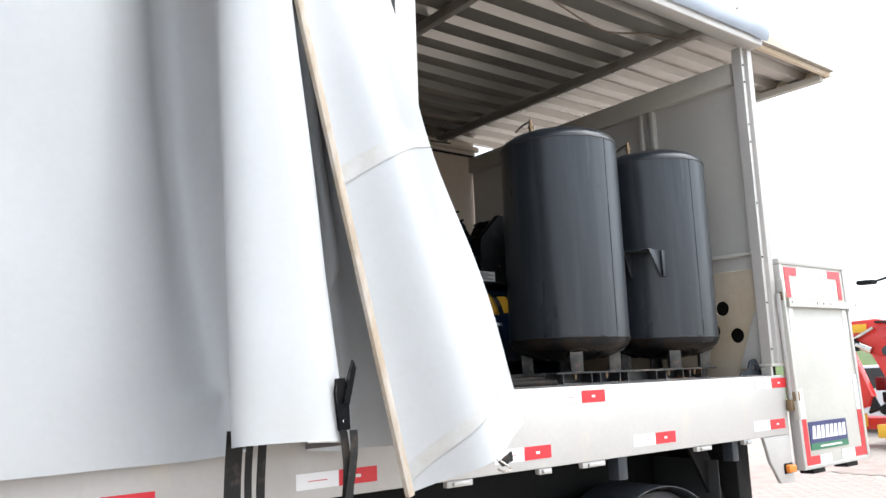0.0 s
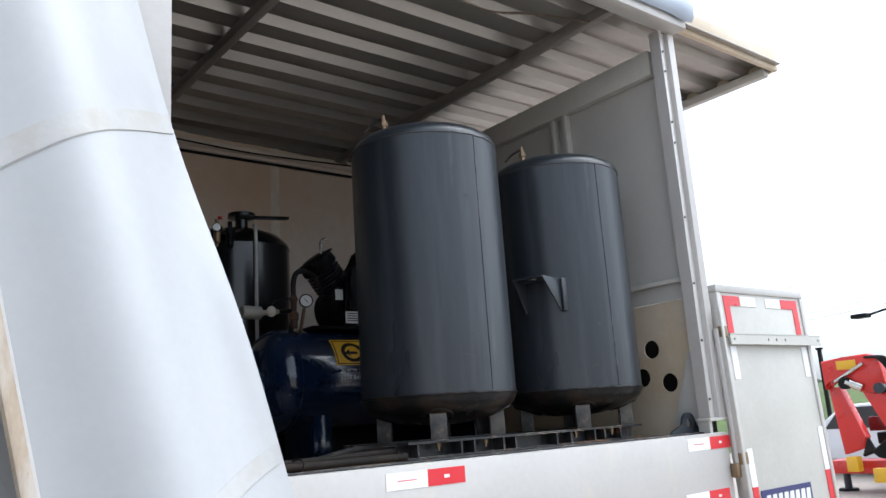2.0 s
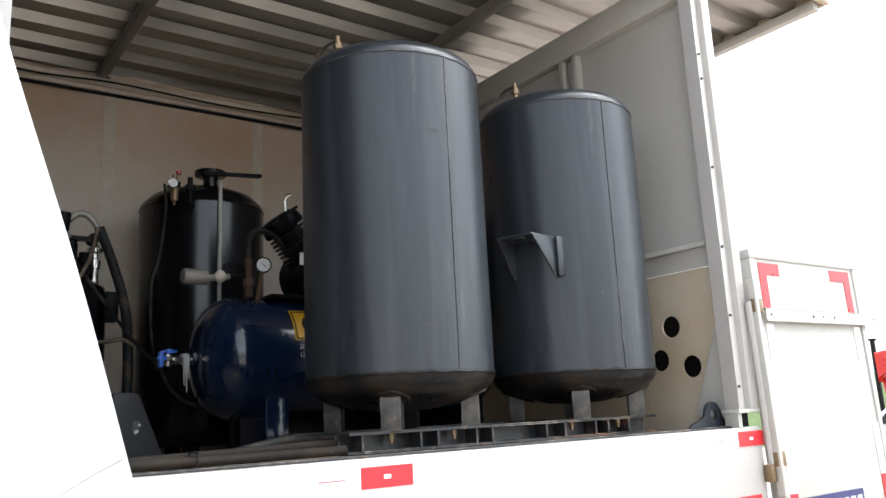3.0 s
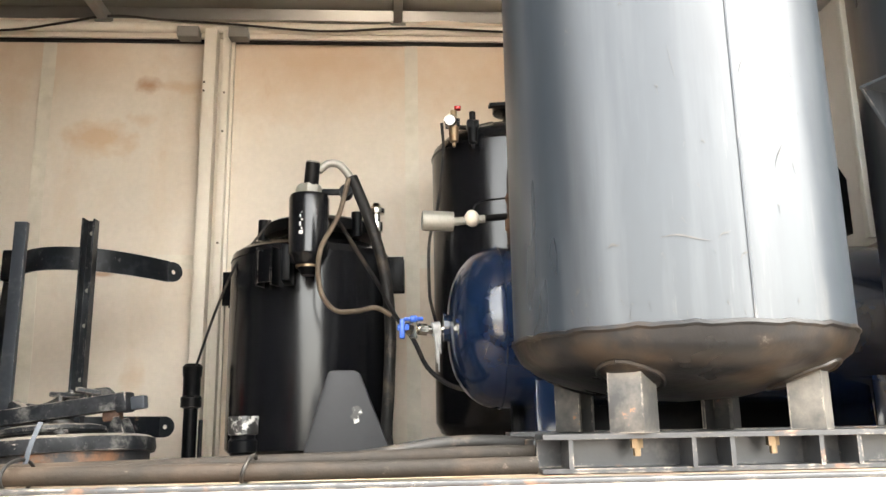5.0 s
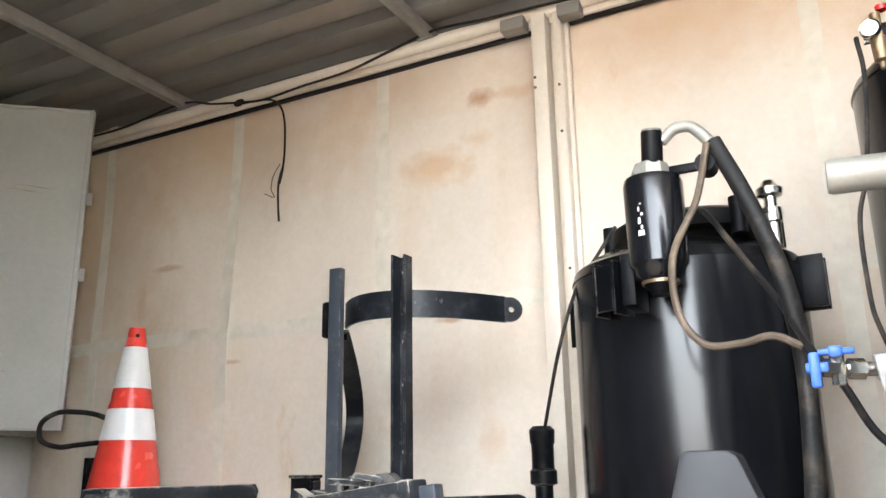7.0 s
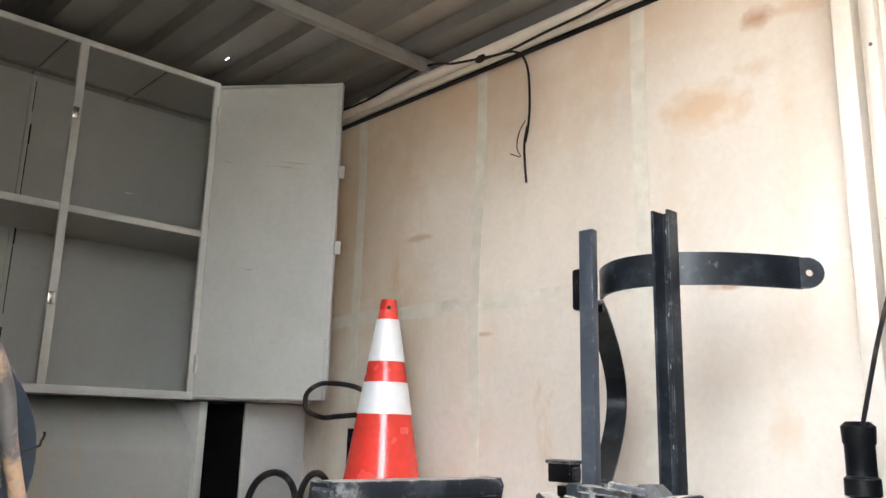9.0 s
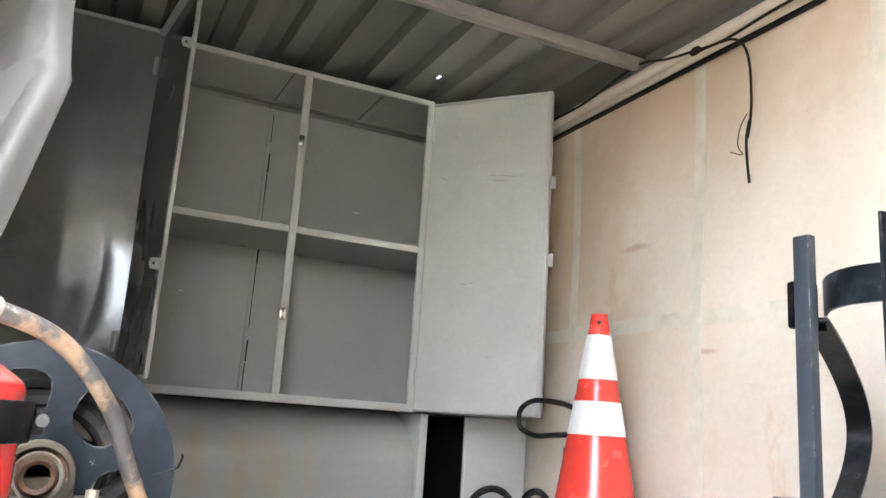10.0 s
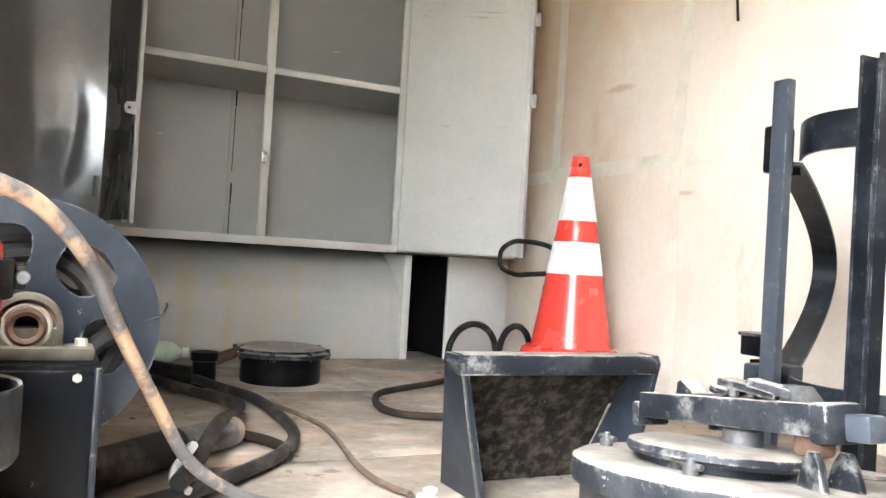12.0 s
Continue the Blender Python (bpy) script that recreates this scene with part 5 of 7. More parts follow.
# ---- rear black tank with regulators ----
def rear_tank():
    cx, cy, r = 3.655, 4.835, 0.292
    t = thing("filter_tank", (cx, cy, DECK), "tall glossy black vertical tank with regulators on its top", "tank")
    part("shell", lathe([(0, 1.46), (r - 0.08, 1.47), (r - 0.02, 1.50), (r, 1.54), (r, 2.0), (r, 2.56), (r, 2.57)], (cx, cy, 0), seg=64), M_VESSEL, t)
    part("shoulder", lathe([(r, 2.57), (r + 0.004, 2.575), (r - 0.005, 2.60), (r - 0.05, 2.645), (r - 0.12, 2.675), (0.05, 2.70), (0, 2.70)], (cx, cy, 0), seg=64), M_VESSEL, t)
    for a in (-120, -10, 110):
        x, y = cx + 0.2 * math.cos(radians(a)), cy + 0.2 * math.sin(radians(a))
        part("leg", box(x - 0.03, x + 0.03, y - 0.03, y + 0.03, DECK, 1.50, 0.003), M_BLACK, t)
    part("neck", lathe([(0.035, 2.66), (0.035, 2.765), (0.075, 2.768), (0.075, 2.79), (0, 2.79)], (cx + 0.03, cy - 0.02, 0), seg=28), M_VESSEL, t, "flanged top outlet")
    part("top_bar", plate([(-0.14, 0), (0.16, 0.03), (0.16, 0.045), (-0.14, 0.012)], (cx + 0.05, cy - 0.22, 2.70), (1, 0.1, 0), (0, 0, 1), 0.03), M_BLACK, t)
    part("sight_pipe", tube([(cx - 0.02, cy - 0.275, 2.66), (cx - 0.02, cy - 0.30, 2.62), (cx - 0.022, cy - 0.302, 2.2), (cx - 0.02, cy - 0.302, 1.6)], 0.009, 6, 8), M_GREY_FRAME, t, "pale vertical pipe down the front")
    # regulators
    for k, (x, z) in enumerate(((3.43, 2.60), (3.50, 2.595))):
        y = 4.55
        rg = part("regulator", lathe([(0.0, -0.075), (0.006, -0.07), (0.006, -0.055), (0.016, -0.05), (0.019, 0.0), (0.022, 0.01), (0.022, 0.03), (0.012, 0.035), (0.012, 0.07), (0.0, 0.072)], (x, y, z), seg=16), M_BRASS if k == 0 else M_BLACK, t)
        part("regulator_body", box(x - 0.022, x + 0.022, y - 0.02, y + 0.02, z + 0.005, z + 0.035, 0.004), M_BLACK, rg)
    part("regulator_arm", tube([(3.40, 4.57, 2.615), (3.50, 4.575, 2.615), (3.58, 4.60, 2.64)], 0.009, 4, 8), M_CHROME, t)
    gd = part("gauge", lathe([(0, -0.012), (0.022, -0.012), (0.024, 0.0), (0.022, 0.006), (0.018, 0.004), (0, 0.004)], (3.415, 4.52, 2.62), (-0.2, -1, 0), 20), M_CHROME, t)
    part("dial", lathe([(0.019, 0.0045), (0, 0.0055)], (3.415, 4.52, 2.62), (-0.2, -1, 0), 20), M_LABELW, gd)
    part("red_knob", lathe([(0, 0), (0.012, 0), (0.013, 0.012), (0, 0.016)], (3.445, 4.545, 2.672), (0, 0, 1), 14), M_RED, t)
    part("air_hose", tube([(3.385, 4.55, 2.62), (3.388, 4.53, 2.5), (3.362, 4.52, 2.284), (3.333, 4.52, 2.168), (3.330, 4.52, 1.999), (3.341, 4.53, 1.925), (3.38, 4.60, 1.80)], 0.0055, 8, 6), M_RUBBER, t)
    return t


rear_tank()


# ---- squat pressure vessel with dryer cartridge ----
def vessel():
    cx, cy, r = 2.90, 4.755, 0.296
    t = thing("pressure_vessel", (cx, cy, DECK), "squat glossy black pressure vessel with lid flange and brackets", "pressure vessel")
    part("shell", lathe([(0, 1.40), (r - 0.05, 1.41), (r, 1.46), (r, 1.8), (r, 2.13)], (cx, cy, 0), seg=64), M_VESSEL, t)
    part("shoulder", lathe([(r + 0.002, 2.128), (r - 0.006, 2.155), (r - 0.05, 2.185), (r - 0.10, 2.20), (0.15, 2.205)], (cx, cy, 0), seg=64), M_VESSEL, t)
    part("lid_flange", lathe([(0.15, 2.19), (0.15, 2.226), (0.208, 2.228), (0.213, 2.238), (0.210, 2.266), (0.195, 2.276), (0.06, 2.288), (0, 2.288)], (cx + 0.03, cy, 0), seg=44), M_BLACK, t)
    for a in (0, 60, 120, 180, 240, 300):
        x, y = cx + 0.03 + 0.214 * math.cos(radians(a + 12)), cy + 0.214 * math.sin(radians(a + 12))
        part("clamp_bolt", rod((x, y, 2.20), (x, y, 2.292), 0.020, seg=12), M_BLACK, t)
    for a, z0, z1 in ((-112, 2.0, 2.13), (-4, 2.02, 2.15), (166, 1.985, 2.115)):
        mt = Matrix.Translation((cx, cy, 0)) @ Matrix.Rotation(radians(a), 4, "Z")
        b = box(r - 0.01, r + 0.05, -0.032, -0.024, z0, z1, 0.002, m=mt)
        box(r - 0.01, r + 0.05, 0.024, 0.032, z0, z1, 0.002, b, mt)
        box(r + 0.04, r + 0.048, -0.03, 0.03, z0 + 0.01, z1 - 0.01, 0.001, b, mt)
        part("side_bracket", b, M_BLACK, t)
    for a in (-140, -30, 90):
        x, y = cx + 0.22 * math.cos(radians(a)), cy + 0.22 * math.sin(radians(a))
        part("leg", box(x - 0.03, x + 0.03, y - 0.03, y + 0.03, DECK, 1.44, 0.003), M_BLACK, t)
    # cartridge
    ax, ay = 2.930, 4.33
    cart = part("cartridge", lathe([(0, 2.045), (0.042, 2.045), (0.052, 2.055), (0.055, 2.07), (0.064, 2.08), (0.066, 2.265), (0.062, 2.278), (0.0, 2.278)], (ax, ay, 0), seg=28), M_VESSEL, t, "glossy black filter cartridge with pale label")
    part("drain", lathe([(0, 2.012), (0.022, 2.012), (0.026, 2.022), (0.036, 2.035), (0.036, 2.046), (0, 2.046)], (ax, ay, 0), seg=18), M_BLACK, cart)
    part("drain_ring", lathe([(0.0365, 2.036), (0.041, 2.036), (0.041, 2.043), (0.0365, 2.043)], (ax, ay, 0), seg=20), M_BRASS, cart, "copper-coloured ring")
    part("cap", lathe([(0.042, 2.278), (0.044, 2.30), (0.038, 2.314), (0.0, 2.316)], (ax - 0.002, ay, 0), seg=8), M_SILENCER, cart, "pale metal cap")
    part("head", rod((ax + 0.005, ay - 0.01, 2.295), (ax + 0.012, ay - 0.02, 2.385), 0.024, seg=16), M_BLACK, cart)
    part("head_cap", rod((ax + 0.012, ay - 0.02, 2.385), (ax + 0.0125, ay - 0.021, 2.391), 0.022, seg=16), M_SILENCER, cart)
    part("bracket_arm", box(ax + 0.04, ax + 0.12, ay - 0.008, ay + 0.008, 2.282, 2.302, 0.003), M_BLACK, cart)
    part("arm_knob", rod((ax + 0.12, ay - 0.02, 2.292), (ax + 0.12, ay + 0.03, 2.292), 0.022, seg=12), M_BLACK, cart)
    part("clamp", box(ax - 0.090, ax - 0.060, ay + 0.01, ay + 0.13, 2.0, 2.12, 0.003), M_BLACK, cart)
    part("clamp_arm", box(ax - 0.09, ax - 0.03, ay + 0.03, ay + 0.045, 2.06, 2.12, 0.003), M_BLACK, cart)
    for k, (za, ha, a0, a1) in enumerate(((2.135, 0.012, -112, -100), (2.15, 0.008, -106, -102), (2.162, 0.014, -111, -106), (2.18, 0.006, -105, -100), (2.19, 0.010, -110, -107), (2.205, 0.004, -106, -103))):
        part("label_scrap", strap(ax, ay, 0.0667, za, za + ha, a0, a1, 0.0006, 4), M_LABELW, cart)
    part("elbow", tube([(ax + 0.03, ay - 0.01, 2.362), (ax + 0.06, ay - 0.005, 2.388), (ax + 0.095, ay - 0.005, 2.386), (ax + 0.12, ay - 0.008, 2.36), (ax + 0.14, ay - 0.01, 2.33)], 0.0135, 8, 10), M_SILENCER, cart, "tape-wrapped pale elbow")
    part("valve", lathe([(0.020, 2.18), (0.020, 2.26), (0.026, 2.265), (0.026, 2.30), (0.016, 2.305), (0.016, 2.33), (0.032, 2.335), (0.034, 2.352), (0.022, 2.36), (0.014, 2.375), (0, 2.378)], (3.140, 4.72, -0.015), seg=14), M_CHROME, t)
    part("hose", tube([(ax + 0.14, ay - 0.01, 2.34), (3.125, 4.32, 2.20), (3.175, 4.32, 2.03), (3.195, 4.33, 1.85), (3.19, 4.30, 1.65), (3.185, 4.20, 1.48), (3.23, 4.05, 1.43), (3.32, 3.85, 1.42)], 0.019, 10, 12), M_RUBBER, t, "thick black delivery hose")
    part("thin_hose", tube([(ax + 0.13, ay - 0.03, 2.33), (3.03, 4.28, 2.20), (2.975, 4.26, 2.08), (2.975, 4.26, 1.96), (3.02, 4.26, 1.89), (3.09, 4.26, 1.885), (3.15, 4.26, 1.895), (3.20, 4.26, 1.87)], 0.008, 10, 8), M_HOSEBROWN, t, "thin brown hose in a loop")
    part("loop_hose", tube([(2.98, 4.55, 2.26), (3.02, 4.47, 2.22), (3.09, 4.42, 2.10), (3.16, 4.36, 1.98), (3.21, 4.25, 1.87), (3.262, 4.16, 1.788), (3.305, 4.15, 1.701), (3.365, 4.15, 1.651), (3.43, 4.16, 1.63)], 0.007, 8, 8), M_RUBBER, t)
    part("left_hose", tube([(2.76, 4.62, 2.27), (2.71, 4.60, 2.19), (2.645, 4.60, 2.10), (2.575, 4.64, 1.95), (2.49, 4.73, 1.75)], 0.005, 8, 8), M_RUBBER, t)
    return t


vessel()

# wedge-shaped grey bracket before the vessel
wd = plate([(2.935, DECK), (3.255, DECK), (3.118, 1.668), (3.104, 1.676), (3.046, 1.676), (3.036, 1.670)], (0, 3.93, 0), (1, 0, 0), (0, 0, 1), 0.07, bevel=0.004)
ob = solo("wedge_stand", wd, M_WEDGE, "dark grey trapezoid steel stand on the deck", "stand")
b = plate([(0.0, 0.0), (0.012, 0.006), (0.010, 0.018), (0.020, 0.026), (0.016, 0.040), (0.006, 0.046), (-0.008, 0.040), (-0.004, 0.028), (-0.012, 0.018), (-0.004, 0.010)], (3.106, 3.8592, 1.54), (1, 0, 0), (0, 0, 1), 0.0006)
part("sticker_remains", b, M_TORN, ob)

# threaded post and camlock valve
def fitting(x, y, z, r):
    t = thing("pipe_fitting", (x, y, DECK), "black upright pipe fitting with couplings", "pipe fitting")
    part("pipe", lathe([(0, DECK), (r * 1.15, DECK), (r * 1.15, DECK + 0.05), (r * 0.8, DECK + 0.06), (r * 0.8, z - 0.16), (0, z - 0.16)], (x, y, 0), seg=16), M_BLACK, t)
    part("coupling", lathe([(r * 0.8, z - 0.16), (r * 1.2, z - 0.155), (r * 1.2, z - 0.12), (r, z - 0.115), (r, z - 0.05), (r * 1.1, z - 0.045), (r * 1.15, z - 0.01), (r * 0.8, z), (0, z)], (x, y, 0), seg=16), M_BLACK, t)
    part("lever", box(x + r, x + r + 0.012, y - 0.01, y + 0.01, DECK + 0.06, z - 0.2, 0.002), M_BLACK, t)
    return t


fitting(2.475, 4.75, 1.765, 0.031)
cl = thing("camlock_valve", (2.79, 4.06, DECK), "small camlock valve with silver tape on black pipe", "valve")
part("base_pipe", lathe([(0, DECK), (0.05, DECK), (0.05, 1.40), (0.034, 1.41), (0.034, 1.47), (0, 1.47)], (2.79, 4.06, 0), seg=18), M_BLACK, cl)
part("body", lathe([(0.032, 1.465), (0.04, 1.47), (0.04, 1.50), (0.034, 1.505), (0.034, 1.545), (0.04, 1.55), (0.04, 1.565), (0, 1.566)], (2.79, 4.06, 0), seg=18), M_BLACK, cl)
part("tape", lathe([(0.0355, 1.515), (0.0415, 1.518), (0.0405, 1.545), (0.042, 1.56), (0.0405, 1.566)], (2.79, 4.06, 0), seg=20), M_TORN, cl, "torn silvery sealing tape")
for s in (-1, 1):
    part("arm", box(2.79 + s * 0.03, 2.79 + s * 0.13, 4.05, 4.07, 1.40, 1.425, 0.004), M_BLACK, cl)
    part("grip", lathe([(0, -0.02), (0.02, -0.02), (0.02, 0.02), (0, 0.02)], (2.79 + s * 0.14, 4.06, 1.41), (0, 1, 0), 14), M_BLACK, cl)


# ---- blue air compressor ----
def compressor():
    cy, cz, r = 4.05, 1.805, 0.23
    x0, x1 = 3.36, 4.72
    t = thing("air_compressor", (4.0, cy, DECK), "navy blue horizontal tank air compressor with black pump", "compressor")
    ends = [math.pi / 2 * k / 14 for k in range(15)]
    prof = [(r * math.sin(a) ** 0.8, x0 + 0.14 * (1 - math.cos(a))) for a in ends] + [(r, (x0 + x1) / 2)] + [(r * math.cos(a) ** 0.8, x1 - 0.14 * (1 - math.sin(a))) for a in ends]
    part("tank", lathe(prof, (0, cy, cz), (1, 0, 0), 64), M_BLUE, t)
    pts = [(x0 + 0.142, cy + (r + 0.0) * math.cos(a), cz + r * math.sin(a)) for a in [2 * math.pi * i / 60 for i in range(61)]]
    part("weld_ring", tube(pts, 0.003, 1, 6, smooth=False), M_BLUE, t)
    for x in (3.58, 4.5):
        b = plate([(-0.16, DECK), (0.16, DECK), (0.13, 1.66), (-0.13, 1.66)], (x, cy, 0), (0, 1, 0), (0, 0, 1), 0.008)
        box(x, x + 0.09, cy - 0.165, cy - 0.157, DECK, 1.66, 0.002, b)
        box(x - 0.02, x + 0.11, cy - 0.23, cy - 0.12, DECK, DECK + 0.01, 0.002, b)
        part("foot", b, M_BLUE, t)
    # added black bar; stands in for the darkness under the tank
    part("under_shade_bar", box(3.56, 4.62, 4.19, 4.23, DECK, 1.60, 0.004), M_BLACK, t)
    # front drain valve on the head
    vx, vz = 3.30, 1.80
    part("head_boss", rod((x0 + 0.03, cy, cz), (x0 - 0.012, cy, cz), 0.04, seg=20), M_BLUE, t)
    b = tube([(x0 - 0.005, cy, cz - 0.004), (3.315, cy - 0.005, cz - 0.006), (3.27, cy - 0.02, cz - 0.004)], 0.012, 6, 10)
    rod((3.300, cy - 0.012, cz - 0.006), (3.276, cy - 0.02, cz - 0.005), 0.017, seg=6, bm=b)
    rod((3.262, cy - 0.022, cz - 0.004), (3.240, cy - 0.03, cz - 0.002), 0.015, seg=6, bm=b)
    rod((3.262, cy - 0.022, cz - 0.03), (3.262, cy - 0.022, cz + 0.02), 0.011, seg=8, bm=b)
    vb = part("head_valve", b, M_CHROME, t, "brass ball valve with blue handles")
    b = box(3.236, 3.290, cy - 0.036, cy - 0.018, cz + 0.018, cz + 0.028, 0.003)
    box(3.252, 3.272, cy - 0.04, cy - 0.012, cz + 0.014, cz + 0.032, 0.004, b)
    part("blue_handle", b, M_BLUEPLASTIC, vb)
    b = box(3.222, 3.238, cy - 0.05, cy - 0.024, cz - 0.034, cz + 0.022, 0.004)
    box(3.216, 3.250, cy - 0.045, cy - 0.03, cz - 0.010, cz + 0.006, 0.003, b)
    part("blue_handle", b, M_BLUEPLASTIC, vb)
    b = rod((3.338, cy, cz - 0.002), (3.316, cy - 0.003, cz - 0.004), 0.021, seg=16)
    for x, y, z in ((3.330, cy - 0.012, -0.125), (3.326, cy + 0.006, -0.10), (3.335, cy - 0.018, -0.075), (3.322, cy - 0.015, -0.055)):
        rod((x, y, cz), (x + 0.004, y, cz + z), 0.0055, 0.002, 7, b)
    part("sealing_tape", b, M_CURTAIN_BAND, vb, "dripping white thread tape")
    # manifold, silencer and gauge above the tank
    sy = 3.975
    part("manifold", tube([(3.547, sy + 0.045, 2.02), (3.547, sy + 0.01, 2.07), (3.547, sy, 2.15), (3.547, sy, 2.237), (3.563, sy, 2.286), (3.607, sy + 0.01, 2.302), (3.672, sy + 0.03, 2.286), (3.738, sy + 0.06, 2.226)], 0.012, 8, 10), M_RUBBER, t, "black bent hose")
    part("riser", lathe([(0.016, 2.05), (0.016, 2.085), (0.021, 2.09), (0.021, 2.12), (0.014, 2.125), (0.014, 2.17), (0.018, 2.175), (0.018, 2.19), (0.012, 2.20)], (3.547, sy, -0.015), seg=12), M_RUSTY, t)
    part("cross_pipe", rod((3.531, sy, 2.115), (3.454, sy - 0.005, 2.107), 0.010, seg=10), M_BLACK, t)
    part("tee", lathe([(0, -0.02), (0.013, -0.02), (0.020, -0.011), (0.021, 0.007), (0.015, 0.018), (0.008, 0.024), (0, 0.024)], (3.430, sy - 0.012, 2.106), (-0.2, -0.6, 0.7), 14), M_POST, t, "pale tee fitting")
    part("tee_nut", rod((3.380, sy - 0.009, 2.098), (3.467, sy - 0.004, 2.108), 0.012, seg=6), M_SILENCER, t)
    part("signal_tube", tube([(3.433, sy - 0.015, 2.126), (3.444, sy - 0.01, 2.15), (3.476, sy, 2.163), (3.542, sy, 2.171)], 0.003, 6, 6), M_CHASSIS, t)
    part("silencer", lathe([(0, 0), (0.011, 0.0), (0.012, 0.016), (0.028, 0.018), (0.029, 0.100), (0.026, 0.107), (0, 0.107)], (3.394, sy - 0.01, 2.097), (-1, -0.06, 0.02), 24), M_SILENCER, t, "pale grey cylindrical silencer")
    g = part("gauge", lathe([(0, -0.02), (0.028, -0.02), (0.031, -0.012), (0.031, 0.004), (0.028, 0.006), (0.026, 0.002), (0, 0.002)], (3.600, sy - 0.02, 2.160), (-0.35, -1, 0), 28), M_BLACK, t, "round pressure gauge with white dial")
    part("dial", lathe([(0.0265, 0.0025), (0, 0.0035)], (3.600, sy - 0.02, 2.160), (-0.35, -1, 0), 28), M_LABELW, g)
    part("needle", rod((3.600 - 0.012, sy - 0.0265, 2.168), (3.600 + 0.008, sy - 0.0255, 2.150), 0.0014, seg=5), M_BLACK, g)
    part("gauge_stem", rod((3.600, sy, 2.130), (3.593, sy + 0.03, 2.02), 0.008, seg=8), M_BRASS, t)
    # pump with two finned cylinders
    part("crankcase", lathe([(0, -0.12), (0.08, -0.12), (0.11, -0.09), (0.115, 0.08), (0.08, 0.12), (0, 0.12)], (3.87, 4.08, 2.15), (0, 1, 0), 28), M_BLACK, t)
    part("base_plate", box(3.62, 4.45, 3.93, 4.20, 2.03, 2.045, 0.003), M_BLACK, t)
    for lean in (-38, 32):
        d = Vector((math.sin(radians(lean)), 0, math.cos(radians(lean))))
        o = Vector((3.87, 4.05, 2.165))
        prof = [(0, 0), (0.055, 0)]
        for k in range(8):
            h = 0.07 + 0.018 * k
            prof += [(0.058, h), (0.086, h), (0.086, h + 0.006), (0.058, h + 0.006)]
        part("cylinder", lathe(prof + [(0.055, 0.214), (0, 0.214)], o, d, 24), M_BLACK, t)
        hd = part("cylinder_head", lathe([(0, 0.0), (0.085, 0.0), (0.09, 0.01), (0.085, 0.05), (0.06, 0.065), (0, 0.065)], o + d * 0.215, d, 20), M_BLACK, t)
        for k in range(-3, 4):
            u = d.orthogonal().normalized()
            w = d.cross(Vector((0, 1, 0))).normalized()
            p = o + d * 0.27 + w * (k * 0.022)
            part("fin", rod(p + Vector((0, -0.07, 0)), p + Vector((0, 0.07, 0)), 0.006, seg=6), M_BLACK, hd)
    part("head_valve_stem", rod((3.725, 4.02, 2.40), (3.722, 4.02, 2.455), 0.007, seg=8), M_CHROME, t)
    part("head_elbow", tube([(3.722, 4.02, 2.45), (3.728, 4.01, 2.468), (3.745, 4.0, 2.472)], 0.008, 5, 8), M_CHROME, t)
    part("belt_guard", plate([(3.78, 2.04), (4.50, 2.04), (4.50, 2.20), (4.40, 2.38), (3.95, 2.45), (3.80, 2.30)], (0, 3.93, 0), (1, 0, 0), (0, 0, 1), 0.05, bevel=0.008), M_BLACK, t)
    part("motor", lathe([(0, 0), (0.09, 0.0), (0.10, 0.02), (0.10, 0.2), (0.09, 0.22), (0, 0.22)], (4.33, 3.98, 2.15), (0, 1, 0), 28), M_BLACK, t)
    lb = part("rating_label", box(3.755, 3.885, 3.8705, 3.8735, 2.05, 2.105), M_LABELW, t, "white rating label with unreadable print")
    b = bmesh.new()
    for k in range(4):
        box(3.763, 3.763 + 0.105 - 0.03 * (k % 2), 3.8695, 3.8702, 2.06 + 0.011 * k, 2.064 + 0.011 * k, 0, b)
    part("print_bars", b, M_CHASSIS, lb)
    part("plate_label", box(3.75, 3.79, 3.945, 3.948, 2.17, 2.22), M_LABELW, t)
    # emblem wrapped on the tank side
    def patch(xa, xb, za, zb, m, name, parent, off=0.0012, lab=""):
        f = lambda u, v: Vector((xa + (xb - xa) * u, cy - math.sqrt((r + off) ** 2 - (za + (zb - za) * v - cz) ** 2), za + (zb - za) * v))
        return part(name, sheet(4, 8, f, 0.0004), m, parent, lab)
    em = patch(3.672, 3.862, 1.855, 1.975, M_YELLOW, "emblem", t, 0.0012, "yellow and black maker's emblem")
    for xa, xb, za, zb in ((3.678, 3.856, 1.966, 1.970), (3.678, 3.856, 1.860, 1.864), (3.678, 3.683, 1.864, 1.966), (3.851, 3.856, 1.864, 1.966)):
        patch(xa, xb, za, zb, M_CHASSIS, "emblem_bar", em, 0.0022)
    def disc(rad, m, off, name):
        f = lambda u, v: Vector((3.767 + rad * 1.3 * v * math.cos(6.2832 * u), cy - math.sqrt((r + off) ** 2 - (1.915 + rad * v * math.sin(6.2832 * u) - cz) ** 2), 1.915 + rad * v * math.sin(6.2832 * u)))
        part(name, sheet(28, 3, f, 0.0), m, em)
    disc(0.045, M_CHASSIS, 0.0024, "emblem_disc")
    disc(0.030, M_YELLOW, 0.0032, "emblem_disc")
    for pts in (((3.722, 1.912), (3.752, 1.895), (3.752, 1.929)), ((3.752, 1.906), (3.79, 1.906), (3.79, 1.918), (3.752, 1.918))):
        b = bmesh.new()
        b.faces.new([b.verts.new((x, cy - math.sqrt((r + 0.004) ** 2 - (z - cz) ** 2), z)) for x, z in pts])
        part("emblem_arrow", b, M_CHASSIS, em)
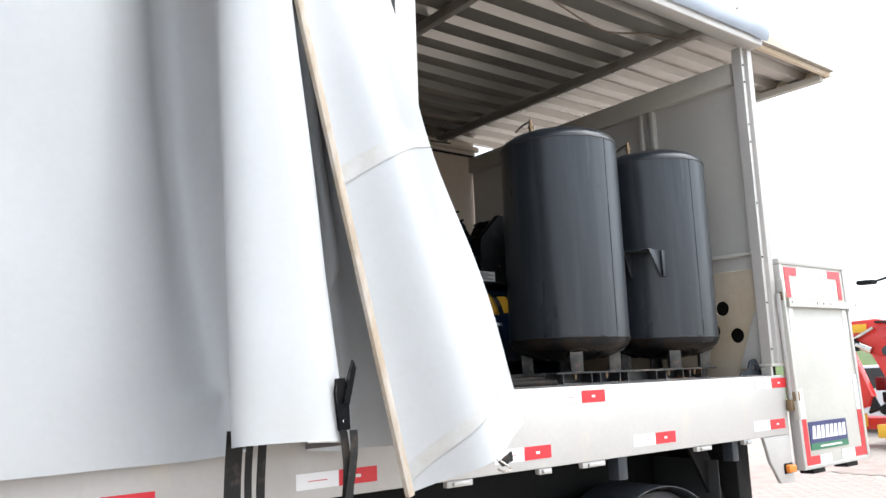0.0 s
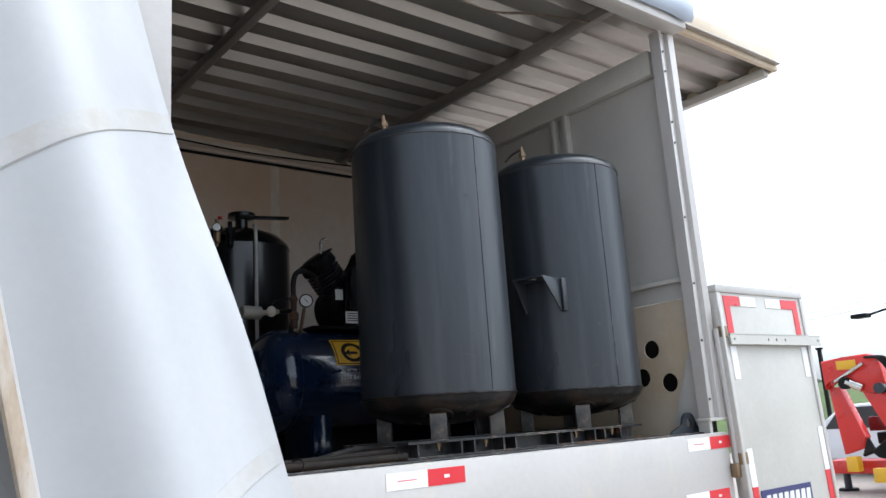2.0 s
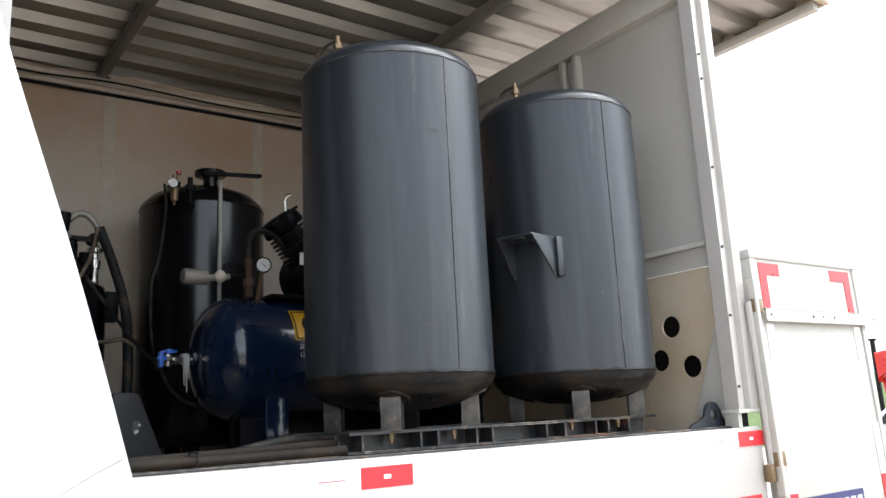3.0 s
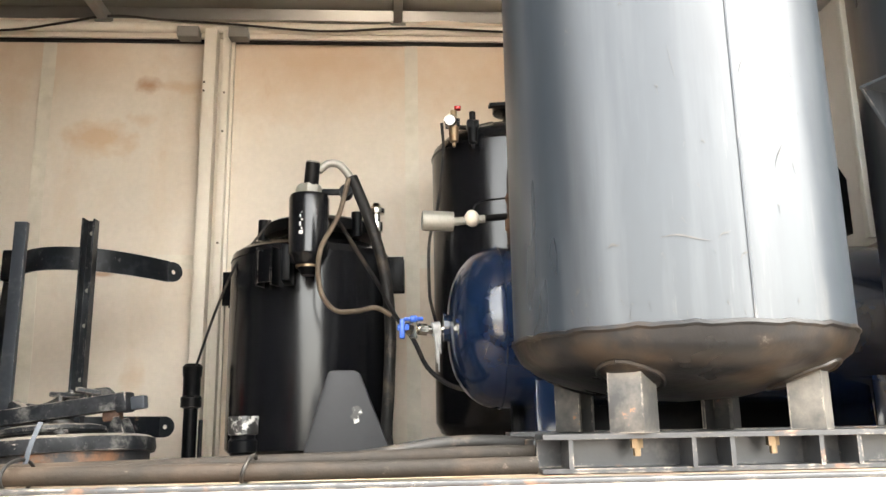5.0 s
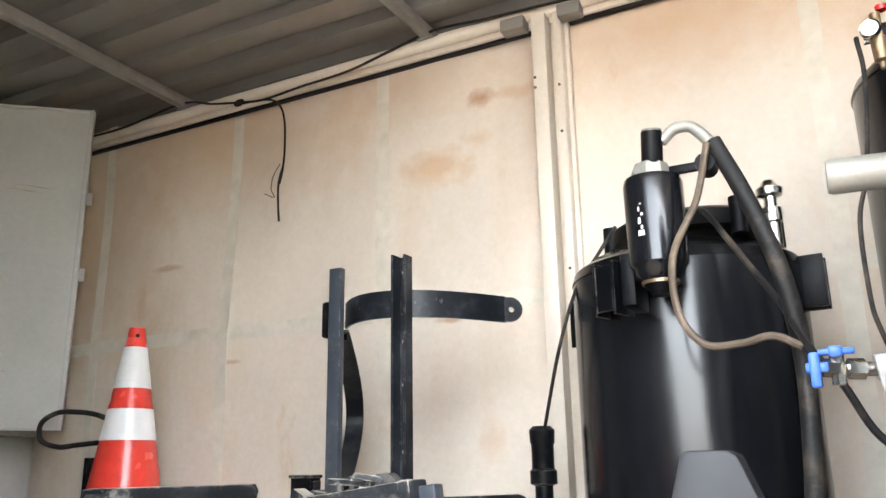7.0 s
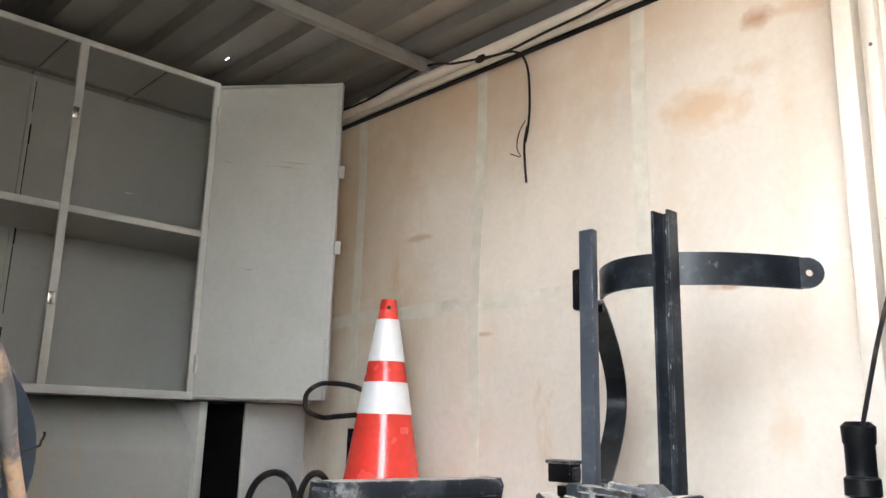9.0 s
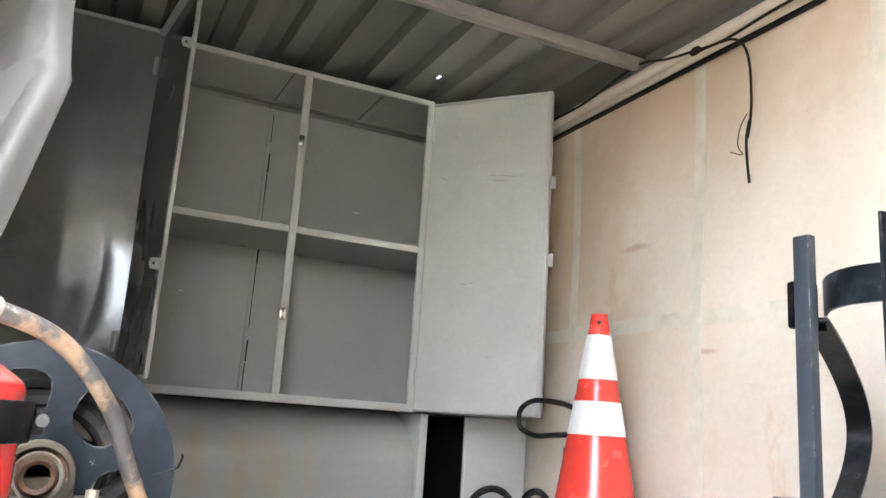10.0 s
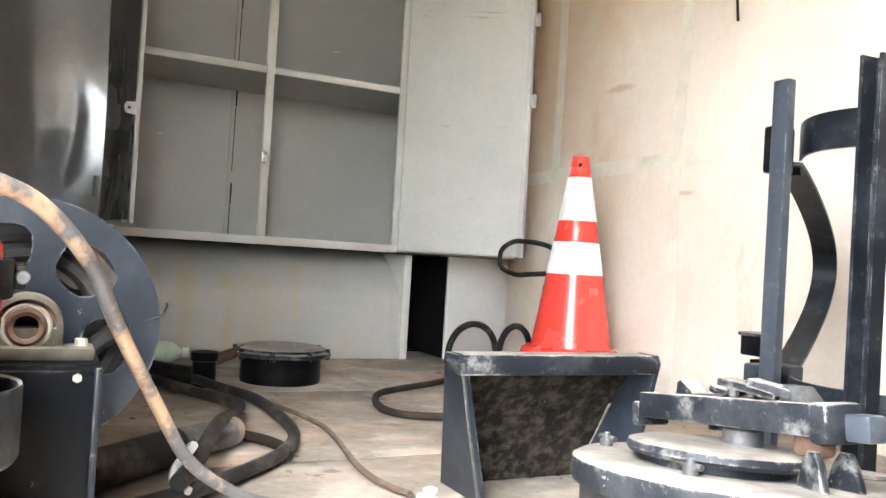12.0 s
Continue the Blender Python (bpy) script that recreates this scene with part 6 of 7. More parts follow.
    patch(3.90, 3.97, 1.865, 1.965, M_YELLOW, "emblem_bar", em, 0.0012)
    for i, word in enumerate(("20 PCM | 175", "12,07 BAR | 200 L")):
        cu = bpy.data.curves.new("tank_print", "FONT")
        cu.body, cu.size, cu.extrude = word, 0.026, 0.0004
        tx = new("tank_print", cu)
        z = 1.822 - 0.030 * i
        tx.parent = t
        tx.matrix_local = Matrix.Translation(Vector((3.685, cy - r - 0.0012, z)) - BASES[t.name]) @ Matrix.Rotation(radians(90), 4, "X")
        cu.materials.append(M_LABELW)
    return t


compressor()

# hoses along the sill, bound together
b = tube([(1.0, 2.95, 1.478), (1.9, 2.93, 1.478), (2.4, 2.95, 1.478), (2.75, 2.98, 1.480), (3.0, 3.0, 1.484), (3.2, 3.03, 1.487), (3.40, 3.05, 1.490), (3.6, 3.2, 1.478)], 0.0125, 10, 12)
h1 = thing("sill_hose", (2.5, 2.97, SILL), "dusty grey-brown hoses lying along the sill edge", "hose")
part("upper_hose", b, M_HOSE, h1)
part("lower_hose", tube([(1.0, 2.90, 1.476), (2.0, 2.89, 1.476), (2.7, 2.92, 1.476), (3.1, 2.96, 1.474), (3.42, 2.99, 1.474)], 0.013, 10, 12), M_HOSE, h1)
part("third_hose", tube([(3.0, 3.04, 1.474), (3.15, 3.08, 1.485), (3.3, 3.12, 1.505), (3.45, 3.18, 1.50), (3.6, 3.3, 1.48)], 0.012, 10, 10), M_RUBBER, h1)
b = tube([(3.0 + 0.03 * math.sin(a) * 0.2, 2.960 + 0.046 * math.cos(a), 1.478 + 0.019 * math.sin(a)) for a in [2 * math.pi * i / 16 for i in range(17)]], 0.003, 2, 6)
part("binding", b, M_RUBBER, h1)

# cable along the rear rail and its hanging end
b = tube([(4.6, 5.10, 3.30), (3.9, 5.10, 3.275), (3.3, 5.10, 3.29), (2.9, 5.10, 3.27), (2.5, 5.085, 3.29), (2.2, 5.10, 3.315), (1.96, 5.105, 3.335), (1.75, 5.10, 3.295), (1.55, 5.11, 3.266), (1.3, 5.11, 3.255), (1.1, 5.105, 3.24), (0.975, 5.10, 3.255), (0.8, 5.105, 3.29), (0.60, 5.10, 3.335), (0.2, 5.105, 3.30), (-0.2, 5.105, 3.31)], 0.0055, 8, 8)
cb = thing("cable", (1.0, 5.13, 2.7), "thin black cable along the rail with a hanging end", "cable")
part("main_cable", b, M_HOSE, cb)
part("cable_knot", lathe([(0, -0.03), (0.012, -0.022), (0.016, 0.0), (0.012, 0.02), (0, 0.03)], (0.965, 5.10, 3.255), (1, 0, 0.1), 12), M_HOSE, cb)
part("hanging_end", tube([(0.97, 5.105, 3.25), (1.07, 5.11, 3.245), (1.143, 5.12, 3.232), (1.185, 5.125, 3.19), (1.204, 5.13, 3.118), (1.206, 5.135, 3.0), (1.20, 5.135, 2.911), (1.18, 5.135, 2.836), (1.182, 5.135, 2.75), (1.19, 5.135, 2.671)], 0.0048, 8, 8), M_HOSE, cb)
part("tape_lump", rod((1.197, 5.135, 2.90), (1.182, 5.135, 2.84), 0.007, seg=10), M_HOSE, cb)
part("wire_tail", tube([(1.185, 5.135, 2.93), (1.155, 5.13, 2.88), (1.145, 5.13, 2.82), (1.165, 5.13, 2.78), (1.12, 5.12, 2.80)], 0.0018, 6, 6), M_HOSE, cb)
b = tube([(3.4, 2.95, 3.33), (3.7, 3.0, 3.30), (4.0, 3.04, 3.29), (4.25, 2.98, 3.315), (4.54, 2.9, 3.32)], 0.005, 8, 6)
solo("roof_wire", b, M_HOSEBROWN, "thin wire hanging under the roof", "wire")


# ---- cylinder rack with clamp bands ----
def rack():
    X = -0.014
    t = thing("cylinder_rack", (2.06, 4.6, DECK), "steel cylinder rack with two uprights and curved clamp bands", "rack")
    part("upright", box(1.917 + X, 1.959 + X, 4.52, 4.545, DECK, 2.243, 0.003), M_STEELGREY, t, "grey flat upright")
    b = plate([(2.157, 4.485), (2.164, 4.485), (2.164, 4.527), (2.191, 4.527), (2.191, 4.495), (2.198, 4.495), (2.198, 4.535), (2.157, 4.535)], (X, 0, DECK), (1, 0, 0), (0, 1, 0), 2.246 - DECK, bevel=0.001)
    up = part("upright", b, M_RACK, t, "black channel upright with holes")
    for z in (1.55, 1.70, 1.88, 2.0, 2.2):
        part("bolt", rod((2.178 + X, 4.5275, z), (2.178 + X, 4.523, z), 0.007, seg=8), M_SILENCER, up)

    def arc(u):
        # bulges towards the open side, its free end swung back
        back = 0.262 * max(0.0, (u - 0.36) / 0.64) ** 2.1 + 0.10 * max(0.0, (0.36 - u) / 0.36) ** 2
        return 1.885 + 0.465 * u, 4.548 + back

    for z0, z1 in ((2.078, 2.158), (1.505, 1.58)):
        b = sheet(34, 1, lambda u, v: Vector((*arc(u), z0 + (z1 - z0) * v)), 0.008)
        part("clamp_band", b, M_RACK, t)
        e = (2.345, 4.806, (z0 + z1) / 2)
        b = holed([(-0.01, -0.036), (0.02, -0.038)] + circle(0.022, 0, 0.038, 9, -80, 80) + [(0.02, 0.038), (-0.01, 0.036)], [circle(0.026, 0, 0.009, 12)], e, (1, 0.75, 0), (0, 0, 1), 0.010)
        part("band_eye", b, M_RACK, t)
    # half ring hanging behind the grey upright
    r0, r1, bulge, wv = Vector((1.885, 4.60, 2.07)), Vector((1.842, 4.655, 1.56)), Vector((-0.205, 0.405, 0.02)), Vector((0.90, 0.43, 0))
    b = sheet(40, 1, lambda u, v: r0.lerp(r1, u) + bulge * math.sin(math.pi * u) ** 0.85 + wv * (0.062 * (v - 0.5)), 0.008)
    part("half_ring", b, M_RACK, t, "worn black half-ring clamp")
    part("ring_bracket", box(1.872 + X, 1.910 + X, 4.546, 4.61, 2.04, 2.15, 0.008), M_BLACK, t)
    part("ring_pin", rod((1.865 + X, 4.615, 2.055), (1.91 + X, 4.635, 2.055), 0.014, seg=12), M_BLACK, t)
    part("ring_foot", box(1.845 + X, 1.915 + X, 4.55, 4.67, 1.545, 1.60, 0.005), M_RACK, t)
    part("base_bar", box(1.85 + X, 2.40, 4.48, 4.56, DECK, DECK + 0.04, 0.003), M_BLACK, t)
    return t


rack()
bx = thing("latch_box", (1.48, 4.99, DECK), "small black latch box on a short post by the rear curtain", "latch")
part("post", box(1.465, 1.505, 4.97, 5.02, DECK, 1.56, 0.003), M_BLACK, bx)
part("body", box(1.435, 1.525, 4.96, 5.02, 1.57, 1.633, 0.006), M_BLACK, bx)
part("lip", box(1.43, 1.53, 4.953, 5.025, 1.628, 1.640, 0.004), M_WORN, bx)
part("catch", box(1.525, 1.534, 4.972, 5.008, 1.580, 1.618, 0.003), M_WORN, bx)


# ---- drum with hatch lid ----
def drum():
    cx, cy, r = 2.302, 4.04, 0.246
    t = thing("hatch_drum", (cx, cy, DECK), "worn black round steel hatch with bolted lid and cross bar", "drum")
    # the hatch sits a few degrees out of level
    tilt = Matrix.Translation((cx, cy, 1.506)) @ Matrix.Rotation(radians(5.5), 4, Vector((-0.72, -0.68, 0))) @ Matrix.Translation((-cx, -cy, -1.512))

    def tilted(b):
        bmesh.ops.transform(b, matrix=tilt, verts=[v for v in b.verts if v.co.z > 1.40])
        return b

    part("wall", tilted(lathe([(0, DECK), (r - 0.012, DECK), (r - 0.012, 1.475), (r - 0.03, 1.48), (0, 1.48)], (cx, cy, 0), seg=56)), M_DRUMWALL, t, "black drum wall with rust showing through")
    part("rim", tilted(lathe([(r - 0.02, 1.468), (r, 1.47), (r + 0.004, 1.48), (r + 0.002, 1.505), (r - 0.01, 1.512), (r - 0.07, 1.512), (0, 1.512)], (cx, cy, 0), seg=56)), M_WORN, t)
    lx, ly, lr = 2.305, 3.995, 0.134
    part("lid", tilted(lathe([(0.0, 1.505), (lr - 0.03, 1.505), (lr - 0.03, 1.524), (lr - 0.004, 1.526), (lr, 1.532), (lr - 0.003, 1.542), (lr - 0.02, 1.547), (lr * 0.6, 1.5455), (0, 1.548)], (lx, ly, 0), seg=48)), M_WORN, t, "dented dusty lid")
    part("lid_boss", tilted(lathe([(0.030, 1.540), (0.030, 1.568), (0.026, 1.572), (0, 1.572)], (lx + 0.005, ly + 0.045, 0), seg=20)), M_SCUFF, t)
    part("side_disc", tilted(lathe([(0, 1.505), (0.034, 1.505), (0.036, 1.514), (0.033, 1.519), (0, 1.520)], (2.375, 4.235, 0), seg=24)), M_WORN, t)
    mt = Matrix.Translation((2.284, 4.041, 1.588)) @ Matrix.Rotation(radians(-4), 4, "Z") @ Matrix.Rotation(radians(-7), 4, "Y")
    b = plate([(-0.195, -0.022), (0.18, -0.022), (0.185, 0.018), (0.178, 0.022), (-0.19, 0.02)], mt @ Vector((0, 0.032, 0)), mt.to_3x3() @ Vector((1, 0, 0)), mt.to_3x3() @ Vector((0, 0, 1)), 0.064, bevel=0.003)
    cbar = part("cross_bar", b, M_WORN, t, "scratched black cross bar")
    part("bar_cap", box(0.178, 0.208, -0.034, 0.034, -0.030, 0.024, 0.006, m=mt), M_WORN, cbar)
    part("bar_tongue", box(0.20, 0.245, 0.0, 0.034, -0.026, 0.010, 0.005, m=mt), M_STEELGREY, cbar)
    part("hinge_block", box(0.135, 0.185, -0.020, 0.012, -0.050, -0.020, 0.008, m=mt), M_RUSTY, cbar, "rusty hinge block")
    part("bar_end", box(-0.212, -0.192, -0.034, 0.034, -0.038, 0.004, 0.006, m=mt), M_WORN, cbar)
    part("bar_bolt", rod(mt @ Vector((0.10, -0.034, 0.0)), mt @ Vector((0.10, -0.035, 0.0)), 0.006, seg=14), M_WORN, cbar)
    part("bar_bolt", rod(mt @ Vector((-0.02, 0, -0.03)), mt @ Vector((-0.02, 0, -0.015)), 0.022, seg=14), M_BLACK, cbar)
    for u0, v0, du, ang, wd in ((0.045, 0.0, 0.10, 12, 0.04), (0.085, 0.012, 0.09, -16, 0.045), (0.105, -0.010, 0.08, 28, 0.04)):
        m3 = mt @ Matrix.Translation((u0, v0, 0.030)) @ Matrix.Rotation(radians(ang), 4, "Z") @ Matrix.Rotation(radians(6 + ang * 0.35), 4, "Y")
        part("lock_plate", box(-du / 2, du / 2, -wd / 2, wd / 2, 0.0, 0.013, 0.003, m=m3), M_WORN, cbar, "scuffed dusty lock plate")
    part("wedge_block", plate([(-0.125, 0.0), (-0.082, 0.0), (-0.088, 0.008), (-0.112, 0.024), (-0.120, 0.020)], mt @ Vector((0, 0.034, 0.020)), mt.to_3x3() @ Vector((1, 0, 0)), mt.to_3x3() @ Vector((0, 0, 1)), 0.04, bevel=0.002), M_WORN, cbar)
    part("end_block", plate([(0.112, 0.0), (0.170, 0.0), (0.150, 0.022), (0.118, 0.024)], mt @ Vector((0, 0.012, 0.021)), mt.to_3x3() @ Vector((1, 0, 0)), mt.to_3x3() @ Vector((0, 0, 1)), 0.028, bevel=0.003), M_SCUFF, cbar, "bare worn catch block")
    part("curved_plate", sheet(14, 2, lambda u, v: mt @ Vector((-0.085 + 0.13 * u, -0.008 + 0.04 * v, 0.021 + 0.002 * math.sin(9 * u) + 0.026 * u ** 2.2)), 0.005), M_SCUFF, cbar, "dusty bent plate")
    part("curved_lever", tube([mt @ Vector(p) for p in ((-0.10, 0.05, 0.03), (-0.04, 0.055, 0.018), (0.01, 0.04, 0.026), (0.05, 0.02, 0.036))], 0.007, 8, 8), M_WORN, cbar)
    for u0, v0, hh in ((0.048, -0.004, 0.026), (0.025, -0.018, 0.014), (0.085, 0.02, 0.018)):
        part("plate_bolt", bolt(mt @ Vector((u0, v0, 0.024)), (0, 0, 1), 0.008, hh), M_SCUFF, cbar)
    for a, q in ((-67, 0.174), (208, 0.214), (100, 0.212)):
        ca, sa = math.cos(radians(a)), math.sin(radians(a))
        x, y = cx + q * ca, cy + q * sa
        b = lathe([(0, 1.512), (0.011, 1.512), (0.011, 1.521), (0.007, 1.525), (0.005, 1.534), (0, 1.535)], (x, y, 0), seg=12)
        rod((x - 0.017, y, 1.526), (x + 0.017, y + 0.004, 1.524), 0.005, seg=8, bm=b)
        part("wing_nut", tilted(b), M_SCUFF, t)
    for a in (-14, 6):
        mt2 = Matrix.Translation((cx, cy, 0)) @ Matrix.Rotation(radians(a), 4, "Z")
        part("hinge_ear", tilted(plate([(-0.028, 1.511), (0.028, 1.511), (0.016, 1.545), (0.008, 1.562), (-0.008, 1.562), (-0.018, 1.545)], mt2 @ Vector((0.172, 0.006, 0)), mt2.to_3x3() @ Vector((1, 0, 0)), (0, 0, 1), 0.012, bevel=0.003)), M_WORN, t)
    return t


drum()

# cable tie round the sill hoses, its long tail standing up
zt = thing("cable_tie", (2.70, 2.93, SILL), "grey plastic cable tie round the sill hoses", "cable tie")
part("loop", tube([(2.70, 2.915 + 0.052 * math.cos(a), 1.477 + 0.022 * math.sin(a)) for a in [2 * math.pi * i / 18 for i in range(19)]], 0.0025, 2, 6), M_CHASSIS, zt)
part("tail", sheet(1, 12, lambda u, v: Vector((2.698 + 0.007 * u + 0.008 * v, 2.93 + 0.02 * v * v, 1.492 + 0.056 * v)), 0.0014), M_STEELGREY, zt)


# ---- loader bucket ----
def bucket():
    t = thing("digger_bucket", (1.75, 4.0, DECK), "black steel digger bucket lying open, scratched edges", "bucket")
    out = [(1.845, DECK), (1.915, 1.609), (1.905, 1.625), (1.855, 1.625), (1.67, DECK)]

    def left(z):
        return 3.757 + 0.098 * (1.625 - z) / 0.29

    for w in (0, 1):
        b = bmesh.new()
        side = [[b.verts.new((x, (left(z) if w == 0 else 4.215 - 0.02 * (1.625 - z)) + k * 0.012, z)) for x, z in out] for k in (0, 1)]
        b.faces.new(side[0])
        b.faces.new(side[1][::-1])
        for k in range(len(out)):
            b.faces.new((side[0][k], side[1][k], side[1][(k + 1) % len(out)], side[0][(k + 1) % len(out)]))
        part("cheek", b, M_REEL, t)
    shell = [Vector(p) for p in ((1.685, DECK, 0), (1.715, 1.40, 0), (1.775, 1.50, 0), (1.862, 1.607, 0))]

    def f(u, v):
        p = curve_pt(shell, v)
        y0 = left(p.y) + 0.012
        k = 0.010 * noise.noise((u * 14, v * 9, 2.0)) + 0.006 * noise.noise((u * 40, v * 26, 5.0))
        return Vector((p.x + max(0.0, k), y0 + (4.207 - y0) * u, p.y))
    part("back", sheet(60, 40, f, 0.008), M_MUD, t, "mud-crusted inner back")
    b = plate([(3.765, 1.588), (4.215, 1.586), (4.225, 1.596), (4.221, 1.612), (4.206, 1.625), (3.765, 1.627), (3.757, 1.609)], (1.858, 0, 0), (0, 1, 0), (0, 0, 1), 0.056, bevel=0.004)
    part("rim", b, M_WORN, t)
    part("weld_bead", tube([(1.846, left(DECK) - 0.004, DECK + 0.004), (1.88, left(1.47) - 0.003, 1.47), (1.914, left(1.6) - 0.002, 1.611)], 0.004, 6, 6), M_SCUFF, t, "worn pale edge")
    return t


bucket()

# low box behind the bucket, and the cone on it
b = box(0.50, 0.90, 4.67, 5.08, DECK, 1.462, 0.006)
solo("low_box", b, M_CHASSIS, "low dark steel box behind the bucket", "box")


def cone():
    cx, cy, z = 0.70, 4.872, 1.462
    t = thing("traffic_cone", (cx, cy, z), "orange-red traffic cone with two white bands", "traffic cone")
    H = 0.760

    def rad(h):
        return 0.151 + (0.030 - 0.151) * ((h - 0.04) / (H - 0.04))
    part("base", lathe([(0, 0), (0.185, 0.0), (0.19, 0.012), (0.185, 0.03), (0.17, 0.042), (0.155, 0.046)], (cx, cy, z), seg=40), M_CONE, t)
    part("cone_body", lathe([(rad(h), h) for h in (0.04, 0.2, 0.4, 0.6, 0.76)] + [(0.027, H), (0.020, H), (0.018, H - 0.03), (0, H - 0.04)], (cx, cy, z), seg=40), M_CONE, t)
    for h0, h1 in ((0.315, 0.435), (0.515, 0.68)):
        part("white_band", lathe([(rad(h0) + 0.0015, h0), (rad(h1) + 0.0015, h1)], (cx, cy, z), seg=40), M_CONEWHITE, t)
    part("top_hole", rod((cx + 0.024, cy - 0.018, z + H - 0.035), (cx + 0.031, cy - 0.0235, z + H - 0.035), 0.008, seg=12), M_CHASSIS, t)
    return t


cone()

# black hose coils and an extinguisher behind the cone
loop_from = Vector((3.2, 3.08, 1.79))
b = tube([loop_from.lerp(Vector(p), 0.95) for p in [(0.56, 5.0, 1.80), (0.47, 4.98, 1.85), (0.38, 4.95, 1.89), (0.26, 4.92, 1.905), (0.17, 4.91, 1.90), (0.10, 4.9, 1.86), (0.11, 4.9, 1.79), (0.20, 4.92, 1.76), (0.30, 4.93, 1.765), (0.42, 4.97, 1.775), (0.56, 5.0, 1.78)]], 0.0105, 10, 10)
coil = thing("coiled_hose", (0.2, 4.9, 1.5), "black rubber hose in loose loops near the corner", "hose")
part("upper_loop", b, M_RUBBER, coil)
for y0, y1, hh in ((4.722, 5.01, 0.178), (4.985, 5.20, 0.172)):
    part("floor_loop", tube([(-0.05 + 0.03 * math.cos(radians(q)), (y0 + y1) / 2 - (y1 - y0) / 2 * math.cos(radians(q)), DECK + 0.016 + hh * math.sin(radians(q)) ** 0.8) for q in range(0, 181, 18)], 0.0155, 6, 10), M_RUBBER, coil)
ex = thing("fire_extinguisher", (0.40, 5.05, 1.462), "small red extinguisher partly hidden behind the cone", "extinguisher")
part("cylinder", lathe([(0, 1.462), (0.04, 1.462), (0.045, 1.48), (0.045, 1.74), (0.035, 1.76), (0, 1.765)], (0.375, 5.07, 0), seg=20), M_RED, ex)
part("holder", box(0.31, 0.33, 4.99, 5.10, 1.49, 1.72, 0.003), M_BLACK, ex)

# round pot with flanged lid
pot = thing("flanged_pot", (0.30, 3.88, DECK), "black round steel pot with a flanged lid on the deck", "pot")
px, py = 0.30, 3.876
part("wall", lathe([(0, DECK), (0.143, DECK), (0.146, DECK + 0.01), (0.143, 1.425), (0, 1.425)], (px, py, 0), seg=40), M_BLACK, pot)
part("flange", lathe([(0.127, 1.420), (0.175, 1.420), (0.18, 1.424), (0.178, 1.436), (0.16, 1.440), (0.16, 1.448), (0.138, 1.454), (0, 1.455)], (px, py, 0), seg=40), M_WORN, pot)
for a in range(0, 360, 45):
    part("lid_bolt", bolt((px + 0.168 * math.cos(radians(a + 20)), py + 0.168 * math.sin(radians(a + 20)), 1.412), (0, 0, 1), 0.010, 0.038), M_WORN, pot)
stub = thing("pipe_stub", (0.40, 3.58, DECK), "short black pipe stub standing on the deck", "pipe stub")
part("pipe", lathe([(0, DECK), (0.040, DECK), (0.040, 1.412), (0.047, 1.414), (0.047, 1.442), (0.034, 1.445), (0, 1.438)], (0.40, 3.585, 0), seg=20), M_BLACK, stub)
part("side_pipe", tube([(0.40, 3.60, 1.405), (0.34, 3.68, 1.425), (0.29, 3.74, 1.438)], 0.019, 6, 10), M_RUSTY, stub)
part("feed_hose", tube([(0.40, 3.57, 1.37), (0.30, 3.54, 1.362), (0.16, 3.49, 1.352), (0.0, 3.42, 1.350)], 0.021, 8, 10), M_RUBBER, stub)
part("feed_hose", tube([(0.38, 3.55, 1.342), (0.28, 3.50, 1.340), (0.10, 3.44, 1.340)], 0.014, 8, 10), M_HOSE, stub)

# hoses on the deck
dh = thing("deck_hose", (1.2, 3.6, DECK), "dusty black and brown hoses coiled on the deck", "hose")
zf = DECK
part("coil_hose", tube([(0.42, 3.55, zf + 0.03), (0.55, 3.60, zf + 0.025), (0.77, 3.674, zf + 0.022), (1.07, 3.677, zf + 0.022), (1.28, 3.65, zf + 0.022), (1.443, 3.575, zf + 0.022), (1.566, 3.47, zf + 0.022), (1.667, 3.373, zf + 0.025), (1.75, 3.28, zf + 0.03), (1.80, 3.20, zf + 0.03)], 0.0155, 10, 12), M_RUBBER, dh)
part("inner_hose", tube([(0.45, 3.42, zf + 0.03), (0.64, 3.494, zf + 0.03), (0.89, 3.564, zf + 0.04), (1.00, 3.572, zf + 0.05), (1.09, 3.552, zf + 0.055), (1.20, 3.51, zf + 0.06), (1.332, 3.46, zf + 0.075), (1.48, 3.41, zf + 0.075), (1.62, 3.36, zf + 0.06), (1.74, 3.31, zf + 0.055)], 0.0165, 10, 12), M_RUBBER, dh)
part("brown_hose", tube([(0.72, 3.70, zf + 0.010), (0.853, 3.737, zf + 0.008), (0.99, 3.765, zf + 0.007), (1.126, 3.776, zf + 0.007), (1.26, 3.764, zf + 0.007), (1.402, 3.743, zf + 0.007), (1.52, 3.725, zf + 0.007), (1.623, 3.721, zf + 0.007), (1.70, 3.728, zf + 0.008), (1.766, 3.745, zf + 0.010)], 0.0068, 10, 10), M_HOSEBROWN, dh)
part("short_hose", tube([(1.20, 3.53, zf + 0.014), (1.28, 3.58, zf + 0.014), (1.36, 3.60, zf + 0.014), (1.44, 3.59, zf + 0.014)], 0.013, 8, 10), M_HOSE, dh)
part("rag", tube([(1.60, 3.33, zf + 0.07), (1.63, 3.35, zf + 0.092), (1.66, 3.335, zf + 0.085), (1.665, 3.315, zf + 0.06), (1.70, 3.31, zf + 0.045), (1.73, 3.33, zf + 0.035)], 0.009, 8, 7), M_CURTAIN_BAND, dh, "pale rag knotted round the hose")
ring = thing("hose_ring", (0.85, 4.12, DECK), "brown hose bent into a ring on the deck", "hose")
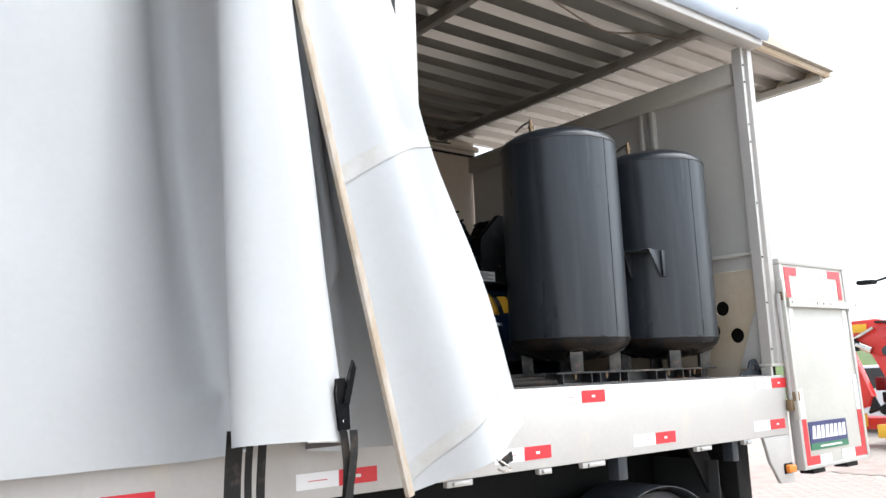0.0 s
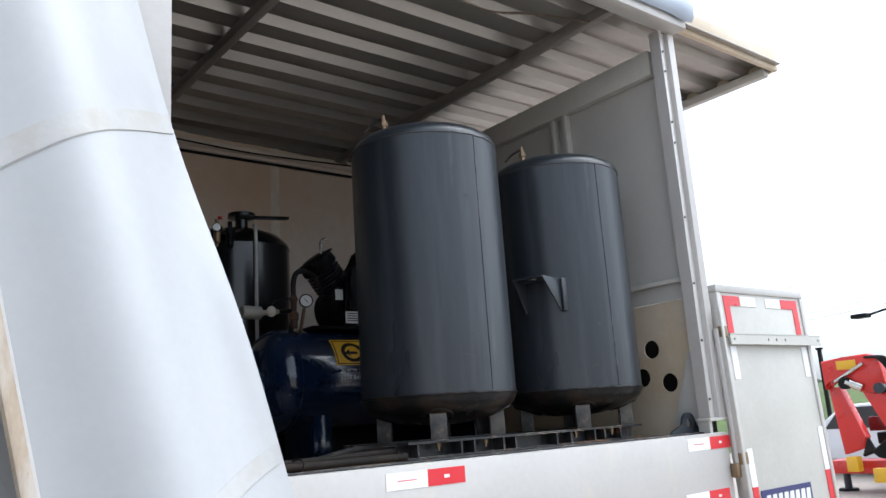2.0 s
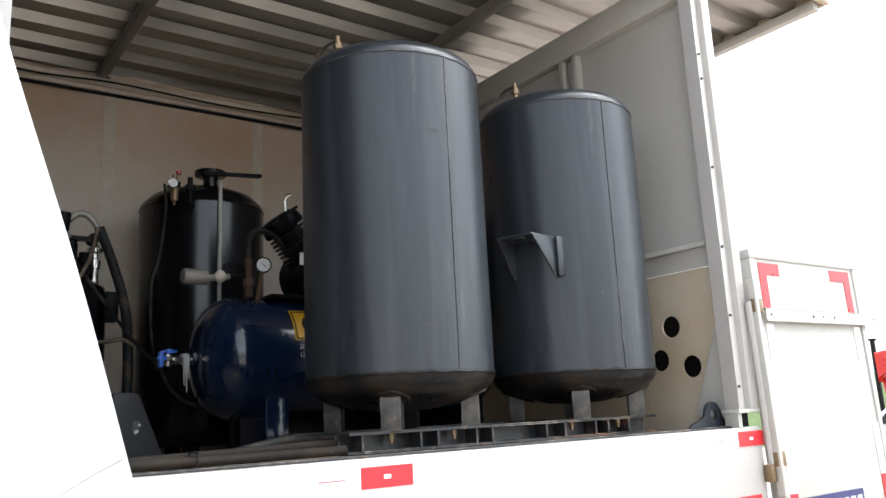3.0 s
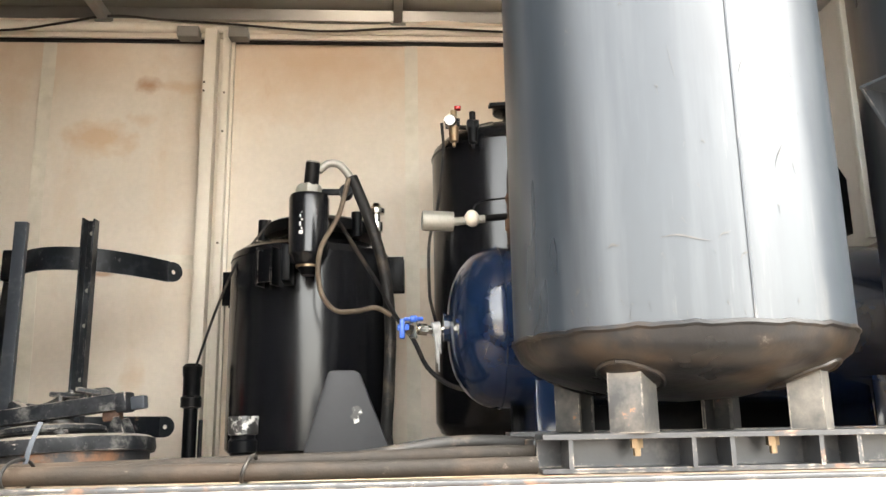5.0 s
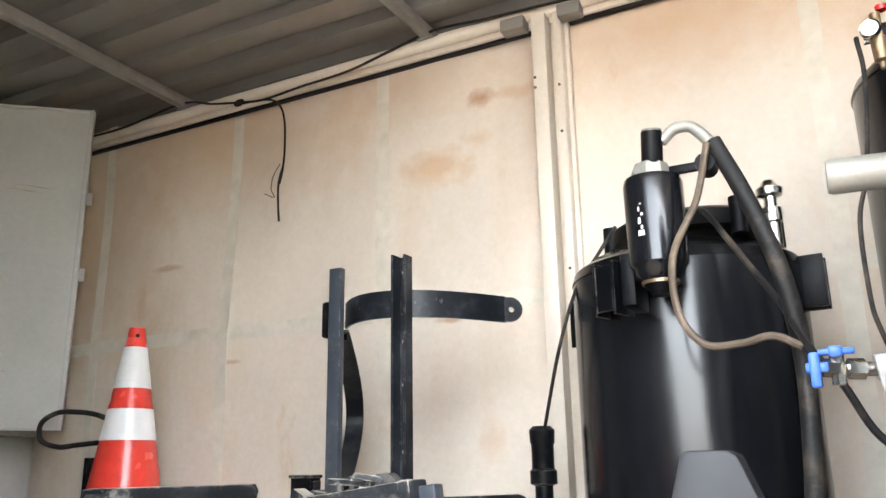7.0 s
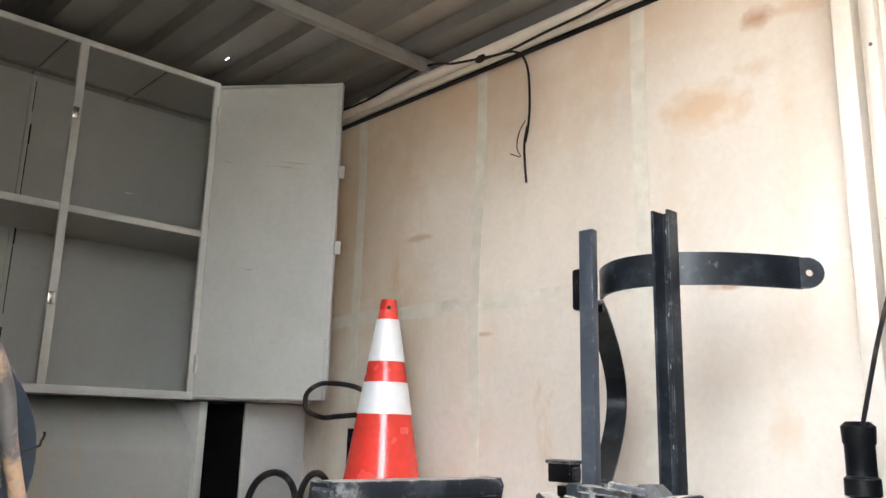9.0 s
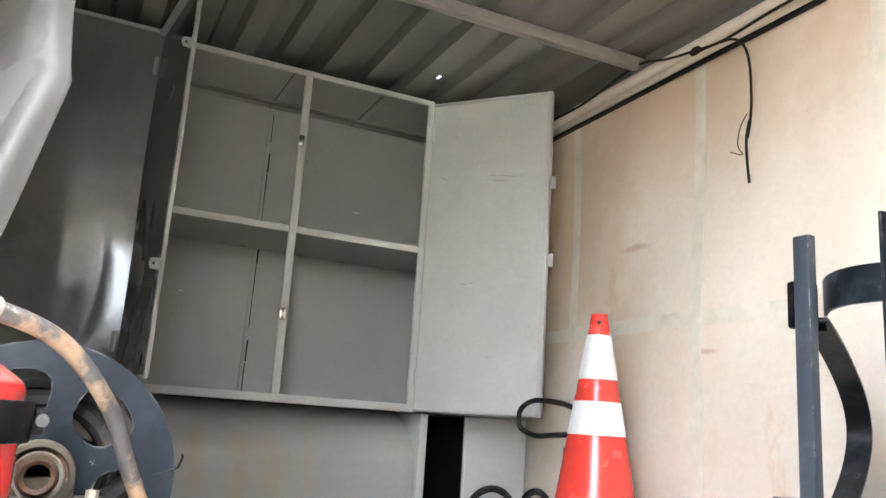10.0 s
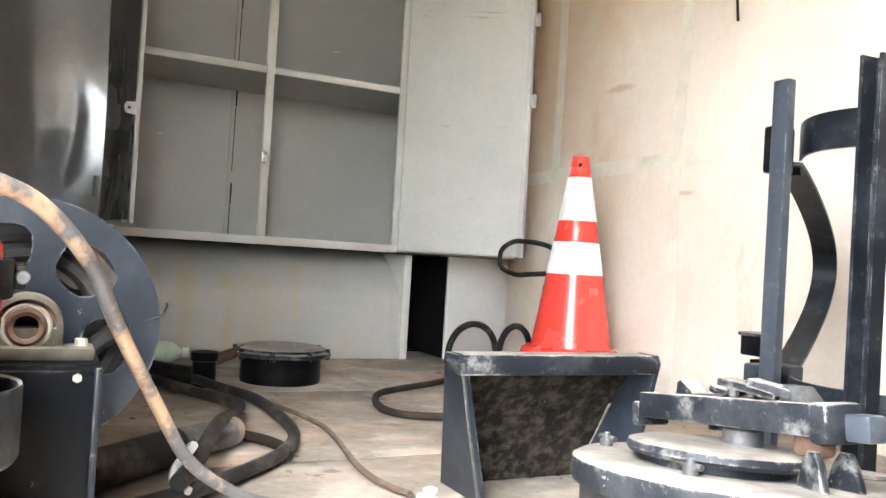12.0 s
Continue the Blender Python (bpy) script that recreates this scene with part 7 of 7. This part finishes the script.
part("ring_hose", tube([(0.40, 4.52, DECK + 0.012), (0.48, 4.41, DECK + 0.012), (0.60, 4.22, DECK + 0.014), (0.68, 4.115, DECK + 0.014), (0.81, 4.05, DECK + 0.012), (0.95, 4.028, DECK + 0.012), (1.03, 4.06, DECK + 0.012), (1.07, 4.14, DECK + 0.012), (1.09, 4.26, DECK + 0.012)], 0.0115, 8, 10), M_HOSE, ring)


# ---- hose reel with stand ----
def reel():
    cx, cy, cz, r = 1.96, 3.055, 1.671, 0.1765
    t = thing("hose_reel", (2.0, 3.05, SILL), "dark grey steel hose reel disc with slots and pillow-block bearing", "hose reel")
    slots = []
    for i in range(6):
        a = 47 + 60 * i
        ring = []
        for k, q in ((0.79, 9), (0.81, 0), (0.79, -9), (0.765, -15), (0.71, -19), (0.62, -20), (0.52, -19.5), (0.455, -15), (0.425, -8), (0.42, 0), (0.425, 8), (0.455, 15), (0.52, 19.5), (0.62, 20), (0.71, 19), (0.765, 15)):
            ring += circle(0, 0, r * k, 2, a + q, a + q)[:1]
        slots.append(ring[::-1])
    part("disc", holed(circle(0, 0, r, 60), slots, (cx + 0.01, cy, cz), (0, 1, 0), (0, 0, 1), 0.008), M_REEL, t)
    part("rear_disc", holed(circle(0, 0, r, 60), slots, (cx - 0.17, cy, cz), (0, 1, 0), (0, 0, 1), 0.006), M_REEL, t)
    part("hub_drum", lathe([(0, -0.16), (r * 0.36, -0.16), (r * 0.36, 0.0), (0, 0.0)], (cx + 0.005, cy, cz), (1, 0, 0), 32), M_BLACK, t)
    turns = [(cx - 0.148 + 0.0145 * 2 * (i / 40) + 0.0, cy + 0.10 * math.cos(math.pi * i / 20), cz + 0.10 * math.sin(math.pi * i / 20)) for i in range(191)]
    turns += [(cx - 0.012 - 0.029 * (i / 40), cy + 0.128 * math.cos(math.pi * i / 20), cz + 0.128 * math.sin(math.pi * i / 20)) for i in range(191)]
    part("wound_hose", tube(turns, 0.0145, 1, 8, smooth=False), M_RUBBER, t)
    # bearing on its stand
    hy, hz = 3.062, 1.6825
    part("bearing_housing", lathe([(0.022, -0.02), (0.039, -0.02), (0.0415, -0.012), (0.0415, 0.014), (0.040, 0.019), (0.0345, 0.021), (0.0325, 0.010), (0.029, 0.008)], (2.09, hy, hz), (1, 0, 0), 40), M_BEARING, t, "dusty rusted pillow-block bearing")
    part("seal_groove", lathe([(0.028, 0.004), (0.034, 0.004), (0.034, 0.010), (0.028, 0.010)], (2.09, hy, hz), (1, 0, 0), 32), M_RUSTY, t)
    part("seal_ring", lathe([(0.0235, 0.004), (0.029, 0.004), (0.029, 0.016), (0.027, 0.019), (0.0235, 0.016)], (2.09, hy, hz), (1, 0, 0), 32), M_SEAL, t, "pale worn seal ring")
    part("shaft", lathe([(0.0135, -0.2), (0.023, -0.2), (0.023, 0.020), (0.019, 0.026), (0.0145, 0.022), (0.0135, -0.05)], (2.09, hy, hz), (1, 0, 0), 28), M_RUSTY, t)
    b = box(2.074, 2.106, 3.021, 3.1035, 1.643, 1.682, 0.004)
    box(2.068, 2.125, 2.985, 3.140, 1.643, 1.660, 0.005, b)
    part("bearing_foot", b, M_BEARING, t)
    part("bolt", bolt((2.098, 3.124, 1.660), (0, 0, 1), 0.0075, 0.009), M_SEAL, t)
    part("bolt", bolt((2.152, 3.120, 1.628), (1, 0, 0), 0.0055, 0.005), M_SEAL, t)
    part("stand_top", box(2.03, 2.152, 2.93, 3.146, 1.636, 1.643, 0.002), M_BLACK, t)
    for y0, x0, x1, y1 in ((2.93, 2.145, 2.152, 3.146), (3.139, 2.037, 2.145, 3.146), (2.93, 2.03, 2.037, 3.146)):
        part("stand_plate", box(x0, x1, y0, y1, SILL, 1.636, 0.001), M_BLACK, t)
    part("stand_lip", box(2.152, 2.160, 3.139, 3.147, SILL, 1.640, 0.002), M_WORN, t)
    part("cable_tie", tube([(1.976, 3.196, 1.677), (1.977, 3.215, 1.683), (1.977, 3.234, 1.690), (1.972, 3.237, 1.694), (1.974, 3.240, 1.703), (1.976, 3.239, 1.708)], 0.0017, 4, 6), M_CHASSIS, t)
    part("lead_hose", tube([(2.42, 2.93, 1.838), (2.36, 2.975, 1.851), (2.27, 3.06, 1.831), (2.18, 3.125, 1.765), (2.10, 3.165, 1.685), (1.98, 3.235, 1.56), (1.90, 3.30, 1.455), (1.85, 3.39, 1.385), (1.81, 3.485, 1.348), (1.82, 3.62, 1.339), (1.90, 3.76, 1.339), (2.0, 3.80, 1.339)], 0.0100, 12, 14), M_HOSEWORN, t, "worn hose arching over the reel")
    part("hose_coupling", tube([(2.43, 2.922, 1.836), (2.40, 2.945, 1.844), (2.36, 2.975, 1.851), (2.33, 3.005, 1.8505)], 0.0108, 6, 16), M_SEAL, t, "pale crimped sleeve")
    return t


reel()
b = thing("reel_pipe", (1.5, 3.33, DECK), "thick black and grey pipe lying below the reel", "pipe")
part("pipe", rod((1.60, 3.16, DECK + 0.042), (1.41, 3.35, DECK + 0.04), 0.040, seg=20), M_RUBBER, b)
part("sleeve", rod((1.41, 3.35, DECK + 0.04), (1.285, 3.485, DECK + 0.038), 0.036, seg=20), M_HOSEWORN, b)
part("pipe_end", lathe([(0.02, 0), (0.030, 0), (0.033, 0.008), (0.033, 0.026), (0.026, 0.032), (0.022, 0.028)], (1.285, 3.485, DECK + 0.038), (-0.68, 0.73, 0), 18), M_SILL, b)

# red extinguisher by the reel
def extinguisher(x, y, z):
    t = thing("fire_extinguisher", (x, y, z), "red fire extinguisher held by a black strap", "extinguisher")
    part("cylinder", lathe([(0, z), (0.064, z), (0.070, z + 0.012), (0.070, z + 0.313), (0.0685, z + 0.321), (0.064, z + 0.327), (0.035, z + 0.347), (0.016, z + 0.358), (0, z + 0.360)], (x, y, 0), seg=44), M_RED, t)
    part("strap", lathe([(0.0708, z + 0.269), (0.078, z + 0.269), (0.079, z + 0.272), (0.079, z + 0.305), (0.078, z + 0.308), (0.0708, z + 0.308)], (x, y, 0), seg=44), M_BLACK, t)
    ear = part("clamp_ear", box(x - 0.03, x - 0.004, y + 0.074, y + 0.090, z + 0.276, z + 0.302, 0.004), M_CHASSIS, t)
    part("clamp_bolt", rod((x - 0.006, y + 0.086, z + 0.290), (x + 0.004, y + 0.087, z + 0.290), 0.0075, 0.006, seg=14), M_SCUFF, ear)
    part("strap_rivet", rod((x + 0.077, y + 0.008, z + 0.276), (x + 0.0805, y + 0.008, z + 0.276), 0.003, seg=10), M_SCUFF, t)
    part("lower_cup", lathe([(0.0, z + 0.108), (0.090, z + 0.108), (0.0935, z + 0.114), (0.0935, z + 0.182), (0.0925, z + 0.185), (0.0895, z + 0.183), (0.0885, z + 0.114)], (x, y, 0), seg=44), M_WORN, t)
    part("valve_head", box(x - 0.012, x + 0.012, y - 0.034, y - 0.012, z + 0.350, z + 0.385, 0.004), M_CHROME, t)
    return t


extinguisher(2.29, 2.972, SILL)
# small white valve on the sill edge
v = thing("hose_valve", (1.79, 3.755, DECK), "small pale plastic valve among the hoses", "valve")
part("body", lathe([(0, 0), (0.010, 0), (0.010, 0.022), (0.014, 0.024), (0.014, 0.032), (0.007, 0.036), (0, 0.036)], (1.812, 3.765, DECK), seg=14), M_CURTAIN_BAND, v)
part("arm", rod((1.79, 3.75, DECK + 0.012), (1.835, 3.78, DECK + 0.012), 0.007, seg=10), M_CURTAIN_BAND, v)

# ---- yard: crane lorry, cars, bank, far vehicles ----
def crane():
    t = thing("crane_lorry", (16.2, 6.5, 0), "red folded loader crane on a lorry in the yard", "crane")
    X, U, W = 16.0, (0, 1, 0), (0, 0, 1)
    part("base_frame", box(15.9, 16.4, 5.7, 8.0, 0.30, 0.52, 0.03), M_CRANERED, t)
    part("lorry_bed", box(16.4, 18.0, 5.3, 7.3, 0.75, 0.95, 0.03), M_CHASSIS, t)
    part("top_beam", plate([(7.73, 2.20), (7.35, 2.24), (6.95, 2.26), (6.76, 2.18), (6.70, 1.75), (6.92, 1.60), (7.15, 1.66), (7.22, 1.88), (7.55, 1.92), (7.72, 1.72)], (X, 0, 0), U, W, -0.28, bevel=0.03), M_CRANERED, t)
    part("arm", plate([(7.72, 1.75), (7.52, 1.75), (7.22, 0.90), (7.30, 0.72), (7.62, 0.62)], (X + 0.05, 0, 0), U, W, -0.22, bevel=0.03), M_CRANERED, t)
    part("arm", plate([(7.17, 1.70), (6.78, 1.72), (6.50, 0.85), (6.74, 0.78)], (X + 0.02, 0, 0), U, W, -0.22, bevel=0.03), M_CRANERED, t)
    part("second_head", plate([(6.15, 2.10), (5.75, 2.16), (5.6, 2.0), (5.62, 1.2), (5.82, 1.15), (5.95, 1.62), (6.12, 1.70)], (X, 0, 0), U, W, -0.25, bevel=0.03), M_CRANERED, t)
    part("ram", rod((15.9, 6.80, 1.85), (15.9, 6.42, 0.95), 0.075, seg=14), M_CHASSIS, t)
    part("ram_rod", rod((15.66, 7.50, 1.84), (15.66, 6.98, 2.10), 0.03, seg=12), M_CHROME, t)
    part("ram_barrel", rod((15.66, 7.30, 1.82), (15.66, 7.05, 1.70), 0.07, seg=14), M_CHROME, t)
    part("pivot", rod((15.70, 7.32, 1.80), (15.60, 7.32, 1.80), 0.10, seg=18), M_CHASSIS, t)
    part("pivot", rod((15.73, 6.78, 1.68), (15.62, 6.78, 1.68), 0.09, seg=18), M_STEELGREY, t)
    part("yellow_plate", box(15.70, 15.715, 7.12, 7.45, 2.03, 2.18, 0.004), M_YELLOW, t)
    for k in range(4):
        part("hydraulic_hose", tube([(15.68, 6.95 - 0.03 * k, 2.20), (15.62, 6.72 - 0.04 * k, 2.16), (15.60, 6.58 - 0.03 * k, 1.95), (15.64, 6.62, 1.70 - 0.02 * k)], 0.022, 8, 6), M_CHASSIS, t)
    for k in range(6):
        part("hydraulic_hose", tube([(15.75, 7.25 - 0.02 * k, 0.62 + 0.05 * k), (15.6, 6.95, 0.72 - 0.02 * k), (15.6, 6.7, 0.88 - 0.05 * k), (15.65, 6.4 + 0.03 * k, 0.82), (15.8, 6.2, 0.60 + 0.06 * k)], 0.032, 8, 6), M_CHASSIS, t)
    part("valve_block", box(15.6, 15.85, 6.15, 6.60, 0.40, 0.60, 0.02), M_CHASSIS, t)
    for k in range(6):
        part("lever", rod((15.59, 6.20 + 0.06 * k, 0.48), (15.5, 6.20 + 0.06 * k, 0.52), 0.014, seg=8), M_CHROME, t)
    part("yellow_box", box(15.55, 15.75, 7.30, 7.48, 0.36, 0.60, 0.01), M_YELLOW, t)
    part("control_box", box(15.5, 15.7, 6.78, 7.05, 0.20, 0.42, 0.01), M_YELLOW, t)
    part("rear_light_box", box(16.3, 16.36, 7.0, 7.35, 0.98, 1.22, 0.01), mat("lamp_red", (0.12, 0.01, 0.012), 0.3), t)
    for y in (5.9, 7.8):
        part("outrigger", rod((16.15, y, 0), (16.15, y, 0.32), 0.06, seg=14), M_STEELGREY, t)
        part("outrigger_pad", rod((16.15, y, 0.0), (16.15, y, 0.04), 0.16, seg=20), M_CHASSIS, t)
    for y in (5.35, 7.05):
        for x in (17.3,):
            part("wheel", lathe([(0, 0), (0.3, 0.0), (0.44, 0.02), (0.48, 0.06), (0.48, 0.2), (0.44, 0.24), (0, 0.24)], (x, y, 0.48), (0, 1, 0), 28), M_TYRE, t)
    return t


crane()


def car(x, y, yaw, label):
    t = thing("parked_car", (x, y, 0), label, "car", "parked cars")
    mt = Matrix.Translation((x, y, 0)) @ Matrix.Rotation(radians(yaw), 4, "Z")
    body = [(-2.1, 0.3), (2.1, 0.3), (2.15, 0.6), (2.0, 0.82), (1.1, 0.92), (0.5, 1.42), (-1.1, 1.45), (-1.9, 0.95), (-2.15, 0.85)]
    b = plate(body, mt @ Vector((0, 0.85, 0)), mt.to_3x3() @ Vector((1, 0, 0)), (0, 0, 1), 1.7, bevel=0.09)
    part("body", b, M_CARWHITE, t)
    glass = [(1.0, 0.93), (0.48, 1.36), (-1.05, 1.38), (-1.6, 0.97)]
    for s in (0.862, -0.856):
        part("side_glass", plate(glass, mt @ Vector((0, s, 0)), mt.to_3x3() @ Vector((1, 0, 0)), (0, 0, 1), 0.006), M_GLASSDARK, t)
    part("windscreen", plate([(-0.7, 0), (0.7, 0), (0.6, 0.6), (-0.6, 0.6)], mt @ Vector((1.13, 0, 0.93)), mt.to_3x3() @ Vector((0, 1, 0)), mt.to_3x3() @ Vector((-0.62, 0, 0.5)), 0.012), M_GLASSDARK, t)
    part("rear_glass", plate([(-0.7, 0), (0.7, 0), (0.6, 0.75), (-0.6, 0.75)], mt @ Vector((-1.93, 0, 0.95)), mt.to_3x3() @ Vector((0, -1, 0)), mt.to_3x3() @ Vector((0.8, 0, 0.5)), 0.012), M_GLASSDARK, t)
    for px in (-1.3, 1.3):
        for s in (0.82, -0.82):
            part("wheel", lathe([(0, -0.1), (0.2, -0.1), (0.3, -0.09), (0.32, -0.05), (0.32, 0.05), (0.3, 0.09), (0, 0.1)], mt @ Vector((px, s, 0.32)), mt.to_3x3() @ Vector((0, 1, 0)), 24), M_TYRE, t)
    return t


car(19.5, 8.3, 70, "white parked car in the yard behind the crane")
car(21.0, 6.3, 80, "white parked car further along the yard")

# grassy bank, wall and far lorries
bm = sheet(60, 12, lambda u, v: Vector((26 + 40 * v, -30 + 80 * u, 0.0 + 2.1 * min(1, v * 5) + 0.25 * noise.noise((u * 40, v * 6, 0)))))
solo("grass_bank", bm, M_GRASS, "grassy green bank beyond the yard", "bank", kind="stuff", loc=(30, 10, 0.2))
b = box(36, 36.3, -30, 50, 1.9, 2.25)
solo("far_wall", b, M_FAR, "long grey wall above the grass bank", "wall", kind="structure")
random.seed(3)
b = bmesh.new()
for i in range(260):
    x, y = random.uniform(36.5, 44), random.uniform(-12, 34)
    h = 0.35 + 0.55 * max(0.0, noise.noise((y * 0.35, 1.7, 0))) * 2
    m = Matrix.Translation((x, y, 2.05 + random.uniform(0, h))) @ Matrix.Diagonal((random.uniform(0.25, 0.6), random.uniform(0.25, 0.7), random.uniform(0.2, 0.45), 1))
    vs = bmesh.ops.create_icosphere(b, subdivisions=1, radius=1.0, matrix=m)["verts"]
    for v in vs:
        v.co += Vector((random.uniform(-0.12, 0.12), random.uniform(-0.14, 0.14), random.uniform(-0.1, 0.12)))
solo("tree_line", b, M_LEAF, "low dark line of far trees and bushes", "trees", kind="stuff")
for y in (9.3, 12.6, 15.9, 6.0):
    f = thing("fence_post", (25.5, y, 0), "dark metal fence post by the bank", "post", "fence posts")
    part("post", box(25.45, 25.55, y - 0.05, y + 0.05, 0, 3.0, 0.01), M_CHASSIS, f)
    part("post_cap", box(25.42, 25.58, y - 0.08, y + 0.08, 3.0, 3.06, 0.01), M_CHASSIS, f)

# street lamp and overhead lines
lp = thing("street_lamp", (80, 24, 0), "street lamp arm and lines far over the yard", "street lamp")
part("lamp_head", box(68.6, 69.6, 29.9, 31.2, 7.75, 8.1, 0.1), M_CHASSIS, lp)
part("arm", tube([(69.2, 30.0, 7.95), (70, 28, 8.4), (72, 24, 8.9), (74, 19, 9.2)], 0.09, 8, 6), M_CHASSIS, lp)
part("pole", rod((74, 19, 0), (74, 19, 9.4), 0.16, 0.10, 12), M_FAR, lp)
for k, (z0, z1) in enumerate(((10.2, 12.6), (8.9, 10.9), (8.4, 10.2), (11.0, 14.2))):
    b = tube([(72, 55, z0), (74, 38, (z0 + z1) / 2 - 0.6), (76, 19, z1), (78, -10, z1 + 1.2)], 0.018, 8, 5)
    solo("overhead_line", b, M_CHASSIS, "thin dark overhead power line", "power line", "overhead lines")

# pale plastic bottle lying behind the reel, and litter on the deck
bt = thing("plastic_bottle", (-0.16, 3.5, DECK), "pale greenish plastic bottle lying among the hoses", "bottle")
part("bottle_body", lathe([(0, 0), (0.040, 0.004), (0.044, 0.02), (0.044, 0.15), (0.036, 0.18), (0.018, 0.20), (0.016, 0.215), (0, 0.215)], (-0.17, 3.385, DECK + 0.047), (0.1, 0.995, 0.0), 24), M_BOTTLE, bt)
part("cap", lathe([(0, 0.212), (0.019, 0.212), (0.019, 0.236), (0, 0.238)], (-0.17, 3.385, DECK + 0.047), (0.1, 0.995, 0.0), 16), M_LABELW, bt)
random.seed(21)
b = bmesh.new()
for k in range(70):
    x, y, q = random.uniform(0.0, 2.35), random.uniform(3.3, 4.9), random.uniform(0.002, 0.007) * (2.0 if k % 11 == 0 else 1.0)
    m = Matrix.Translation((x, y, DECK + 0.0005)) @ Matrix.Rotation(random.uniform(0, 6.28), 4, "Z") @ Matrix.Diagonal((q * random.uniform(0.8, 2.4), q, q * 0.35, 1))
    vs = bmesh.ops.create_icosphere(b, subdivisions=1, radius=1.0, matrix=m)["verts"]
    for v in vs:
        v.co += Vector((random.uniform(-0.3, 0.3) * q, random.uniform(-0.3, 0.3) * q, 0))
solo("deck_litter", b, M_LITTER, "small dark chips and grit strewn on the deck", "litter", kind="stuff")

# ---- deck boards and pavers ----
random.seed(5)
xs = [-0.62, 0.52, 1.43, 2.34, 3.25, 4.16, 4.95]
for a, c in zip(xs, xs[1:]):
    for y0, y1 in ((3.125, 4.17), (4.17, BACK)):
        z = DECK - random.uniform(0.0, 0.002)
        part("board", box(a + 0.002, c - 0.002, y0 + 0.002, y1 - 0.002, DECK - 0.02, z, 0.002), M_DECK, floor)
pav = thing("pavement", (10, 5, 0), "reddish interlocking brick pavers of the yard", "pavement", kind="structure")
pv = mesh("paver", box(-0.098, 0.098, -0.048, 0.048, 0, 0.012, 0.004, seg=1), M_PAVER)
n = 0
for i in range(15):
    for j in range(20):
        o = new("paver", pv)
        o.parent = pav
        o.location = (9.0 + i * 0.2 + (j % 2) * 0.1 - 10, 4.3 + j * 0.1 - 5, random.uniform(-0.002, 0.002))
b = bmesh.new()
for i in range(45):
    for j in range(50):
        x, y = 4.8 + i * 0.2 + (j % 2) * 0.1, 2.5 + j * 0.1
        if not (8.95 < x < 12.15 and 4.25 < y < 6.28):
            vs = [b.verts.new((x + dx, y + dy, 0.010)) for dx, dy in ((-0.096, -0.046), (0.096, -0.046), (0.096, 0.046), (-0.096, 0.046))]
            b.faces.new(vs)
tagged(part("far_pavers", b, M_PAVER, pav), kind="stuff")
